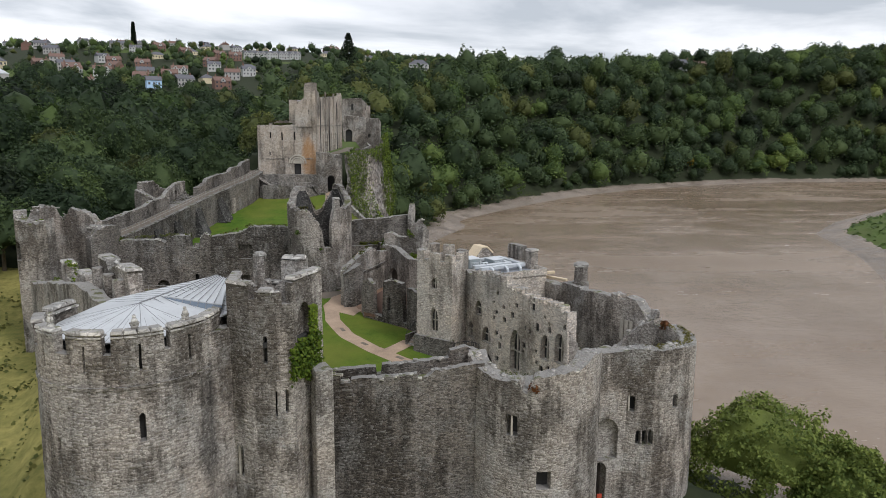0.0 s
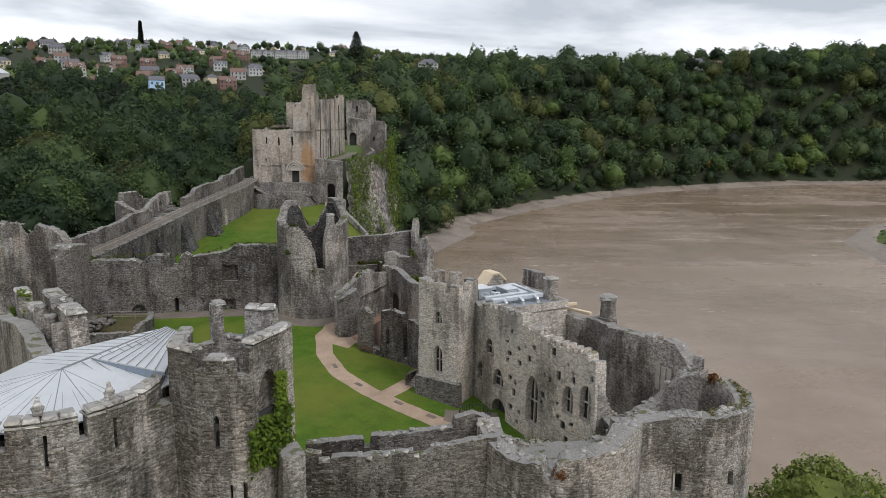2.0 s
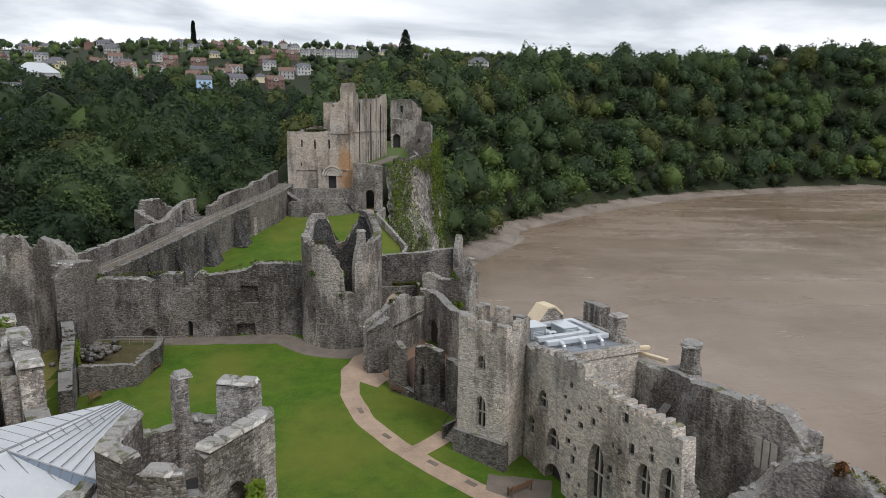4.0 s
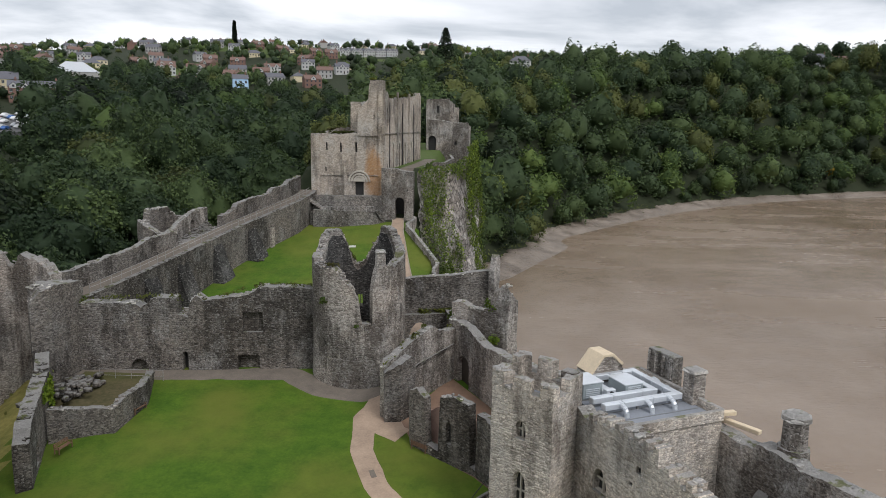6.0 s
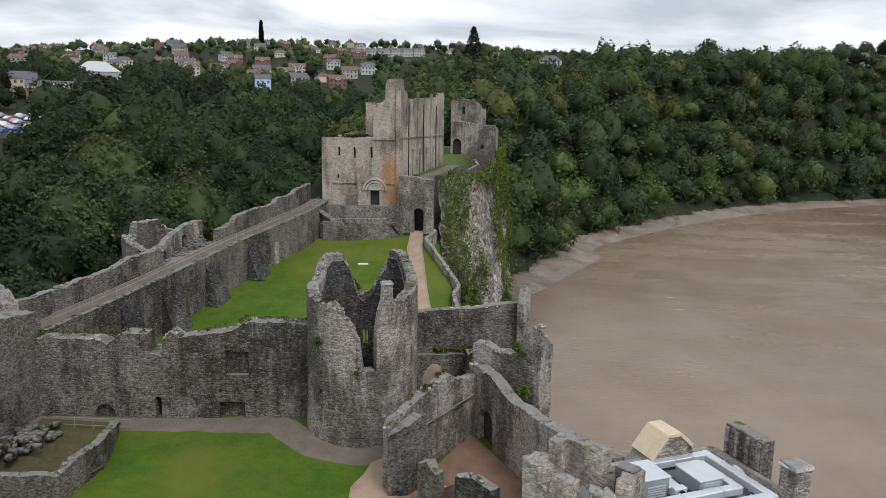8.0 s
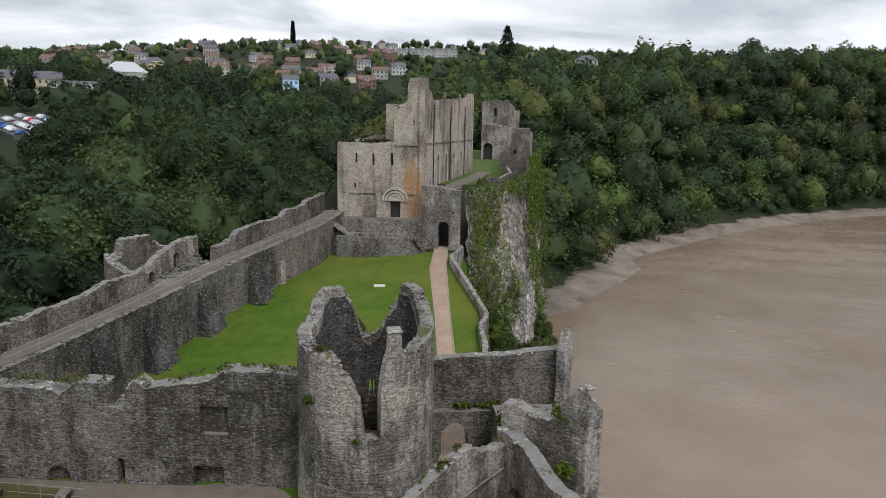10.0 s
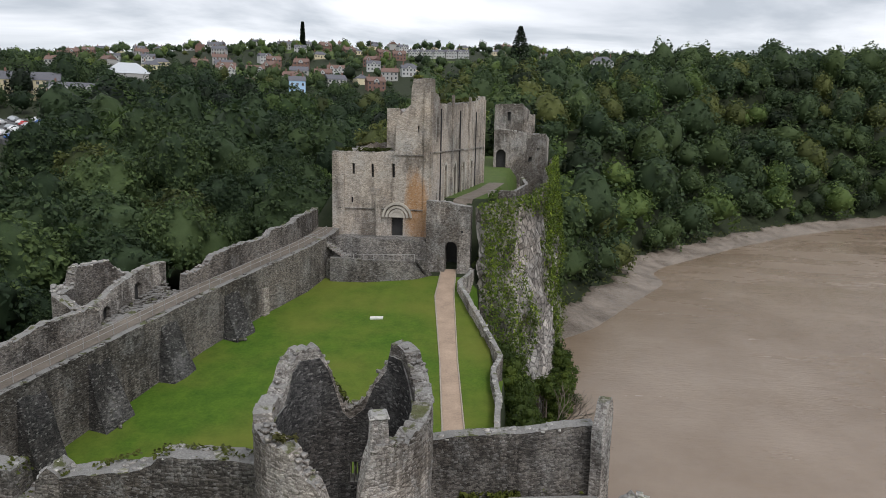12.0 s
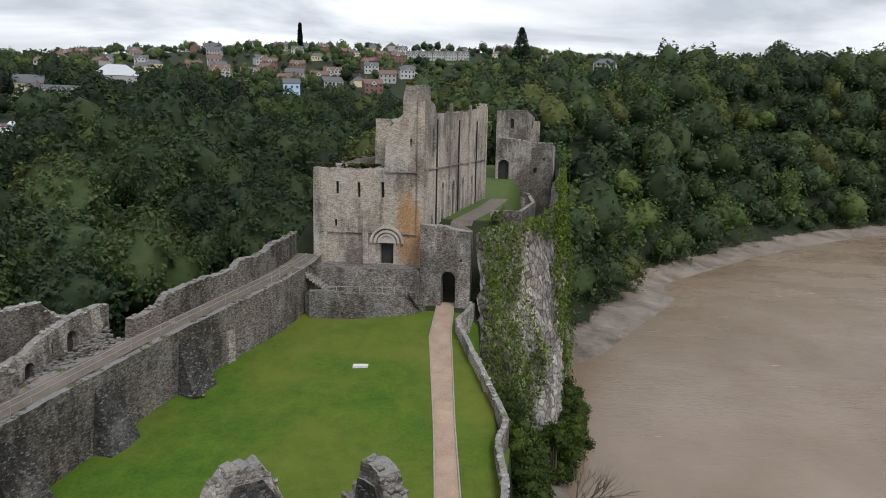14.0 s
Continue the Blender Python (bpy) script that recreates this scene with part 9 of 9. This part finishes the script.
# ---- cliff under the keep ----
def cliff():
    t = thing("limestone_cliff", "pale limestone cliff hung with ivy under the keep", "cliff", kind="structure")
    line = [(-4.6, 189.2), (-2.6, 191.4), (0.2, 194.5), (2.6, 199.0), (5.0, 205.0), (5.6, 214.0), (5.2, 226.0), (6.8, 240.0), (7.6, 262.0), (6.0, 290.0)]
    tz = [(0, 19.6), (3, 20.0), (7.2, 20.2), (12.4, 20.5), (19, 21.8), (28, 22.6), (40, 23.0), (54, 23.6), (76, 24), (105, 20)]
    total = length_of(line)
    nu, nv = 150, 56
    verts, faces = [], []
    for i in range(nu + 1):
        s = total * i / nu
        x, y, dx, dy = along(line, min(s, total - 0.01))
        for j in range(nv + 1):
            f = j / nv
            z = interp(tz, s) * (1 - f) + -20 * f
            out = 0.6 + 3.2 * f ** 1.4
            p = Vector((x * 0.24, y * 0.24, z * 0.10))
            b = 2.2 * noise.noise(p) + 1.1 * noise.noise(p * 2.7) + 0.5 * abs(noise.noise(Vector((x * 1.1, y * 1.1, z * 0.25)))) * 2
            b += 0.55 * noise.noise(Vector((x * 1.9, y * 1.9, z * 0.9))) - 1.1 * max(0, 0.35 - abs(noise.noise(Vector((x * 0.62, y * 0.62, z * 0.09))))) * 2
            out += b * min(1, 3 * f + 0.15)
            verts.append((x + dy * out, y - dx * out, z + (0.4 * noise.noise(p * 5) if f > 0 else 0)))
    for i in range(nu):
        for j in range(nv):
            a = i * (nv + 1) + j
            faces.append((a, a + 1, a + nv + 2, a + nv + 1))
    ob = mesh_ob("rock_face", verts, faces, CLIFF, t)
    return line, tz, total


CL_LINE, CL_TZ, CL_TOTAL = cliff()
rng_ = random.Random(31)
pts, nr = [], []
while len(pts) < 30000:
    s, f = rng_.uniform(0, CL_TOTAL * 0.75), rng_.random() ** 1.1
    x, y, dx, dy = along(CL_LINE, s)
    z = interp(CL_TZ, s) * (1 - f) - 16 * f + 0.6
    g = noise.noise(Vector((s * 0.16, z * 0.07, 4.2))) + 0.5 * noise.noise(Vector((s * 0.5, z * 0.16, 1.0)))
    if g + 0.5 * (1 - f) - 0.1 + (0.6 if s < 8 else 0) - (0.34 if 9.5 < s < 22 and f > 0.12 else 0) < rng_.uniform(0.08, 0.16):
        continue
    p = Vector((x * 0.24, y * 0.24, z * 0.10))
    out = 0.6 + 3.2 * f ** 1.4 + (2.2 * noise.noise(p) + 1.1 * noise.noise(p * 2.7)) * min(1, 3 * f + 0.15) + rng_.uniform(0.2, 1.0 + (1.3 if s < 8 else 0.3))
    pts.append((x + dy * out, y - dx * out, z))
    nr.append((dy, -dx, 0.5))
leaf_patch("cliff_ivy", "ivy and scrub draping the limestone cliff", "ivy", pts[:18000], nr[:18000], 0.24, IVY_DARK, 3)
leaf_patch("cliff_ivy", "bright ivy and ferns draping the limestone cliff", "ivy", pts[18000:], nr[18000:], 0.22, IVY, 5)

pts, nr = [], []
while len(pts) < 2600:
    y = rng_.uniform(191, 262)
    x = rng_.uniform(-6.2, 4.5) + 0.1 * (y - 193) * (y < 240) * 0.6
    if x < -5.6 + 0.17 * (y - 193) + 1.2 or x > 6.5:
        continue
    pts.append((x, y, ground_at(x, y) + rng_.uniform(0.1, 1.1)))
    nr.append((0.2, -0.4, 1))
leaf_patch("terrace_scrub", "brambles and rough growth along the cliff top", "scrub", pts, nr, 0.42, IVY_DARK, 12)

# bushes along the cliff foot beside the river
rb_ = random.Random(17)
shrub_first = None
for k in range(84):
    s = k / 83
    y = 142 + 74 * s + rb_.uniform(-2, 2)
    x = np.interp(y, [130, 150, 165, 185, 200, 230], [8.5, 2.6, 1.8, -2.0, 7, 9]) + rb_.uniform(0, 2.6)
    z = rb_.uniform(-13, 0.5) if y < 188 else rb_.uniform(-18, -10)
    if shrub_first is None:
        sh = thing("shrub", "dark green shrub clinging below the cliff edge", "shrub", "shrubs on the river cliff")
        lv, lf, cv = crown_arrays(91, 4.2, 2.6, 10, 800, 0.18, 0.75, ICO_V, 0.1, 0.7)
        joined("crown", lv, lf, cv, ICO_F, IVY_DARK, sh)
        part("stem", tube_bm((0, 0, -3), (0, 0, 3), 0.2, 0.1, 6), BARK, sh)
        shrub_first = sh
    x_off = (0.6 - z) * 0.09
    m = pose(x + x_off, y, z - 1.0, 0, 0, rb_.uniform(0, 360)) @ Matrix.Diagonal((1, 1, 1, 1)) @ Matrix.Scale(rb_.uniform(0.7, 1.25), 4)
    if k == 0:
        sh.matrix_basis = m
    else:
        c = copy_thing(shrub_first, Matrix())
        c.matrix_basis = m


def bare_tree(x, y, z, h, seed, lean):
    t = thing("dead_tree", "bare grey dead tree leaning over the river", "tree", at=pose(x, y, z))
    rng = random.Random(seed)
    bm = bmesh.new()

    def grow(p, d, l, r, n):
        q = p + d * l
        add_tube(bm, p, q, r, r * 0.68, 5)
        if n == 0:
            return
        for k in range(3 if n > 1 else 2):
            e = (d + Vector((rng.uniform(-0.75, 0.75), rng.uniform(-0.75, 0.75), rng.uniform(-0.2, 0.65)))).normalized()
            grow(q if k else p + d * l * 0.7, e, l * rng.uniform(0.6, 0.85), r * 0.6, n - 1)
    grow(Vector((0, 0, 0)), Vector(lean).normalized(), h * 0.34, 0.17, 5)
    part("branch_crown", bm, BARE_WOOD, t)
    return t


bare_tree(5.6, 160, -3.0, 8.5, 3, (0.6, -0.1, 0.7))
bare_tree(5.2, 153, -3.0, 7, 8, (0.9, 0.1, 0.3))

# reeds and rough tufts where the woods meet the mud
pts, nr = [], []
rd_ = random.Random(8)
cx_ = np.array([rd_.uniform(5, 640) for k in range(110000)])
cy_ = np.array([rd_.uniform(230, 720) for k in range(110000)])
cd_ = river_distance(cx_, cy_)
ok_ = (cd_ > 8.5 + 1.5 * np.sin(cx_ * 0.11)) & (cd_ < 17) & (cy_ > np.interp(cx_, [24, 44, 64, 92, 152, 242, 359, 446, 640], [262, 320, 372, 408, 468, 525, 568, 572, 560]))
cz_ = land_z(cx_, cy_)
for x, y, z in zip(cx_[ok_], cy_[ok_], cz_[ok_]):
    pts.append((x, y, z + 0.3))
    nr.append((0, -0.5, 1))
leaf_patch("bank_scrub", "rough green and brown scrub along the muddy shore", "scrub", pts, nr, 0.5, LEAF[3], 9)
# scrub over the right bank
cx_ = np.array([rd_.uniform(150, 420) for k in range(5000)])
cy_ = np.array([rd_.uniform(150, 400) for k in range(5000)])
cd_ = river_distance(cx_, cy_)
cz_ = land_z(cx_, cy_)
ok_ = (cd_ > 9) & (cd_ < 60)
leaf_patch("meadow_scrub", "low green scrub and rough grass on the far meadow bank", "scrub", np.stack([cx_, cy_, cz_ + 0.4], 1)[ok_], np.tile((0, -0.3, 1.0), (ok_.sum(), 1)), 1.1, LEAF[1], 10)
# tussocks on the grassy bank
cx_ = np.array([rd_.uniform(-85, -25) for k in range(9000)])
cy_ = np.array([rd_.uniform(48, 138) for k in range(9000)])
cz_ = land_z(cx_, cy_)
ok_ = (cx_ < -27 - 0.35 * np.clip(cy_ - 62, 0, 80)) & (np.sin(cx_ * 0.9) + np.sin(cy_ * 0.7 + 1) + np.array([rd_.uniform(-1, 1) for k in range(9000)]) > 0.4)
leaf_patch("grass_tussocks", "rough tussocks and weeds on the grassy bank", "grass", np.stack([cx_, cy_, cz_ + 0.15], 1)[ok_], np.tile((0, -0.2, 1.0), (ok_.sum(), 1)), 0.34, leaf_mat("tussock_grass", (0.11, 0.13, 0.035), (0.34, 0.31, 0.11)), 11)
